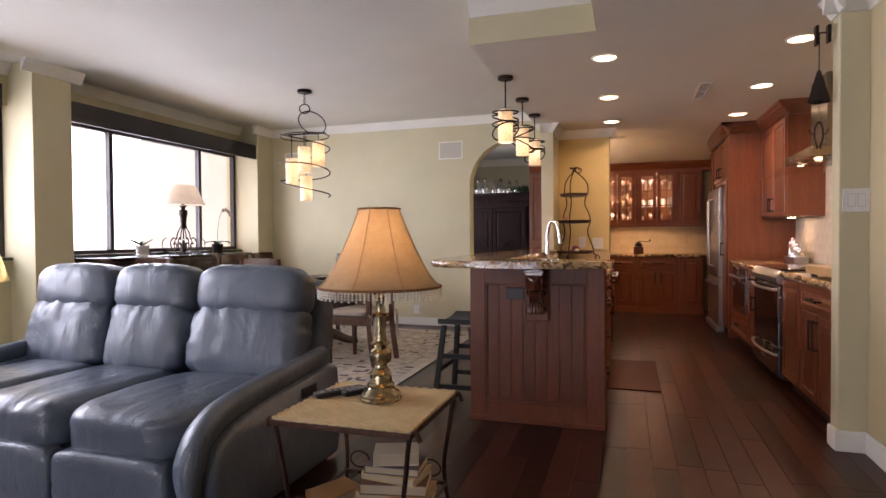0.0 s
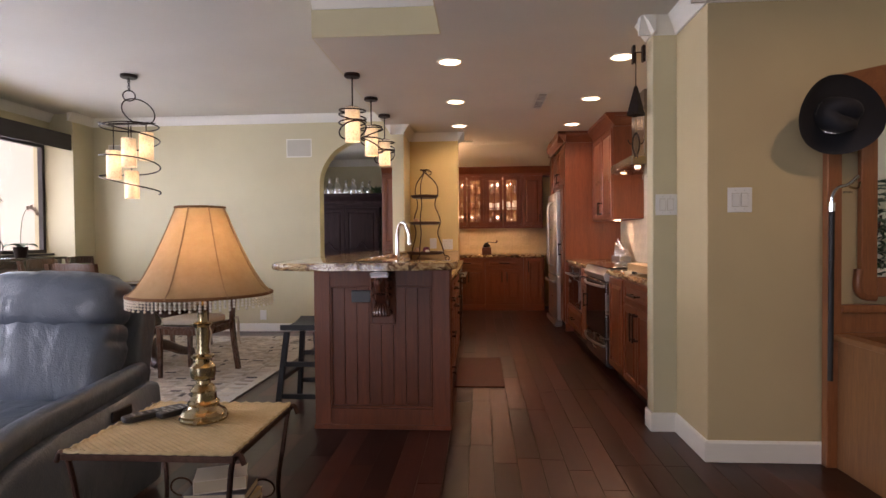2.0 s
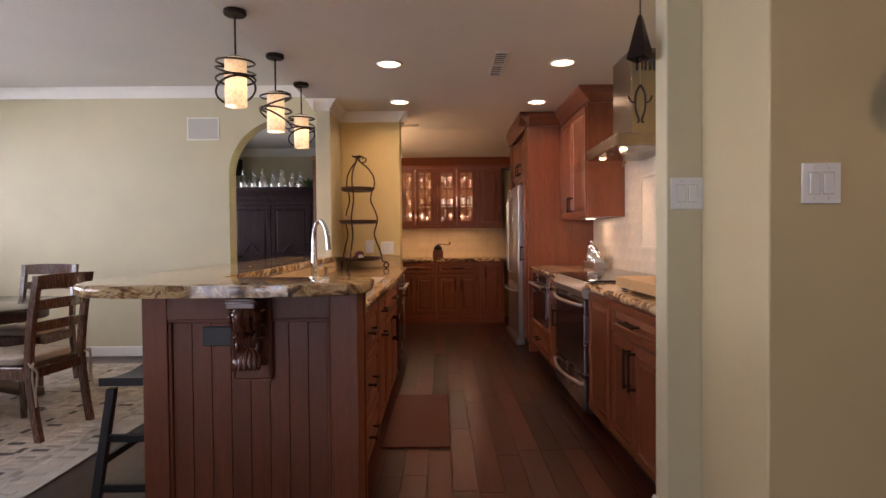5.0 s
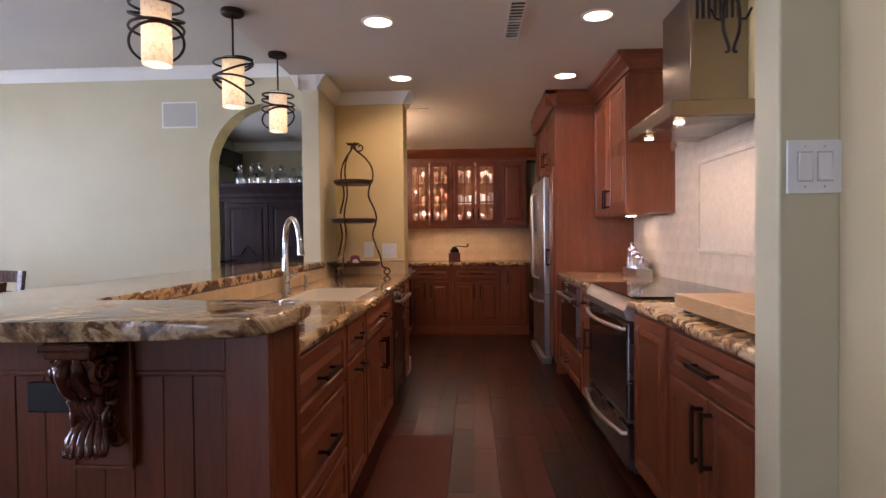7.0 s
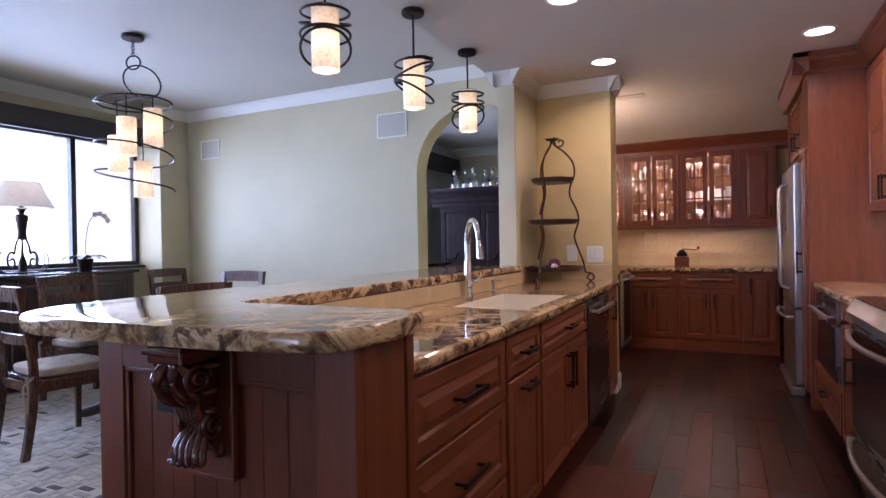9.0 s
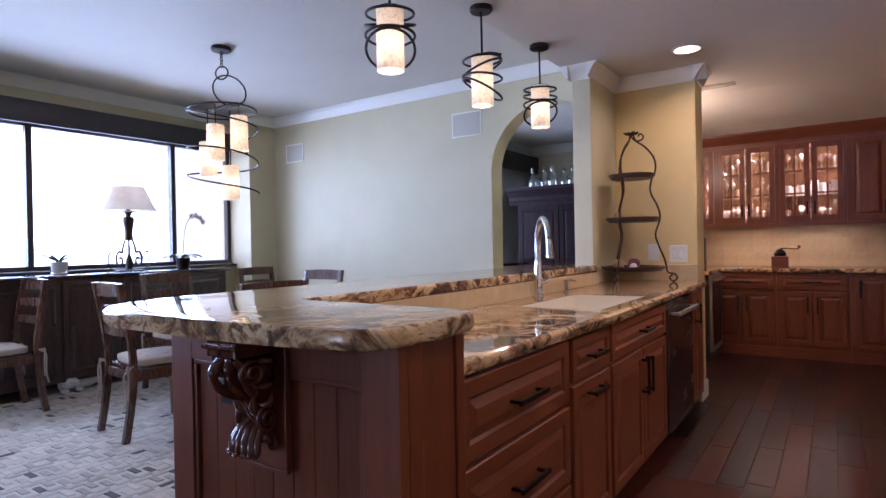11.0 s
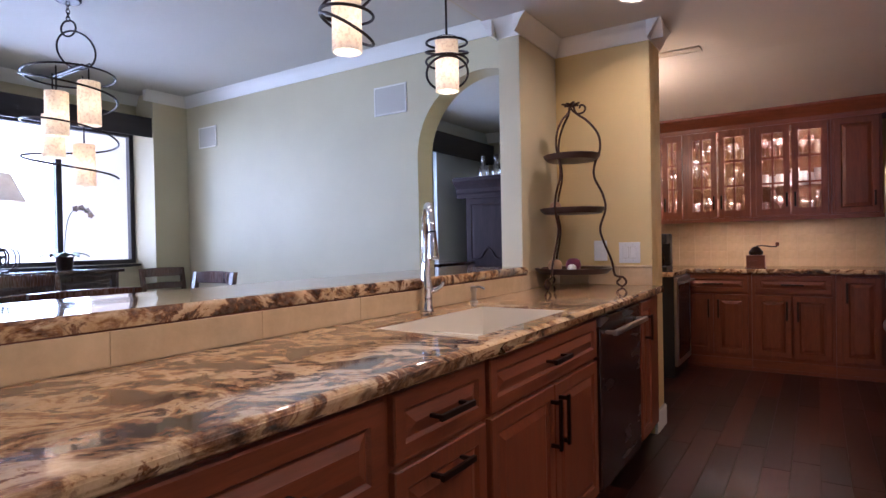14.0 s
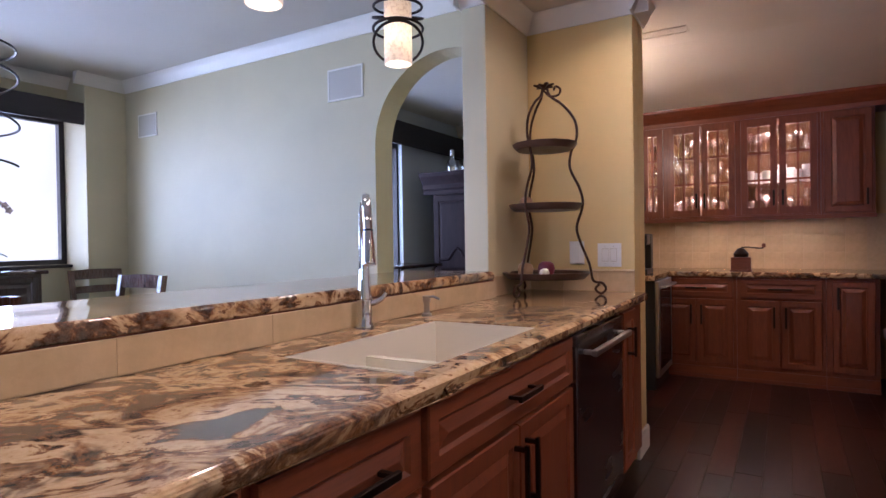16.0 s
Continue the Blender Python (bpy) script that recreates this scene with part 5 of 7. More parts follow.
def dining_chair():
    c = thing("dining_chair", (0, 0, 0.0125), "brown wooden ladder-back dining chair with a tied oatmeal cushion", "chair", "dining chairs")
    for sx in (-1, 1):
        # back legs rise into the back posts; the back stands at -y
        pts = spline([(sx * 0.215, -0.27, 0.0), (sx * 0.215, -0.235, 0.22), (sx * 0.215, -0.215, 0.45), (sx * 0.215, -0.235, 0.70), (sx * 0.215, -0.285, 1.0)], 4)
        bm = bmesh.new()
        vs = []
        for p in pts:
            vs.append([bm.verts.new((p.x + dx, p.y + dy, p.z)) for dx, dy in ((-0.018, -0.02), (0.018, -0.02), (0.018, 0.02), (-0.018, 0.02))])
        for a, b in zip(vs, vs[1:]):
            for k in range(4):
                bm.faces.new((a[k], a[(k + 1) % 4], b[(k + 1) % 4], b[k]))
        bm.faces.new(vs[0][::-1])
        bm.faces.new(vs[-1])
        part("back_post", bm, CHAIRWOOD, c)
        bm = box(-0.021, -0.021, 0, 0.021, 0.021, 0.43, 0.004)
        for v in bm.verts:
            k = 0.7 + 0.3 * v.co.z / 0.43
            v.co.x, v.co.y = v.co.x * k + sx * 0.215, v.co.y * k + 0.215
        part("front_leg", bm, CHAIRWOOD, c)
        part("side_rail", box(sx * 0.226, -0.21, 0.375, sx * 0.206, 0.21, 0.43), CHAIRWOOD, c)
    part("front_rail", box(-0.206, 0.21, 0.375, 0.206, 0.23, 0.43), CHAIRWOOD, c)
    part("back_rail", box(-0.197, -0.222, 0.375, 0.197, -0.202, 0.43), CHAIRWOOD, c)
    part("seat", box(-0.235, -0.19, 0.4305, 0.235, 0.245, 0.452, 0.006), CHAIRWOOD, c)
    for z, h, y in ((0.66, 0.055, -0.232), (0.79, 0.06, -0.252), (0.915, 0.085, -0.275)):
        bm = bmesh.new()
        f, b = [], []
        for i in range(9):
            x = -0.197 + 0.394 * i / 8
            q = 0.022 * (1 - (2 * i / 8 - 1) ** 2)
            f.append([bm.verts.new((x, y - q + 0.009, zz + (0.006 * (1 - (2 * i / 8 - 1) ** 2) if zz > z else 0))) for zz in (z, z + h)])
            b.append([bm.verts.new((x, y - q - 0.009, zz + (0.006 * (1 - (2 * i / 8 - 1) ** 2) if zz > z else 0))) for zz in (z, z + h)])
        for i in range(8):
            for q1, q2 in ((f[i][0], f[i][1]),):
                bm.faces.new((f[i][0], f[i + 1][0], f[i + 1][1], f[i][1]))
                bm.faces.new((b[i][0], b[i][1], b[i + 1][1], b[i + 1][0]))
                bm.faces.new((f[i][1], f[i + 1][1], b[i + 1][1], b[i][1]))
                bm.faces.new((f[i][0], b[i][0], b[i + 1][0], f[i + 1][0]))
        part("back_slat", bm, CHAIRWOOD, c)
    cu = part("cushion", pillow(-0.225, -0.185, 0.45, 0.225, 0.235, 0.515, 5, dent=0.03), CUSHION, c, "tufted oatmeal cotton cushion", smooth=180)
    for i in range(3):
        for j in range(3):
            bm = bmesh.new()
            bmesh.ops.create_icosphere(bm, subdivisions=1, radius=0.009, matrix=Matrix.Translation((-0.12 + 0.12 * i, -0.09 + 0.12 * j, 0.514)))
            part("tuft_button", bm, CUSHION, cu)
    for sx in (-1, 1):
        bm = tube(spline([(sx * 0.215, -0.20, 0.49), (sx * 0.243, -0.25, 0.46), (sx * 0.225, -0.275, 0.42), (sx * 0.235, -0.27, 0.30), (sx * 0.245, -0.28, 0.22)], 4), 0.006, 6)
        tube(spline([(sx * 0.20, -0.21, 0.44), (sx * 0.235, -0.26, 0.48), (sx * 0.24, -0.255, 0.40), (sx * 0.228, -0.26, 0.27)], 4), 0.006, 6, False, bm)
        part("cushion_tie", bm, CUSHION, cu)
    return c


ch = dining_chair()
ch.matrix_world = pose(-2.635, 6.74, 0.0125, 0, 0, -7)
copy_thing(ch, pose(-1.87, 6.95, 0.0125, 0, 0, 84))
copy_thing(ch, pose(-2.62, 8.04, 0.0125, 0, 0, 182))
copy_thing(ch, pose(-3.52, 7.50, 0.0125, 0, 0, -92))
far = copy_thing(ch, pose(-4.15, 8.98, 0.0, 0, 0, -90))
copy_thing(ch, pose(-3.98, 6.25, 0.0125, 0, 0, 178))

# console under the window with lamp and plants
co = thing("console_cabinet", (-4.49, 7.375, 0), "long dark wood console cabinet under the window", "console table")
part("top", box(-0.255, -1.12, 0.99, 0.26, 1.12, 1.02, 0.006), DARKTOP, co)
part("body", box(-0.25, -1.08, 0.10, 0.22, 1.08, 0.99), DARKWOOD, co)
for k in range(4):
    y0 = -1.06 + 0.53 * k
    d = part("door", turned(door_mesh(0.005, 0.13, 0.52, 0.97), pose(0.22, y0, 0, 0, 0, 90)), DARKWOOD, co)
    part("knob", turned(lathe([(0, 0), (0.006, 0), (0.014, 0.012), (0.010, 0.02), (0, 0.022)], 12), pose(0.241, y0 + (0.46 if k % 2 == 0 else 0.07), 0.6, 0, 90, 0)), BRONZE, d)
for sy in (-1.03, 1.03):
    for sx in (-0.21, 0.18):
        part("foot", box(sx - 0.03, sy - 0.03, 0.0, sx + 0.03, sy + 0.03, 0.10, 0.005), DARKWOOD, co)

wl = thing("iron_lamp", (-4.52, 7.55, 1.0205), "scrolled wrought iron table lamp with a beige shade", "table lamp")
bm = bmesh.new()
for k in range(4):
    a = radians(90 * k + 20)
    ca, sa = math.cos(a), math.sin(a)
    pts = [(p[0], p[1]) for p in [(q.x, q.y) for q in spline([(r, z, 0) for r, z in [(0.02, 0.42), (0.03, 0.34), (0.07, 0.25), (0.085, 0.18), (0.12, 0.20), (0.155, 0.14), (0.14, 0.07), (0.10, 0.06), (0.08, 0.10), (0.10, 0.14), (0.125, 0.12)]], 5)]]
    tube([(r * ca, r * sa, z) for r, z in pts], 0.008, 8, False, bm)
    pts = [(q.x, q.y) for q in spline([(r, z, 0) for r, z in [(0.06, 0.012), (0.16, 0.010), (0.235, 0.05), (0.255, 0.12), (0.235, 0.18), (0.20, 0.20)]], 5)]
    tube([(r * ca, r * sa, z) for r, z in pts], 0.006, 8, False, bm)
part("scroll_base", bm, BRONZE, wl, smooth=60)
part("foot_ring", tube(ring(0, 0, 0.010, 0.11, n=28), 0.009, 8, True), BRONZE, wl)
part("stem", lathe([(0, 0.02), (0.03, 0.02), (0.035, 0.10), (0.012, 0.17), (0.008, 0.30), (0.04, 0.32), (0.034, 0.37), (0.044, 0.46), (0.052, 0.48), (0.05, 0.53), (0.022, 0.54), (0.03, 0.57), (0.055, 0.585), (0.016, 0.60), (0.014, 0.64), (0, 0.64)], 20), BRONZE, wl, smooth=40)
part("shade", lathe([(0.255, 0.595), (0.24, 0.62), (0.145, 0.83)], 40), SHADEG, wl, "beige cloth shade", smooth=60)
lamp("iron_lamp_bulb", "POINT", (-4.52, 7.55, 1.70), 2.5, (1, 0.78, 0.48), 0.04)


def leaf_blade(bm, base, direction, length, width, droop):
    d = Vector((direction[0], direction[1], 0)).normalized()
    s = Vector((-d.y, d.x, 0))
    prev = None
    for i in range(7):
        f = i / 6
        p = Vector(base) + d * (length * f) + Vector((0, 0, length * (0.75 * f - droop * f * f)))
        w = width * math.sin(math.pi * (0.08 + 0.9 * f)) ** 0.8
        cur = [bm.verts.new(p - s * w + Vector((0, 0, 0.01))), bm.verts.new(p), bm.verts.new(p + s * w + Vector((0, 0, 0.01)))]
        if prev:
            bm.faces.new((prev[0], prev[1], cur[1], cur[0]))
            bm.faces.new((prev[1], prev[2], cur[2], cur[1]))
        prev = cur


orc = thing("orchid", (-4.46, 8.08, 1.0205), "potted orchid with broad leaves and faded pink blooms", "plant")
part("pot", lathe([(0, 0), (0.055, 0), (0.06, 0.01), (0.072, 0.11), (0.076, 0.12), (0.068, 0.12), (0.06, 0.10), (0, 0.10)], 28), BRONZE, orc, "dark glazed pot", smooth=40)
for k in range(6):
    bm = bmesh.new()
    a = k * 1.05 + 0.3
    leaf_blade(bm, (0, 0, 0.11), (math.cos(a), math.sin(a)), 0.17 + 0.03 * (k % 3), 0.050, 0.75)
    part("leaf", bm, LEAF, orc, smooth=60)
stem = spline([(0, 0, 0.11), (0.0, 0.01, 0.30), (0.01, 0.04, 0.48), (0.02, 0.11, 0.56), (0.02, 0.20, 0.53)], 6)
part("flower_stem", tube(stem, 0.004, 6), LEAF, orc)
for k, (dy, dz) in enumerate(((0.09, 0.555), (0.14, 0.565), (0.19, 0.54), (0.22, 0.50))):
    bm = bmesh.new()
    for q in range(5):
        a = q * 2 * math.pi / 5
        c0 = Vector((0.02, dy, dz))
        u = Vector((0.25, math.cos(a), math.sin(a))).normalized()
        w = Vector((0, -math.sin(a), math.cos(a)))
        vs = [bm.verts.new(c0), bm.verts.new(c0 + u * 0.02 + w * 0.013), bm.verts.new(c0 + u * 0.036), bm.verts.new(c0 + u * 0.02 - w * 0.013)]
        bm.faces.new(vs)
    part("bloom", bm, PETAL, orc)
pp = thing("potted_plant", (-4.52, 6.93, 1.0205), "small leafy plant in a white ceramic pot", "plant")
part("pot", lathe([(0, 0), (0.06, 0), (0.066, 0.012), (0.055, 0.02), (0.072, 0.10), (0.076, 0.115), (0.066, 0.115), (0, 0.10)], 28), CLAY, pp, "white ceramic pot", smooth=40)
rp = random.Random(3)
for k in range(16):
    bm = bmesh.new()
    a = rp.random() * 6.28
    leaf_blade(bm, (0, 0, 0.10), (math.cos(a), math.sin(a)), 0.07 + 0.08 * rp.random(), 0.012, 0.2)
    part("leaf", bm, LEAF, pp)

bm = bmesh.new()
for (px, py, pz), (rx, ry, rz) in (((-4.37, 7.02, 0.062), (0.085, 0.16, 0.062)), ((-4.32, 6.91, 0.088), (0.07, 0.075, 0.066)), ((-4.262, 6.90, 0.068), (0.034, 0.038, 0.030)), ((-4.33, 6.838, 0.085), (0.030, 0.016, 0.055)), ((-4.33, 6.982, 0.085), (0.030, 0.016, 0.055)), ((-4.27, 6.85, 0.022), (0.055, 0.026, 0.022)), ((-4.27, 6.97, 0.022), (0.055, 0.026, 0.022))):
    before = len(bm.verts)
    bmesh.ops.create_icosphere(bm, subdivisions=3, radius=1)
    bm.verts.ensure_lookup_table()
    for v in bm.verts[before:]:
        n0 = 1 + 0.10 * noise.noise(v.co * 4.0)
        v.co = Vector((px + rx * v.co.x * n0, py + ry * v.co.y * n0, max(0.0, pz + rz * v.co.z * n0)))
solid("dog_figurine", bm, CLAY, "small cream plush dog lying on the floor", "figurine", smooth=180)

# saddle stool at the bar
st = thing("bar_stool", (-0.555, 5.97, 0), "black wooden saddle-seat bar stool", "stool")
bm = bmesh.new()
nx, ny = 8, 14
g = [[[bm.verts.new((-0.13 + 0.26 * i / nx, -0.225 + 0.45 * j / ny, z + 0.028 * (2 * j / ny - 1) ** 2)) for j in range(ny + 1)] for i in range(nx + 1)] for z in (0.565, 0.60)]
for i in range(nx):
    for j in range(ny):
        bm.faces.new((g[1][i][j], g[1][i + 1][j], g[1][i + 1][j + 1], g[1][i][j + 1]))
        bm.faces.new((g[0][i][j], g[0][i][j + 1], g[0][i + 1][j + 1], g[0][i + 1][j]))
for i in range(nx):
    for j in (0, ny):
        bm.faces.new((g[0][i][j], g[0][i + 1][j], g[1][i + 1][j], g[1][i][j]))
for j in range(ny):
    for i in (0, nx):
        bm.faces.new((g[0][i][j], g[1][i][j], g[1][i][j + 1], g[0][i][j + 1]))
part("seat", bm, BLACKWOOD, st, smooth=40)
for sx in (-1, 1):
    for sy in (-1, 1):
        bm = bmesh.new()
        lo = [bm.verts.new((sx * 0.155 + dx, sy * 0.245 + dy, 0)) for dx, dy in ((-0.017, -0.017), (0.017, -0.017), (0.017, 0.017), (-0.017, 0.017))]
        hi = [bm.verts.new((sx * 0.10 + dx, sy * 0.175 + dy, 0.572)) for dx, dy in ((-0.017, -0.017), (0.017, -0.017), (0.017, 0.017), (-0.017, 0.017))]
        for k in range(4):
            bm.faces.new((lo[k], lo[(k + 1) % 4], hi[(k + 1) % 4], hi[k]))
        bm.faces.new(lo[::-1])
        bm.faces.new(hi)
        part("leg", bm, BLACKWOOD, st)
for sy in (-1, 1):
    for z in (0.15, 0.36):
        w = 0.155 - 0.055 * z / 0.57
        y = sy * (0.245 - 0.07 * z / 0.57)
        part("stretcher", box(-w, y - 0.011, z - 0.016, w, y + 0.011, z + 0.016, 0.003), BLACKWOOD, st)
for sx in (-1, 1):
    z = 0.26
    w = 0.245 - 0.07 * z / 0.57
    x = sx * (0.155 - 0.055 * z / 0.57)
    part("stretcher", box(x - 0.011, -w, z - 0.016, x + 0.011, w, z + 0.016, 0.003), BLACKWOOD, st)

# armoire seen through the arch, with glass jars on top
ar = thing("armoire", (-1.53, 11.18, 0), "dark carved wooden armoire with arched door panels", "armoire")
part("body", box(-0.56, 0.0, 0.08, 0.56, 0.55, 1.72), OLDWOOD, ar)
part("base", box(-0.59, -0.03, 0.0, 0.59, 0.55, 0.10, 0.01), OLDWOOD, ar)
cp = [(0, 1.70), (0.02, 1.70), (0.02, 1.74), (0.035, 1.76), (0.035, 1.80), (0.07, 1.85), (0.10, 1.88), (0.11, 1.92), (0, 1.92)]
part("cornice", extrude_profile(cp, (-0.67, 0.0), (0.67, 0.0), (0, -1)), OLDWOOD, ar)
part("cornice_end", extrude_profile(cp, (-0.56, 0.0), (-0.56, 0.55), (-1, 0)), OLDWOOD, ar)
part("top", box(-0.56, 0.0, 1.721, 0.56, 0.55, 1.919), OLDWOOD, ar)
for x0 in (-0.54, 0.005):
    d = part("door", door_mesh(x0, 0.85, x0 + 0.535, 1.68, 0.022, 0.06), OLDWOOD, ar)
    xm = x0 + 0.2675
    part("arch_moulding", tube(spline([(x0 + 0.06, -0.024, 1.02), (xm - 0.10, -0.024, 1.03), (xm - 0.05, -0.024, 1.10), (xm, -0.024, 1.14), (xm + 0.05, -0.024, 1.10), (xm + 0.10, -0.024, 1.03), (x0 + 0.475, -0.024, 1.02)], 4), 0.012, 6), OLDWOOD, d)
    part("lower_door", door_mesh(x0, 0.13, x0 + 0.535, 0.82, 0.022, 0.06), OLDWOOD, ar)
dc = thing("den_cabinet", (-0.845, 10.70, 0), "tall cherry cabinet in the den beside the armoire", "cabinet")
part("body", box(0.0, 0.0, 0.0, 0.41, 0.42, 2.18), CHERRY, dc)
part("crown_moulding", extrude_profile([(0, 2.18), (0.01, 2.18), (0.02, 2.21), (0.05, 2.25), (0.055, 2.27), (-0.3, 2.27), (-0.3, 2.18)], (0.0, 0.0), (0.41, 0.0), (0, -1)), CHERRYX, dc)
part("door", door_mesh(0.012, 1.10, 0.398, 2.16), CHERRY, dc)
part("door", door_mesh(0.012, 0.11, 0.398, 1.09), CHERRY, dc)
rj = random.Random(5)
for k in range(7):
    x = -1.98 + 0.135 * k
    r, h = 0.052 + 0.02 * rj.random(), 0.17 + 0.08 * rj.random()
    j = thing("glass_jar", (x, 11.40 + 0.06 * (k % 2), 1.9205), "clear glass decanter on top of the armoire", "jar", "jars on the armoire")
    part("jar_body", lathe([(0, 0), (r, 0), (r * 1.05, h * 0.3), (r, h * 0.6), (r * 0.45, h * 0.75), (r * 0.4, h * 0.9), (r * 0.55, h)], 20), CLEAR, j, smooth=50)
    part("stopper", lathe([(0, h), (r * 0.3, h), (r * 0.5, h + 0.03), (0, h + 0.05)], 14), CLEAR, j, smooth=50)
gp = thing("greenery", (-1.12, 11.42, 1.9205), "leafy green garland on the armoire", "plant")
for k in range(40):
    bm = bmesh.new()
    a = rj.random() * 6.28
    leaf_blade(bm, (rj.random() * 0.3 - 0.15, rj.random() * 0.1, 0.0), (math.cos(a), math.sin(a)), 0.10 + 0.1 * rj.random(), 0.018, 0.1)
    part("leaf", bm, LEAF, gp)
# scrolled side table under the den window
dt = thing("scroll_table", (-2.12, 10.55, 0), "dark table with scrolled iron legs under the den window", "side table")
part("top", box(-0.22, -0.35, 0.97, 0.30, 0.35, 1.0, 0.006), DARKTOP, dt)
for sy in (-0.28, 0.28):
    part("scroll_leg", tube(spline([(0.26, sy, 0.97), (0.20, sy, 0.88), (0.28, sy, 0.82), (0.24, sy, 0.55), (0.12, sy, 0.25), (0.24, sy, 0.01)], 6), 0.012, 8), BRONZE, dt)
    part("back_leg", tube([(-0.18, sy, 0.97), (-0.18, sy, 0.0)], 0.012, 8), BRONZE, dt)

# ---- lamps of the ceiling ----
for cx, cy in CANS:
    d = thing("recessed_light", (cx, cy, KC), "lit round recessed ceiling light with a white trim", "ceiling light", "recessed ceiling lights")
    part("trim_ring", lathe([(0.078, -0.001), (0.098, -0.001), (0.098, -0.006), (0.082, -0.010), (0.078, -0.006)], 36), WHITE, d, smooth=40)
    part("lens", lathe([(0, -0.004), (0.079, -0.004), (0.079, -0.002), (0, -0.002)], 32), BULB, d, "bright warm lens")


def coil(z0, z1, r, turns, tilt, phase, steps=26):
    n = int(turns * steps)
    pts = []
    for i in range(n + 1):
        f = i / n
        a = phase + 2 * math.pi * turns * f
        pts.append((r * math.cos(a), r * math.sin(a), z1 + (z0 - z1) * f + tilt * 1.25 * math.cos(a - phase) * math.cos((a - phase) / 2)))
    return pts


for (py, ph) in ((6.56, 2.2), (7.35, 0.55), (8.10, 2.2)):
    p = thing("pendant_light", (-0.36, py, KC), "lit alabaster cylinder pendant wound with a bronze wire", "pendant light", "pendants over the bar")
    part("canopy", lathe([(0, -0.001), (0.062, -0.001), (0.064, -0.02), (0.058, -0.028), (0, -0.028)], 32), BRONZE, p, smooth=40)
    part("rod", tube([(0, 0, -0.028), (0, 0, -0.265)], 0.006, 8), BRONZE, p)
    part("cap", lathe([(0, -0.255), (0.02, -0.258), (0.058, -0.268), (0.058, -0.272), (0, -0.272)], 24), BRONZE, p)
    part("shade", lathe([(0.0595, -0.272), (0.0605, -0.54), (0.057, -0.54), (0.056, -0.272)], 32), ALABASTER, p, "speckled alabaster shade, glowing", smooth=50)
    bm = bmesh.new()
    for zc, lean, rr in ((-0.292, 0.006, 0.104), (-0.340, 0.046, 0.107), (-0.388, -0.008, 0.107), (-0.448, -0.058, 0.106)):
        tube([(rr * math.cos(a), rr * math.sin(a), zc + lean * math.cos(a - ph)) for a in [2 * math.pi * i / 36 for i in range(36)]], 0.0062, 8, True, bm)
    part("wire", bm, BRONZE, p, smooth=60)
    part("wire_loop", tube(spline([(0, 0, -0.255), (0.05 * math.cos(ph), 0.05 * math.sin(ph), -0.25), (0.108 * math.cos(ph), 0.108 * math.sin(ph), -0.2625)], 6), 0.006, 8), BRONZE, p)
    lamp("pendant_bulb", "POINT", (-0.36, py, KC - 0.43), 4.4, (1.0, 0.86, 0.66), 0.03)

cx, cy = -2.73, 7.38
ch2 = thing("chandelier", (cx, cy, LC), "bronze looped wire chandelier with four lit alabaster shades", "chandelier")
part("canopy", lathe([(0, -0.001), (0.075, -0.001), (0.078, -0.02), (0.07, -0.03), (0, -0.03)], 32), BRONZE, ch2, smooth=40)
bm = bmesh.new()
for k in range(5):
    c0 = -0.045 - 0.024 * k
    tube([((0.011 * math.cos(a) if k % 2 else 0), (0 if k % 2 else 0.011 * math.cos(a)), c0 + 0.017 * math.sin(a)) for a in [2 * math.pi * i / 12 for i in range(12)]], 0.003, 6, True, bm)
part("chain", bm, BRONZE, ch2)
part("small_ring", tube([(0.05 * math.cos(a), 0.02 * math.cos(a), -0.20 + 0.05 * math.sin(a)) for a in [2 * math.pi * i / 24 for i in range(24)]], 0.006, 8, True), BRONZE, ch2)
part("tilted_ring", tube([(0.09 + 0.135 * math.cos(a) + 0.02 * math.sin(a), 0.05 * math.cos(a), -0.355 + 0.11 * math.sin(a) - 0.05 * math.cos(a)) for a in [2 * math.pi * i / 32 for i in range(32)]], 0.006, 8, True), BRONZE, ch2)
part("cross_bar", boxes((-0.20, -0.022, -0.475, 0.20, -0.004, -0.462), (-0.20, 0.004, -0.475, 0.20, 0.022, -0.462), bev=0.002), BRONZE, ch2)
zt, zb = -0.475, -1.03
part("spiral_wire", tube(coil(-1.15, zt - 0.02, 0.262, 2.6, 0.022, 3.4, 36), 0.0065, 8), BRONZE, ch2, smooth=60)
part("top_hoop", tube(ring(0, 0, zt - 0.025, 0.255, n=44, tilt=(0.012, 0)), 0.0065, 8, True), BRONZE, ch2, smooth=60)
for (dx, dy, st0) in ((-0.14, -0.04, -0.735), (0.05, -0.10, -0.63), (0.135, 0.05, -0.55), (-0.05, 0.10, -0.915)):
    s = part("shade", lathe([(0.0, st0), (0.064, st0), (0.066, st0 - 0.27), (0.062, st0 - 0.27), (0.060, st0 - 0.004), (0, st0 - 0.004)], 32, (dx, dy, 0)), ALABASTER, ch2, "speckled alabaster shade, glowing", smooth=50)
    part("drop_rod", tube([(dx, dy, -0.468), (dx, dy, st0)], 0.005, 8), BRONZE, s)
    lamp("chandelier_bulb", "POINT", (cx + dx, cy + dy, LC + st0 - 0.14), 4.8, (1.0, 0.86, 0.66), 0.03)
for x0 in (-0.258, 0.20):
    part("hoop_stay", box(x0, -0.004, zt, x0 + 0.058, 0.004, zt + 0.008), BRONZE, ch2)


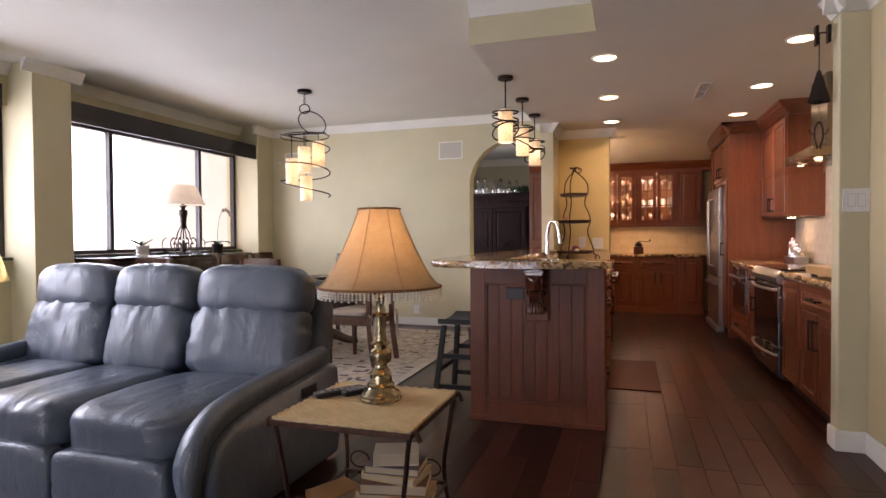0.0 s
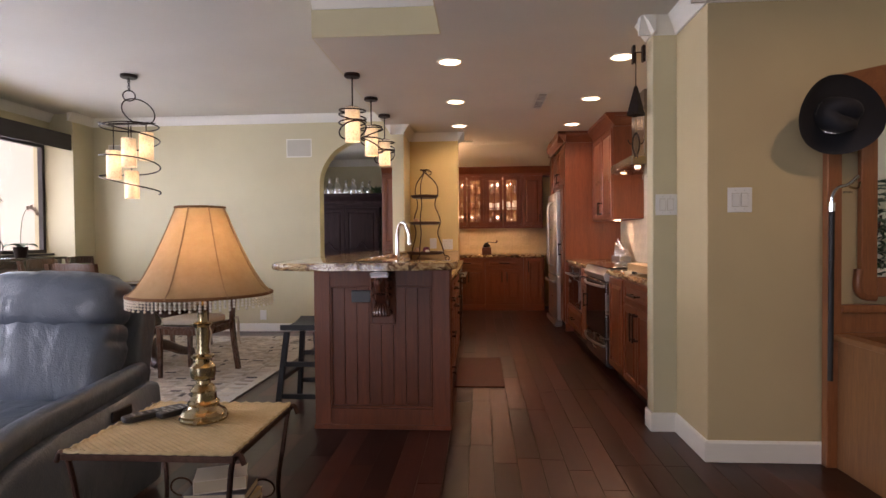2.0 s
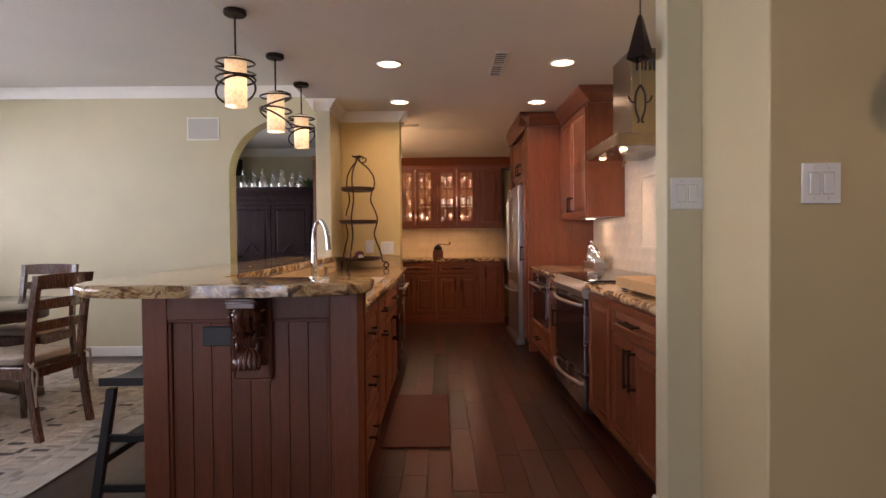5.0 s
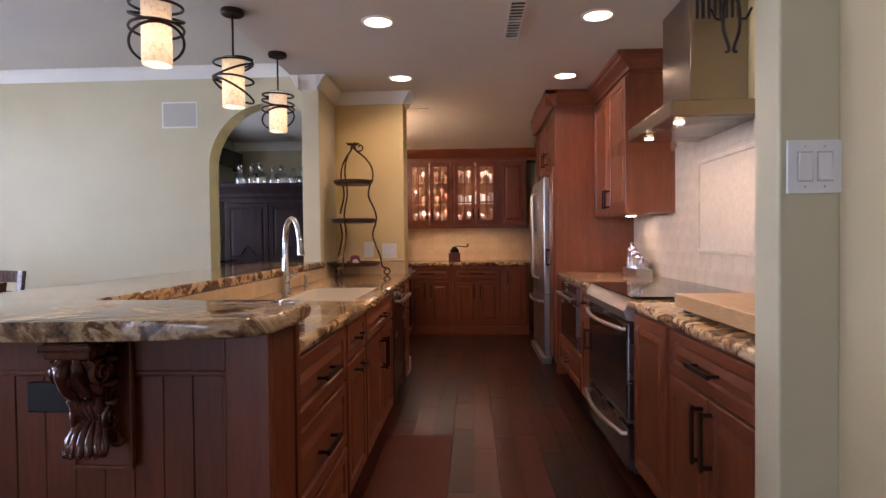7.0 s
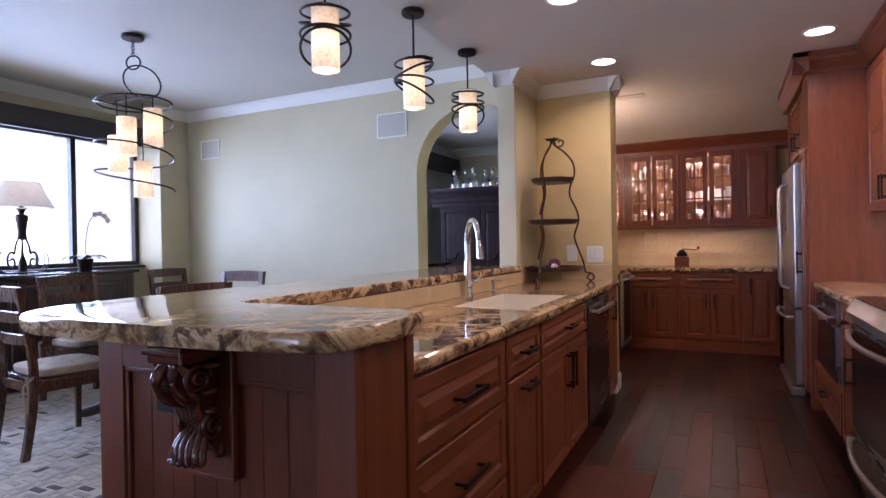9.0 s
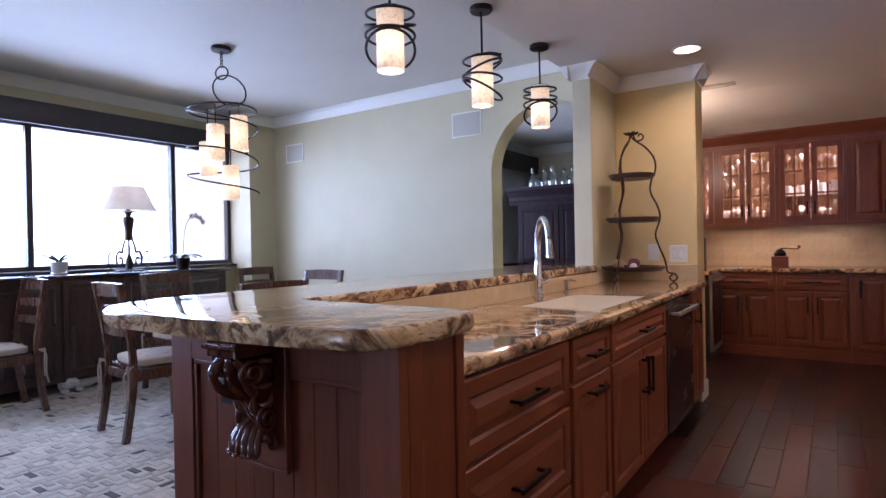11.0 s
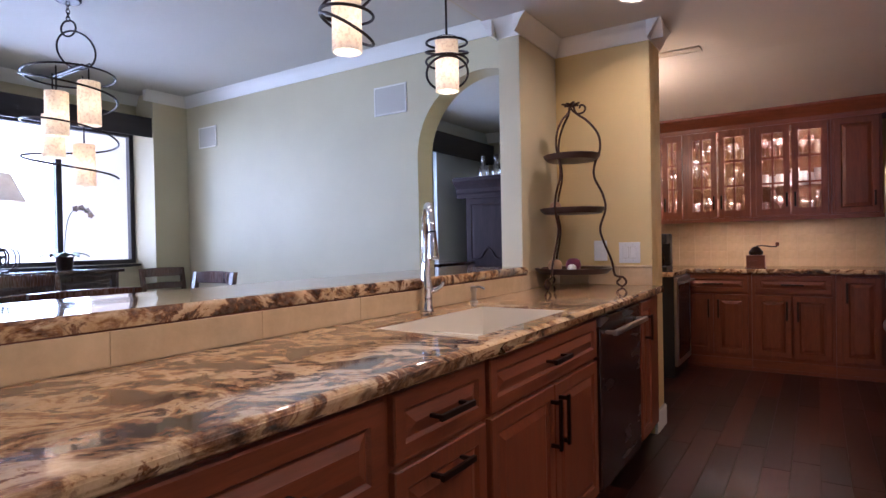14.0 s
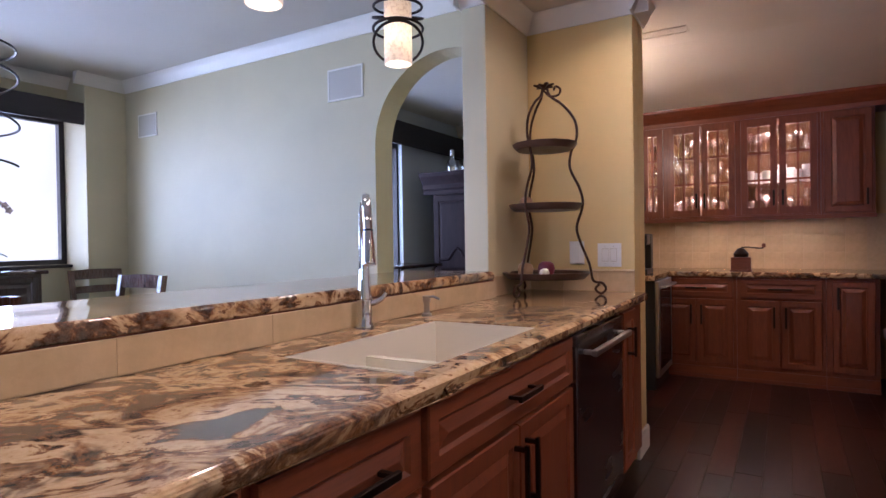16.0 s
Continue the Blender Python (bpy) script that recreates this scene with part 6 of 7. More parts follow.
def grille(name, place, w, d, turn, label, slats=9):
    g = thing(name, place, label, "vent", "", turn)
    part("frame", boxes((-w / 2, -d / 2, -0.008, w / 2, -d / 2 + 0.015, -0.001), (-w / 2, d / 2 - 0.015, -0.008, w / 2, d / 2, -0.001), (-w / 2, -d / 2 + 0.015, -0.008, -w / 2 + 0.015, d / 2 - 0.015, -0.001), (w / 2 - 0.015, -d / 2 + 0.015, -0.008, w / 2, d / 2 - 0.015, -0.001), (-w / 2 + 0.015, -0.012, -0.008, w / 2 - 0.015, 0.012, -0.001)), CEIL, g)
    part("backing", box(-w / 2 + 0.015, -d / 2 + 0.015, -0.002, w / 2 - 0.015, d / 2 - 0.015, -0.001), TOE, g)
    for i in range(slats):
        y = -d / 2 + 0.03 + (d - 0.06) * i / (slats - 1)
        part("slat", box(-w / 2 + 0.015, y - 0.006, -0.007, w / 2 - 0.015, y + 0.004, -0.003), CEIL, g)


grille("ceiling_vent", (1.235, 7.62, KC), 0.105, 0.62, 0, "cream slotted ceiling air vent", 13)
grille("ceiling_vent", (0.41, 9.93, KC), 0.30, 0.12, 0, "cream slotted ceiling air vent", 6)


GRILLEM = paint("painted_speaker_grille", (0.50, 0.47, 0.40), 0.6, 400, 0.02, 0.3)


def plate(name, m, w, h, label, kind_of, switches):
    p = new(name)
    p.empty_display_size = 0.03
    p.matrix_world = m
    tagged(p, label, kind_of, "wall plates")
    part("cover", box(-w / 2, -0.007, -h / 2, w / 2, -0.0005, h / 2, 0.003), PLASTIC, p)
    for i in range(switches):
        x = (i - (switches - 1) / 2) * 0.046
        part("rocker_gap", box(x - 0.0185, -0.0078, -0.036, x + 0.0185, -0.0071, 0.036), GRILLEM, p)
        part("rocker", turned(box(-0.016, -0.004, -0.033, 0.016, 0.004, 0.033, 0.0015), pose(x, -0.008, 0, 4 * (-1) ** i)), PLASTIC, p)
        for z in (-0.048, 0.048):
            part("screw", turned(lathe([(0, 0), (0.003, 0), (0.002, 0.0012), (0, 0.0014)], 8), pose(x, -0.007, z, 90)), STEEL, p)
    return p


plate("light_switch", pose(1.786, 5.59, 1.39), 0.13, 0.127, "white double rocker light switch", "switch", 2)
plate("light_switch", pose(2.012, 5.115, 1.385), 0.125, 0.13, "white double rocker light switch", "switch", 2)
plate("light_switch", pose(0.238, 9.25, 1.117), 0.13, 0.13, "white double rocker light switch", "switch", 2)
o = plate("power_outlet", pose(0.055, 9.25, 1.13), 0.085, 0.13, "white duplex power outlet", "outlet", 0)
part("sockets", boxes((-0.016, -0.010, 0.008, 0.016, -0.006, 0.036), (-0.016, -0.010, -0.036, 0.016, -0.006, -0.008), bev=0.001), PLASTIC, o)
o = plate("power_outlet", pose(-2.18, YD, 0.215), 0.085, 0.125, "white duplex power outlet", "outlet", 0)
part("sockets", boxes((-0.016, -0.010, 0.008, 0.016, -0.006, 0.036), (-0.016, -0.010, -0.036, 0.016, -0.006, -0.008), bev=0.001), PLASTIC, o)
for x, z, w, h in ((-1.675, 2.372, 0.33, 0.235), (-4.09, 2.35, 0.29, 0.215)):
    s = thing("speaker_grille", (x, YD, z), "painted in-wall speaker grille", "speaker", "wall speakers")
    part("frame", boxes((-w / 2, -0.010, -h / 2, w / 2, -0.0005, -h / 2 + 0.012), (-w / 2, -0.010, h / 2 - 0.012, w / 2, -0.0005, h / 2), (-w / 2, -0.010, -h / 2 + 0.012, -w / 2 + 0.012, -0.0005, h / 2 - 0.012), (w / 2 - 0.012, -0.010, -h / 2 + 0.012, w / 2, -0.0005, h / 2 - 0.012)), WHITE, s)
    part("mesh", box(-w / 2 + 0.012, -0.007, -h / 2 + 0.012, w / 2 - 0.012, -0.0005, h / 2 - 0.012), GRILLEM, s)

# ---- on the counters ----
fa = thing("faucet", (-0.158, 7.585, ZC + 0.0005), "chrome gooseneck pull-down kitchen faucet", "faucet", turn=-47)
part("body", lathe([(0, 0), (0.030, 0), (0.030, 0.008), (0.025, 0.02), (0.024, 0.085), (0.027, 0.092), (0.027, 0.10), (0.021, 0.13), (0.018, 0.20), (0, 0.20)], 24), CHROME, fa, smooth=40)
neck = spline([(0, 0, 0.19), (0.002, 0, 0.26), (0.010, 0, 0.34), (0.036, 0, 0.405), (0.084, 0, 0.433), (0.136, 0, 0.420), (0.172, 0, 0.372), (0.192, 0, 0.318)], 6)
part("neck", tube(neck, [0.018 - 0.00010 * i for i in range(len(neck))], 16), CHROME, fa, smooth=60)
part("spray_head", tube(spline([(0.190, 0, 0.326), (0.200, 0, 0.285), (0.208, 0, 0.235), (0.210, 0, 0.218)], 4), [0.0145, 0.015, 0.0155, 0.016, 0.017, 0.018, 0.019, 0.020, 0.021, 0.0215, 0.0215, 0.021, 0.018], 18), CHROME, fa, smooth=40)
part("seam_ring", tube([(0.1895, 0, 0.329), (0.1905, 0, 0.323)], 0.0155, 18), BLACKPL, fa, "thin dark seam")
part("lever", tube(spline([(0, 0.018, 0.080), (0.004, 0.040, 0.086), (0.010, 0.060, 0.100), (0.014, 0.072, 0.118)], 4), [0.011 - 0.0004 * i for i in range(13)], 12), CHROME, fa, smooth=60)
so = thing("soap_dispenser", (-0.14, 7.95, ZC + 0.0005), "small brushed metal soap dispenser", "soap dispenser")
part("body", lathe([(0, 0), (0.020, 0), (0.020, 0.006), (0.012, 0.012), (0.012, 0.05), (0.016, 0.055), (0.016, 0.075), (0, 0.08)], 18), STEEL, so, smooth=40)
part("spout", tube([(0, 0, 0.07), (0.03, 0, 0.075), (0.06, 0, 0.066)], 0.005, 8), STEEL, so)

fs = thing("fruit_stand", (-0.02, 8.955, ZC + 0.0005), "three-tier brown wrought iron stand with wooden trays", "tiered stand")
TIER = wood("tray_wood", (0.045, 0.022, 0.016), (0.09, 0.045, 0.03), 0.35, "x", 1.0)
for z, r in ((0.085, 0.224), (0.445, 0.188), (0.765, 0.164)):
    t = part("tray", lathe([(0, z), (r * 0.9, z), (r, z + 0.018), (r * 1.04, z + 0.034), (r * 0.99, z + 0.034), (r * 0.93, z + 0.016), (0, z + 0.012)], 14), TIER, fs, "scalloped dark wooden tray", smooth=25)
for k in range(3):
    a = radians(19 + 120 * k)
    ca, sa = math.cos(a), math.sin(a)
    prof = spline([(0.255, 0.055, 0), (0.235, 0.03, 0), (0.262, 0.006, 0), (0.285, 0.03, 0), (0.268, 0.06, 0), (0.225, 0.075, 0), (0.208, 0.16, 0), (0.165, 0.28, 0), (0.15, 0.36, 0), (0.18, 0.47, 0), (0.165, 0.56, 0), (0.122, 0.66, 0), (0.125, 0.74, 0), (0.155, 0.83, 0), (0.145, 0.92, 0), (0.09, 1.00, 0), (0.03, 1.05, 0), (0.015, 1.09, 0)], 5)
    part("scroll_leg", tube([(p.x * 1.07 * ca, p.x * 1.07 * sa, p.y) for p in prof], 0.0068, 8), IRON, fs, smooth=60)
hook = spline([(0, 0, 1.08), (0.03, 0.01, 1.05), (0.07, 0.023, 1.055), (0.08, 0.026, 1.085), (0.057, 0.019, 1.10), (0.047, 0.016, 1.08)], 5)
part("top_hook", tube(hook, 0.006, 8), IRON, fs)
bm = bmesh.new()
for k in range(7):
    a = k * 0.9
    leaf_blade(bm, (0, 0, 1.08), (math.cos(a), math.sin(a)), 0.055, 0.015, 0.3 + 0.1 * (k % 2))
part("leaf_finial", bm, IRON, fs, "iron leaf finial")


def fruit(name, x, y, z, r, c, label):
    m = paint(name + "_skin", c, 0.3, 30, 0.2)
    solid(name, lathe([(0, -0.8 * r), (0.5 * r, -0.9 * r), (0.9 * r, -0.45 * r), (r, 0.05 * r), (0.85 * r, 0.6 * r), (0.45 * r, 0.88 * r), (0.08 * r, 0.78 * r), (0, 0.7 * r)], 18, (x, y, z + 0.9 * r)), m, label, "fruit", "fruit on the stand", smooth=60)


zt3, zt2 = ZC + 0.098, ZC + 0.458
fruit("red_onion", 0.0, 8.90, zt3, 0.045, (0.16, 0.025, 0.05), "purple red onion on the tray")
fruit("potato", -0.10, 8.86, zt3, 0.042, (0.42, 0.26, 0.13), "brown potato on the tray")
fruit("garlic", 0.02, 8.82, zt3, 0.026, (0.70, 0.66, 0.58), "white garlic bulb on the tray")
fruit("peach", -0.12, 8.93, zt2, 0.036, (0.62, 0.36, 0.22), "pale peach on the tray")
for k in range(7):
    fruit("walnut", -0.03 + 0.022 * k, 8.90 + 0.025 * (k % 3), zt2, 0.016, (0.50, 0.34, 0.18), "light brown nut on the tray")

gr = thing("coffee_grinder", (0.75, 11.56, ZC + 0.0005), "small wooden hand-crank coffee grinder", "coffee grinder")
GW = wood("grinder_wood", (0.12, 0.035, 0.015), (0.20, 0.06, 0.03), 0.35, "x")
part("box_body", box(-0.075, -0.06, 0.0, 0.075, 0.06, 0.12, 0.004), GW, gr)
part("base_board", box(-0.082, -0.067, 0.0, 0.082, 0.067, 0.012, 0.003), GW, gr)
part("drawer", box(-0.05, -0.066, 0.02, 0.05, -0.0605, 0.07, 0.002), GW, gr)
part("hopper", lathe([(0, 0.12), (0.055, 0.122), (0.06, 0.15), (0.03, 0.19), (0.01, 0.20), (0, 0.20)], 20), BRONZE, gr, smooth=40)
part("crank", tube(spline([(0, 0, 0.20), (0.05, 0, 0.205), (0.14, 0, 0.195), (0.17, 0, 0.20)], 5), 0.006, 8), BRONZE, gr)
part("knob", lathe([(0, 0.20), (0.013, 0.202), (0.016, 0.22), (0.012, 0.235), (0, 0.237)], 14, (0.17, 0, 0)), GW, gr)

cm = thing("coffee_maker", (0.0, 11.02, ZC + 0.0005), "black plastic coffee maker on the end counter", "coffee maker")
part("base", box(-0.11, -0.12, 0.0, 0.11, 0.14, 0.04, 0.008), BLACKPL, cm)
part("tower", box(-0.11, 0.04, 0.0405, 0.11, 0.14, 0.33, 0.01), BLACKPL, cm)
part("brew_head", box(-0.11, -0.12, 0.24, 0.11, 0.0395, 0.33, 0.015), BLACKPL, cm)
part("carafe", lathe([(0, 0.042), (0.07, 0.042), (0.082, 0.09), (0.075, 0.15), (0.05, 0.20)], 24, (0, -0.04, 0)), BLACKGLASS, cm, "dark glass carafe", smooth=40)
rk = thing("canister_rack", (2.285, 8.72, ZC + 0.0005), "low brushed steel rack holding glass canisters", "rack")
part("rack_tray", boxes((-0.062, -0.10, 0.002, 0.062, 0.30, 0.006), (-0.062, -0.10, 0.006, -0.058, 0.30, 0.055), (0.058, -0.10, 0.006, 0.062, 0.30, 0.055), (-0.058, -0.10, 0.006, 0.058, -0.096, 0.055), (-0.058, 0.296, 0.006, 0.058, 0.30, 0.055)), STEEL, rk)
for k, (y, r, h) in enumerate(((8.675, 0.046, 0.125), (8.775, 0.046, 0.16), (8.875, 0.046, 0.195), (8.97, 0.044, 0.225))):
    c = thing("canister", (2.285, y, ZC + 0.007), "clear glass canister with a domed shiny steel lid", "canister", "canisters by the range")
    part("jar", lathe([(0, 0), (r, 0), (r, h * 0.72), (r * 0.86, h * 0.80)], 24), CLEAR, c, smooth=40)
    part("contents", lathe([(0, 0.003), (r * 0.93, 0.003), (r * 0.93, h * 0.5), (0, h * 0.52)], 20), CLAY, c, "pale dry contents", smooth=40)
    part("lid", lathe([(r * 0.90, h * 0.80), (r * 0.95, h * 0.83), (r * 0.90, h * 0.90), (r * 0.5, h * 0.99), (r * 0.2, h), (r * 0.3, h + 0.014), (r * 0.22, h + 0.026), (0, h + 0.03)], 20), CHROME, c, smooth=40)
cb = thing("cutting_board", (2.06, 6.20, ZC), "thick maple butcher block cutting board on small feet", "cutting board")
part("block", box(-0.26, -0.36, 0.018, 0.28, 0.38, 0.075, 0.004), BLOCK, cb)
for sx in (-0.22, 0.24):
    for sy in (-0.31, 0.33):
        part("foot", lathe([(0, 0), (0.02, 0), (0.022, 0.018), (0, 0.018)], 14, (sx, sy, 0)), BLACKPL, cb)

# carved corbel under the bar
co2 = thing("corbel", (0.045, 5.555, 0.012), "carved glossy cherry acanthus corbel under the bar", "corbel")
GLOSSY = wood("glossy_carved_wood", (0.075, 0.020, 0.010), (0.135, 0.037, 0.018), 0.14, "z", 1.0, coat=0.6)
co2.scale, co2.location.z = (1.1, 1.0, 0.92), 0.089
part("back_plate", boxes((-0.062, -0.010, 0.632, 0.062, -0.0005, 0.988), bev=0.003), PANEL, co2)
part("plate_moulding", boxes((-0.070, -0.016, 0.622, 0.070, -0.0005, 0.634), (-0.070, -0.016, 0.6345, -0.0625, -0.0005, 0.988), (0.0625, -0.016, 0.6345, 0.070, -0.0005, 0.988), bev=0.003), PANEL, co2)
part("cap_block", boxes((-0.050, -0.140, 0.948, 0.050, -0.0105, 0.990), (-0.058, -0.148, 0.968, 0.058, -0.0105, 0.982), bev=0.004), GLOSSY, co2)
core = [(-0.011, 0.947), (-0.135, 0.947), (-0.142, 0.90), (-0.120, 0.862), (-0.078, 0.832), (-0.052, 0.79), (-0.044, 0.74), (-0.011, 0.69)]
part("core", turned(prism(core, -0.028, 0.028, 0.006, 2), Matrix(((0, 0, 1, 0), (1, 0, 0, 0), (0, 1, 0, 0), (0, 0, 0, 1)))), GLOSSY, co2)
for k in range(5):
    x = -0.036 + 0.018 * k
    q = 1 - abs(k - 2) * 0.16
    sp = spline([(x * 0.9, -0.128, 0.946), (x, -0.150 * q - 0.006, 0.918), (x, -0.146 * q - 0.004, 0.880), (x * 0.95, -0.112 * q - 0.004, 0.850), (x * 0.8, -0.076, 0.822), (x * 0.6, -0.058, 0.785), (x * 0.5, -0.054, 0.755)], 5)
    part("acanthus_rib", tube(sp, [0.012 - 0.0001 * i - 0.003 * math.cos(i * 0.7) for i in range(len(sp))], 10), GLOSSY, co2, smooth=60)
for sx in (-1, 1):
    part("volute", tube([(sx * (0.040 + 0.0003 * i), -0.088 + (0.040 - 0.0011 * i) * math.cos(i * 0.42), 0.905 + (0.036 - 0.0010 * i) * math.sin(i * 0.42)) for i in range(34)], [0.0085 - 0.0001 * i for i in range(34)], 8), GLOSSY, co2, smooth=60)
    part("lower_volute", tube([(sx * 0.036, -0.040 + (0.030 - 0.0009 * i) * math.cos(2.0 + i * 0.42), 0.775 + (0.036 - 0.0011 * i) * math.sin(2.0 + i * 0.42)) for i in range(30)], 0.0068, 8), GLOSSY, co2, smooth=60)
    for k, (y, z, a) in enumerate(((-0.020, 0.925, 0.3), (-0.026, 0.880, -0.4), (-0.030, 0.840, -0.9), (-0.024, 0.730, -1.3))):
        part("side_leaf", tube(spline([(sx * 0.040, y, z), (sx * 0.050, y - 0.022 * math.cos(a), z + 0.022 * math.sin(a)), (sx * 0.046, y - 0.042 * math.cos(a), z + 0.030 * math.sin(a)), (sx * 0.036, y - 0.054 * math.cos(a), z + 0.026 * math.sin(a))], 4), [0.004 + 0.0065 * math.sin(math.pi * i / 12) for i in range(13)], 8), GLOSSY, co2, smooth=60)
for k in range(7):
    a = -1.2 + 0.4 * k
    x, y = 0.036 * math.sin(a), -0.052 - 0.030 * math.cos(a)
    part("acanthus_leaf", tube(spline([(x * 0.5, -0.052, 0.772), (x * 0.95, y + 0.004, 0.752), (x * 1.15, y - 0.012, 0.722), (x * 1.25, y - 0.016, 0.696), (x * 1.35, y - 0.026, 0.690)], 4), [0.004 + 0.0062 * math.sin(math.pi * (i + 1) / 19) for i in range(17)], 8), GLOSSY, co2, smooth=60)
part("leaf_boss", lathe([(0, 0.694), (0.022, 0.698), (0.030, 0.715), (0.026, 0.745), (0, 0.775)], 16, (0, -0.062, 0)), GLOSSY, co2, smooth=60)

# kitchen mat
solid("floor_mat", box(0.435, 6.58, 0.0005, 0.84, 7.69, 0.010, 0.004), MATM, "thin red-brown kitchen floor mat", "mat")

# ---- glassware in the lit cabinets ----
rg = random.Random(11)
PORC = paint("white_china", (0.75, 0.73, 0.70), 0.2, 10, 0.02, 0.0)
for x0, w in ((-0.30, 0.428), (0.128, 0.598), (0.726, 0.604)):
    for lev in range(3):
        z = UZ0 + 0.0205 + (0 if lev == 0 else 0.28 * lev - 0.010)
        n = int((w - 0.1) / 0.062)
        for k in range(n):
            x = x0 + 0.06 + (w - 0.12) * (k + 0.5) / n
            y = YU + 0.13 + 0.07 * (k % 2)
            h = 0.13 + 0.09 * rg.random()
            r = 0.026 + 0.008 * rg.random()
            if lev == 1 and x0 > 0.5:
                solid("white_cup", lathe([(0, 0), (r, 0), (r * 1.15, h * 0.7), (r * 1.05, h * 0.7), (r * 0.9, 0.006), (0, 0.006)], 16, (x, y, z)), PORC, "white china cup on a cabinet shelf", "cup", "dishes in the glass cabinets", smooth=40)
            elif (k + lev) % 3 == 0:
                solid("tumbler", lathe([(0, 0), (r, 0), (r * 1.2, h * 0.8)], 16, (x, y, z)), CLEAR, "clear glass tumbler on a cabinet shelf", "glass", "dishes in the glass cabinets", smooth=40)
            else:
                solid("wine_glass", lathe([(0, 0.002), (r, 0.002), (r * 0.2, 0.01), (r * 0.15, h * 0.5), (r * 0.8, h * 0.62), (r * 1.05, h * 0.8), (r * 0.8, h * 1.08)], 16, (x, y, z)), CLEAR, "clear stemmed glass on a cabinet shelf", "glass", "dishes in the glass cabinets", smooth=40)

# ---- entry: hall tree, hat, cane, wind bell ----
ht = thing("hall_tree", (2.42, 5.10, 0), "oak hall tree with a framed mirror and a bench", "hall tree")
part("side_post", box(0.0, -0.05, 0.0, 0.07, -0.001, 1.95, 0.004), OAKRED, ht)
part("side_post", box(0.93, -0.05, 0.0, 1.0, -0.001, 1.95, 0.004), OAKRED, ht)
part("crest", prism([(0.0, 1.90), (1.0, 1.90), (1.0, 2.0), (0.75, 2.05), (0.5, 2.09), (0.25, 2.05), (0.0, 2.0)], -0.04, -0.002, 0.004, 2), OAKRED, ht).matrix_local = pose(0, -0.042, 0, 90)
bm = boxes((0.17, -0.042, 0.88, 0.25, -0.004, 1.90), (0.75, -0.042, 0.88, 0.83, -0.004, 1.90), (0.25, -0.042, 0.88, 0.75, -0.004, 0.98), (0.25, -0.042, 1.80, 0.75, -0.004, 1.90), bev=0.006)
part("mirror_frame", bm, OAKRED, ht)
for sx in (0, 1):
    x = (lambda v: v if sx == 0 else 1 - v)
    part("scroll_bracket", tube(spline([(x(0.17), -0.023, 1.02), (x(0.165), -0.023, 0.93), (x(0.19), -0.023, 0.885), (x(0.25), -0.023, 0.875)], 5), 0.022, 10), OAKRED, ht, smooth=60)
    part("scroll_bracket", tube(spline([(x(0.07), -0.023, 1.86), (x(0.13), -0.023, 1.82), (x(0.16), -0.023, 1.74), (x(0.17), -0.023, 1.66)], 5), 0.022, 10), OAKRED, ht, smooth=60)
part("mirror", box(0.25, -0.020, 0.98, 0.75, -0.012, 1.80), metal("mirror_silver", (0.88, 0.89, 0.88), 0.02, var=0.01), ht, "clear mirror")
part("back_panel", box(0.07, -0.04, 0.30, 0.93, -0.002, 0.80, 0.004), OAKRED, ht)
part("cap_rail", box(0.07, -0.055, 0.80, 0.93, -0.002, 0.84, 0.005), OAKRED, ht)
part("ledge", box(0.07, -0.055, 0.68, 0.93, -0.0405, 0.70, 0.003), OAKRED, ht)
for x0 in (0.05, 0.91):
    part("bench_side", boxes((x0, -0.46, 0.0, x0 + 0.035, -0.051, 0.66), (x0 - 0.02, -0.49, 0.66, x0 + 0.055, -0.051, 0.69), bev=0.005), OAK, ht)
part("bench_seat", box(0.086, -0.45, 0.42, 0.909, -0.056, 0.45, 0.005), OAK, ht)
part("bench_front", box(0.086, -0.44, 0.10, 0.909, -0.42, 0.4195), OAK, ht)
part("coat_hook", tube(spline([(0.035, -0.05, 1.76), (0.035, -0.12, 1.75), (0.035, -0.14, 1.79)], 4), 0.006, 8), BRASS, ht)
part("coat_hook", tube(spline([(0.12, -0.03, 1.44), (0.12, -0.09, 1.43), (0.12, -0.11, 1.46)], 4), 0.006, 8), BRASS, ht)

hat = thing("cowboy_hat", (2.40, 4.975, 1.79), "black felt cowboy hat with a beaded band on the hall tree", "hat")
bm = bmesh.new()
N = 40
prev = None
for r, d in ((0.0, 0.105), (0.035, 0.12), (0.06, 0.125), (0.085, 0.105), (0.092, 0.06), (0.097, 0.0), (0.13, -0.004), (0.175, 0.004), (0.205, 0.02), (0.21, 0.024), (0.203, 0.014), (0.13, -0.012), (0.09, -0.008)):
    if r == 0:
        cur = [bm.verts.new((0, -d + 0.03, 0))]
    else:
        cur = []
        for i in range(N):
            a = 2 * math.pi * i / N
            curl = 0.055 * max(0, (r - 0.10) / 0.11) * math.cos(a) ** 2
            crease = 0.035 * math.exp(-(math.sin(a) * 2.2) ** 2) if 0.02 < r < 0.09 else 0
            cur.append(bm.verts.new((r * math.cos(a) * 1.03, -d - curl + crease + 0.0, r * math.sin(a) * 0.9)))
    if prev:
        for i in range(N):
            j = (i + 1) % N
            if len(prev) == 1:
                bm.faces.new((prev[0], cur[i], cur[j]))
            else:
                bm.faces.new((prev[i], prev[j], cur[j], cur[i]))
    prev = cur
part("felt", turned(bm, pose(0, 0, 0, 12, 18, 8)), FELT, hat, smooth=60)
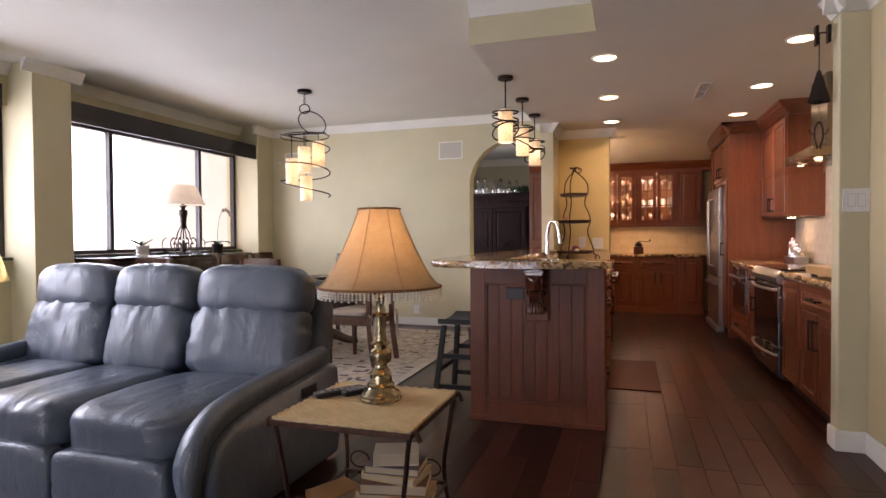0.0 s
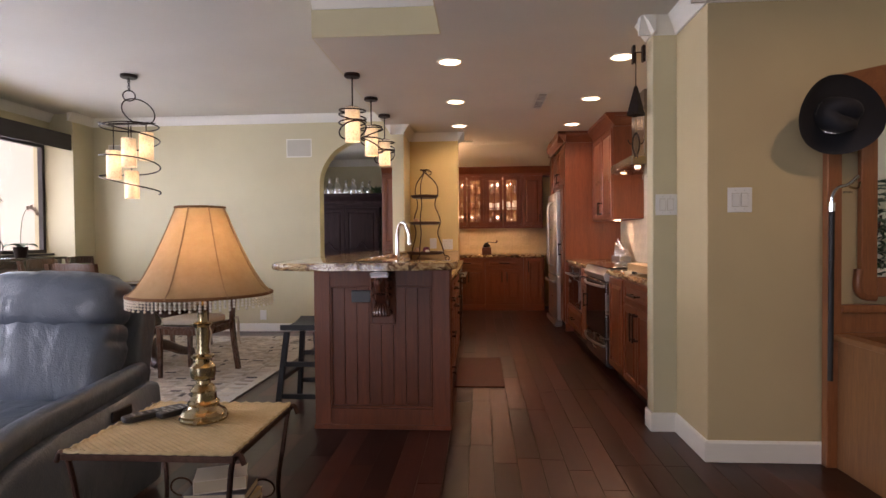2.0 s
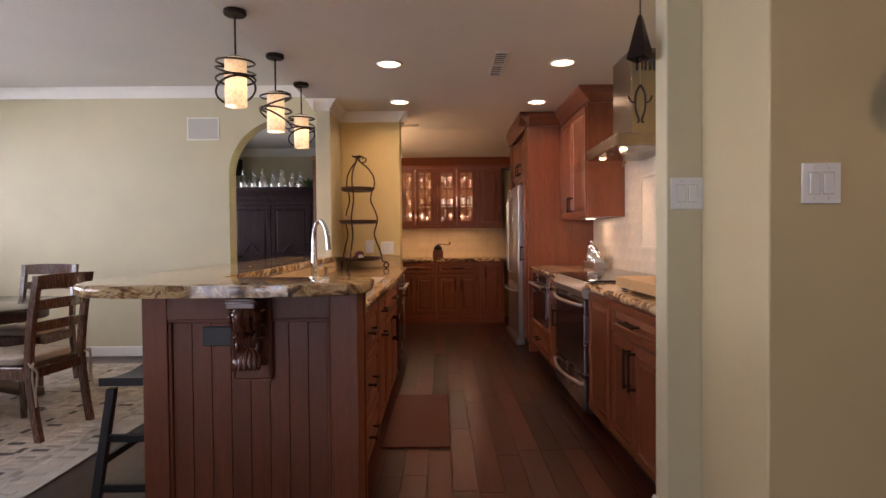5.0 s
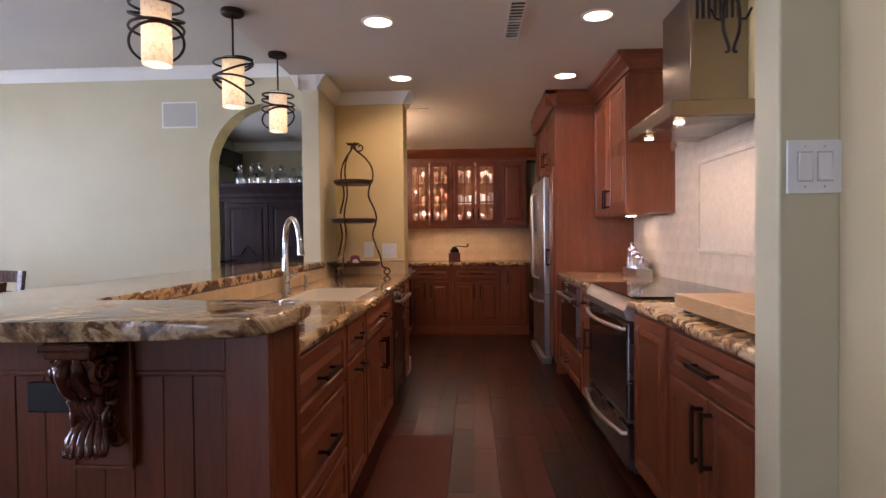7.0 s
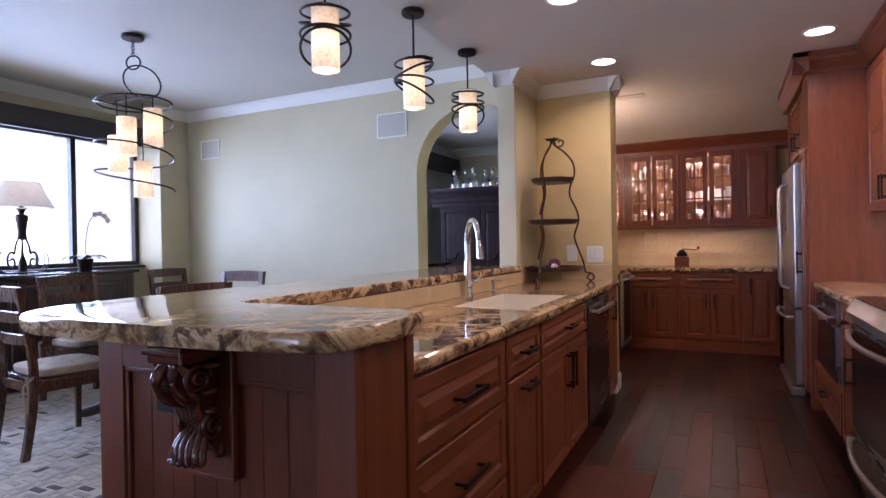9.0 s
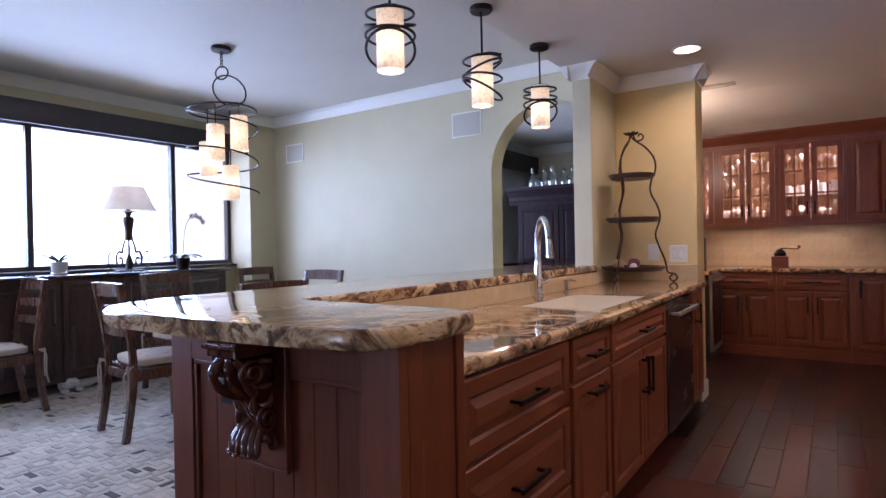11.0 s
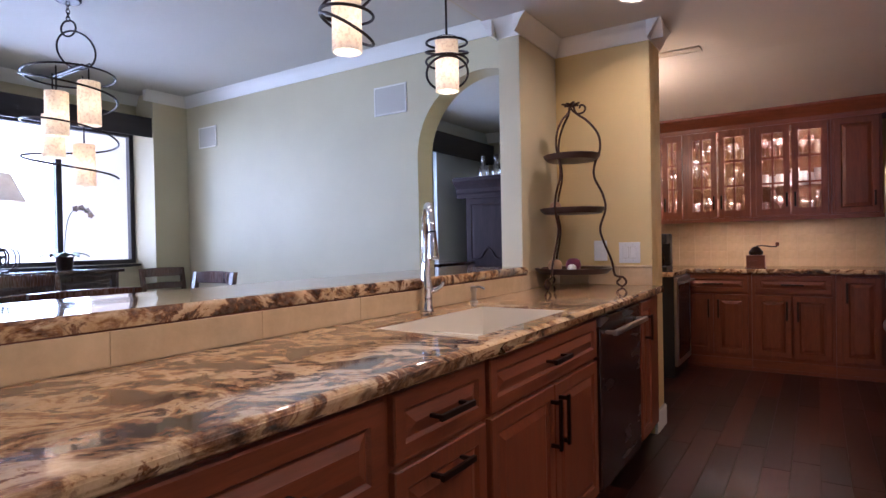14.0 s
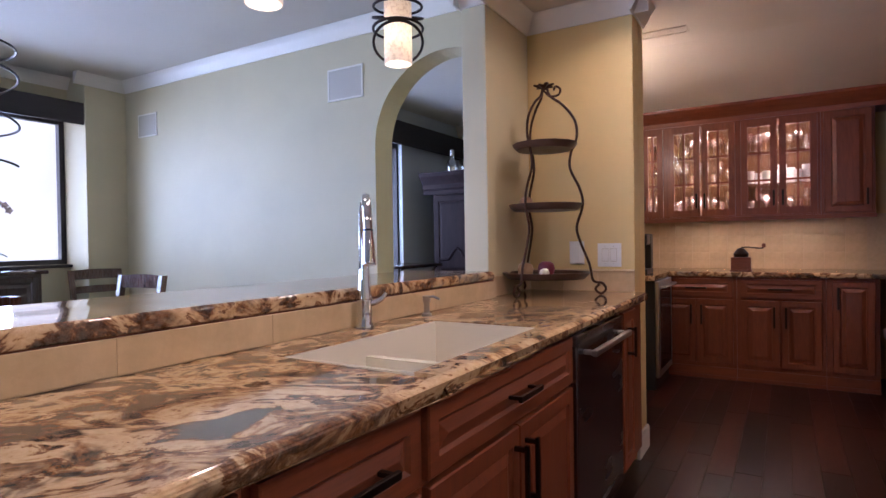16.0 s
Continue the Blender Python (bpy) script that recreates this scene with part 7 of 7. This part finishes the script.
for i in range(22):
    a = radians(160 + 9.5 * i)
    bead = bmesh.new()
    bmesh.ops.create_icosphere(bead, subdivisions=1, radius=0.0038)
    part("band_bead", turned(bead, pose(0, 0, 0, 12, 18, 8) @ Matrix.Translation((0.099 * math.cos(a), -0.018, 0.088 * math.sin(a)))), CHROME, hat)

cane = thing("cane", (2.415, 5.015, 0.46), "black walking cane with a curved silver handle, hung from a hook", "cane")
part("shaft", tube([(0.0, 0.0, 0.0), (0.005, 0.0, 0.86)], 0.013, 12), BLACKWOOD, cane, smooth=60)
part("collar", tube([(0.005, 0, 0.855), (0.005, 0, 0.90)], 0.015, 12), CHROME, cane)
part("handle", tube(spline([(0.005, 0, 0.90), (0.008, 0, 0.94), (0.035, 0, 0.975), (0.08, -0.005, 0.99), (0.12, -0.02, 1.03)], 5), 0.009, 10), CHROME, cane, smooth=60)
part("tag", tube(ring(0.075, -0.01, 0.95, 0.02, 0.004, 16), 0.004, 6, True), CHROME, cane)

hp = thing("house_plant", (3.72, 3.25, 0), "tall leafy green house plant in a pale clay pot", "plant")
part("pot", lathe([(0, 0), (0.13, 0), (0.135, 0.02), (0.17, 0.28), (0.185, 0.29), (0.185, 0.33), (0.165, 0.33), (0.16, 0.28), (0, 0.27)], 28), CLAY, hp, "pale clay pot", smooth=40)
rh = random.Random(17)
for k in range(5):
    a = k * 1.257 + 0.4
    part("stem", tube(spline([(0.03 * math.cos(a), 0.03 * math.sin(a), 0.26), (0.06 * math.cos(a), 0.06 * math.sin(a), 0.8), (0.16 * math.cos(a + 0.3), 0.16 * math.sin(a + 0.3), 1.35)], 5), 0.010, 7), CHAIRWOOD, hp)
crown_bm = bmesh.new()
for k in range(260):
    a, h0 = rh.random() * 6.283, 0.75 + 0.85 * rh.random()
    r0 = 0.05 + 0.18 * rh.random()
    leaf_blade(crown_bm, (r0 * math.cos(a), r0 * math.sin(a), h0), (math.cos(a + rh.random() - 0.5), math.sin(a + rh.random() - 0.5)), 0.10 + 0.09 * rh.random(), 0.024, 0.5 + 0.5 * rh.random())
part("foliage", crown_bm, LEAF, hp, "dense glossy green leaves", smooth=60)

wb = thing("wind_bell", (1.625, 5.66, 0), "rusty iron wind bell hanging from a wall bracket", "wind chime")
part("bracket", boxes((0.037, -0.02, 2.28, 0.0545, 0.02, 2.38), (-0.006, -0.005, 2.335, 0.037, 0.005, 2.343), (-0.022, -0.022, 2.27, -0.006, 0.022, 2.38), bev=0.003), BRONZE, wb)
part("chain", tube([(0, 0, 2.338), (0, 0, 2.12)], 0.003, 6), BRONZE, wb)
part("bell", lathe([(0.008, 2.13), (0.012, 2.12), (0.058, 1.95), (0.054, 1.948), (0.008, 2.11)], 4), BRONZE, wb, "four-sided iron bell")
part("clapper_chain", tube([(0, 0, 2.11), (0, 0, 1.84)], 0.003, 6), BRASS, wb)
bm = bmesh.new()
for sx in (-1, 1):
    tube(spline([(0, 0, 1.845), (sx * 0.018, 0, 1.81), (sx * 0.02, 0, 1.75), (sx * 0.006, 0, 1.70), (sx * 0.014, 0, 1.69)], 5), 0.0045, 6, False, bm)
    tube(spline([(sx * 0.016, 0, 1.775), (sx * 0.036, 0, 1.775), (sx * 0.05, 0, 1.80)], 5), 0.0035, 6, False, bm)
part("clapper", bm, BRONZE, wb, "openwork iron figure")

# ---- tiles and planks ----
def shared(name, me, m, parent, label=""):
    ob = new(name, me)
    ob.parent = parent
    ob.matrix_local = m
    return ob


def tile_mesh(w, h, t, material):
    bm = box(-w / 2, -t, -h / 2, w / 2, 0, h / 2, 0.0012, 1)
    me = bpy.data.meshes.new("tile")
    bm.to_mesh(me)
    bm.free()
    me.materials.append(material)
    return me


# range wall: running travertine tiles and a framed panel over the cooktop
bs = thing("backsplash_range", (2.412, 5.72, ZC + 0.001), "cream travertine tile backsplash behind the range", "backsplash", kind="structure")
part("grout", box(-0.0072, -0.05, 0.0, 0.007, 3.62, 0.93), GROUTC, bs)
me = tile_mesh(0.149, 0.099, 0.008, TRAV)
turn90 = pose(0, 0, 0, 0, 0, -90)
for r in range(9):
    for k in range(24):
        y, z = 0.02 + 0.151 * k + 0.0755 * (r % 2), 0.052 + 0.101 * r
        if y > 3.55 or (1.02 < y < 2.22 and 0.18 < z < 0.80):
            continue
        if z > 0.47 and y > 2.66:
            continue
        shared("tile", me, Matrix.Translation((0.0, y, z)) @ turn90, bs)
pan = part("panel_field", box(-0.006, 1.12, 0.24, 0.0, 2.12, 0.74, 0.001), TRAV, bs, "plain travertine panel")
part("panel_frame", boxes((-0.016, 1.07, 0.20, 0.0, 2.17, 0.225), (-0.016, 1.07, 0.755, 0.0, 2.17, 0.78), (-0.016, 1.07, 0.225, 0.0, 1.095, 0.755), (-0.016, 2.145, 0.225, 0.0, 2.17, 0.755), bev=0.004), TRAV, bs, "pencil moulding frame")
# end wall
be = thing("backsplash_end", (-0.30, YB - 0.009, ZC + 0.001), "honey travertine tile backsplash on the end wall", "backsplash", kind="structure")
part("grout", box(0.0, 0.0, 0.0, 2.1, 0.008, 0.47), GROUT, be)
me = tile_mesh(0.149, 0.149, 0.008, TRAVW)
for r in range(3):
    for k in range(13):
        shared("tile", me, Matrix.Translation((0.08 + 0.151 * k, 0.0, 0.076 + 0.151 * r)), be)
# riser between sink counter and bar, and the low splash in the nook
br = thing("bar_riser", (-0.1995, 5.86, ZC + 0.001), "travertine tile riser below the bar", "backsplash", kind="structure")
part("grout", box(0.0, 0.0, 0.0, 0.006, 2.84, 0.085), GROUT, br)
me = tile_mesh(0.448, 0.084, 0.0075, TRAVW)
for k in range(6):
    shared("tile", me, Matrix.Translation((0.0, 0.226 + 0.4485 * k, 0.044)) @ pose(0, 0, 0, 0, 0, 90), br)
ns = thing("nook_splash", (-0.225, 9.249, ZC + 0.001), "travertine splash with a rounded top edge in the nook", "backsplash", kind="structure")
me = tile_mesh(0.197, 0.105, 0.012, TRAVW)
for k in range(3):
    shared("tile", me, Matrix.Translation((0.102 + 0.199 * k, 0, 0.053)), ns)
part("cap_rail", tube([(0.0, -0.008, 0.114), (0.598, -0.008, 0.114)], 0.009, 8), TRAVW, ns, "pencil cap")
part("side_tile", box(-0.008, -0.53, 0.0005, 0.004, -0.013, 0.105, 0.002), TRAVW, ns)

# floor planks, running along the kitchen
fp = bpy.data.objects["floor"]
PW = 0.127
rf = random.Random(21)
meshes = {}
for L in (0.6, 0.9, 1.2, 1.5):
    bm = box(-PW / 2 + 0.0006, 0, -0.011, PW / 2 - 0.0006, L - 0.0012, 0.0, 0.0012, 1)
    me = bpy.data.meshes.new("plank")
    bm.to_mesh(me)
    bm.free()
    me.materials.append(FLOOR)
    meshes[L] = me
rest = bmesh.new()
count = 0
cols = int(9.4 / PW)
for i in range(cols):
    x = -5.0 + PW * (i + 0.5)
    y = -3.0 - rf.random()
    while y < 12.3:
        L = rf.choice((0.6, 0.9, 1.2, 1.5))
        if 0.3 < x < 2.0 and 2.9 < y < 11.6 and count < 290:
            ob = new("plank", meshes[L])
            ob.parent = fp
            ob.matrix_local = Matrix.Translation((x, y, -0.0005))
            count += 1
        else:
            add_box(rest, x - PW / 2 + 0.0004, y, -0.0115, x + PW / 2 - 0.0004, y + L - 0.0008, -0.0005)
        y += L
r = part("far_planks", rest, FLOORJ, fp)
r["kind"] = "stuff"
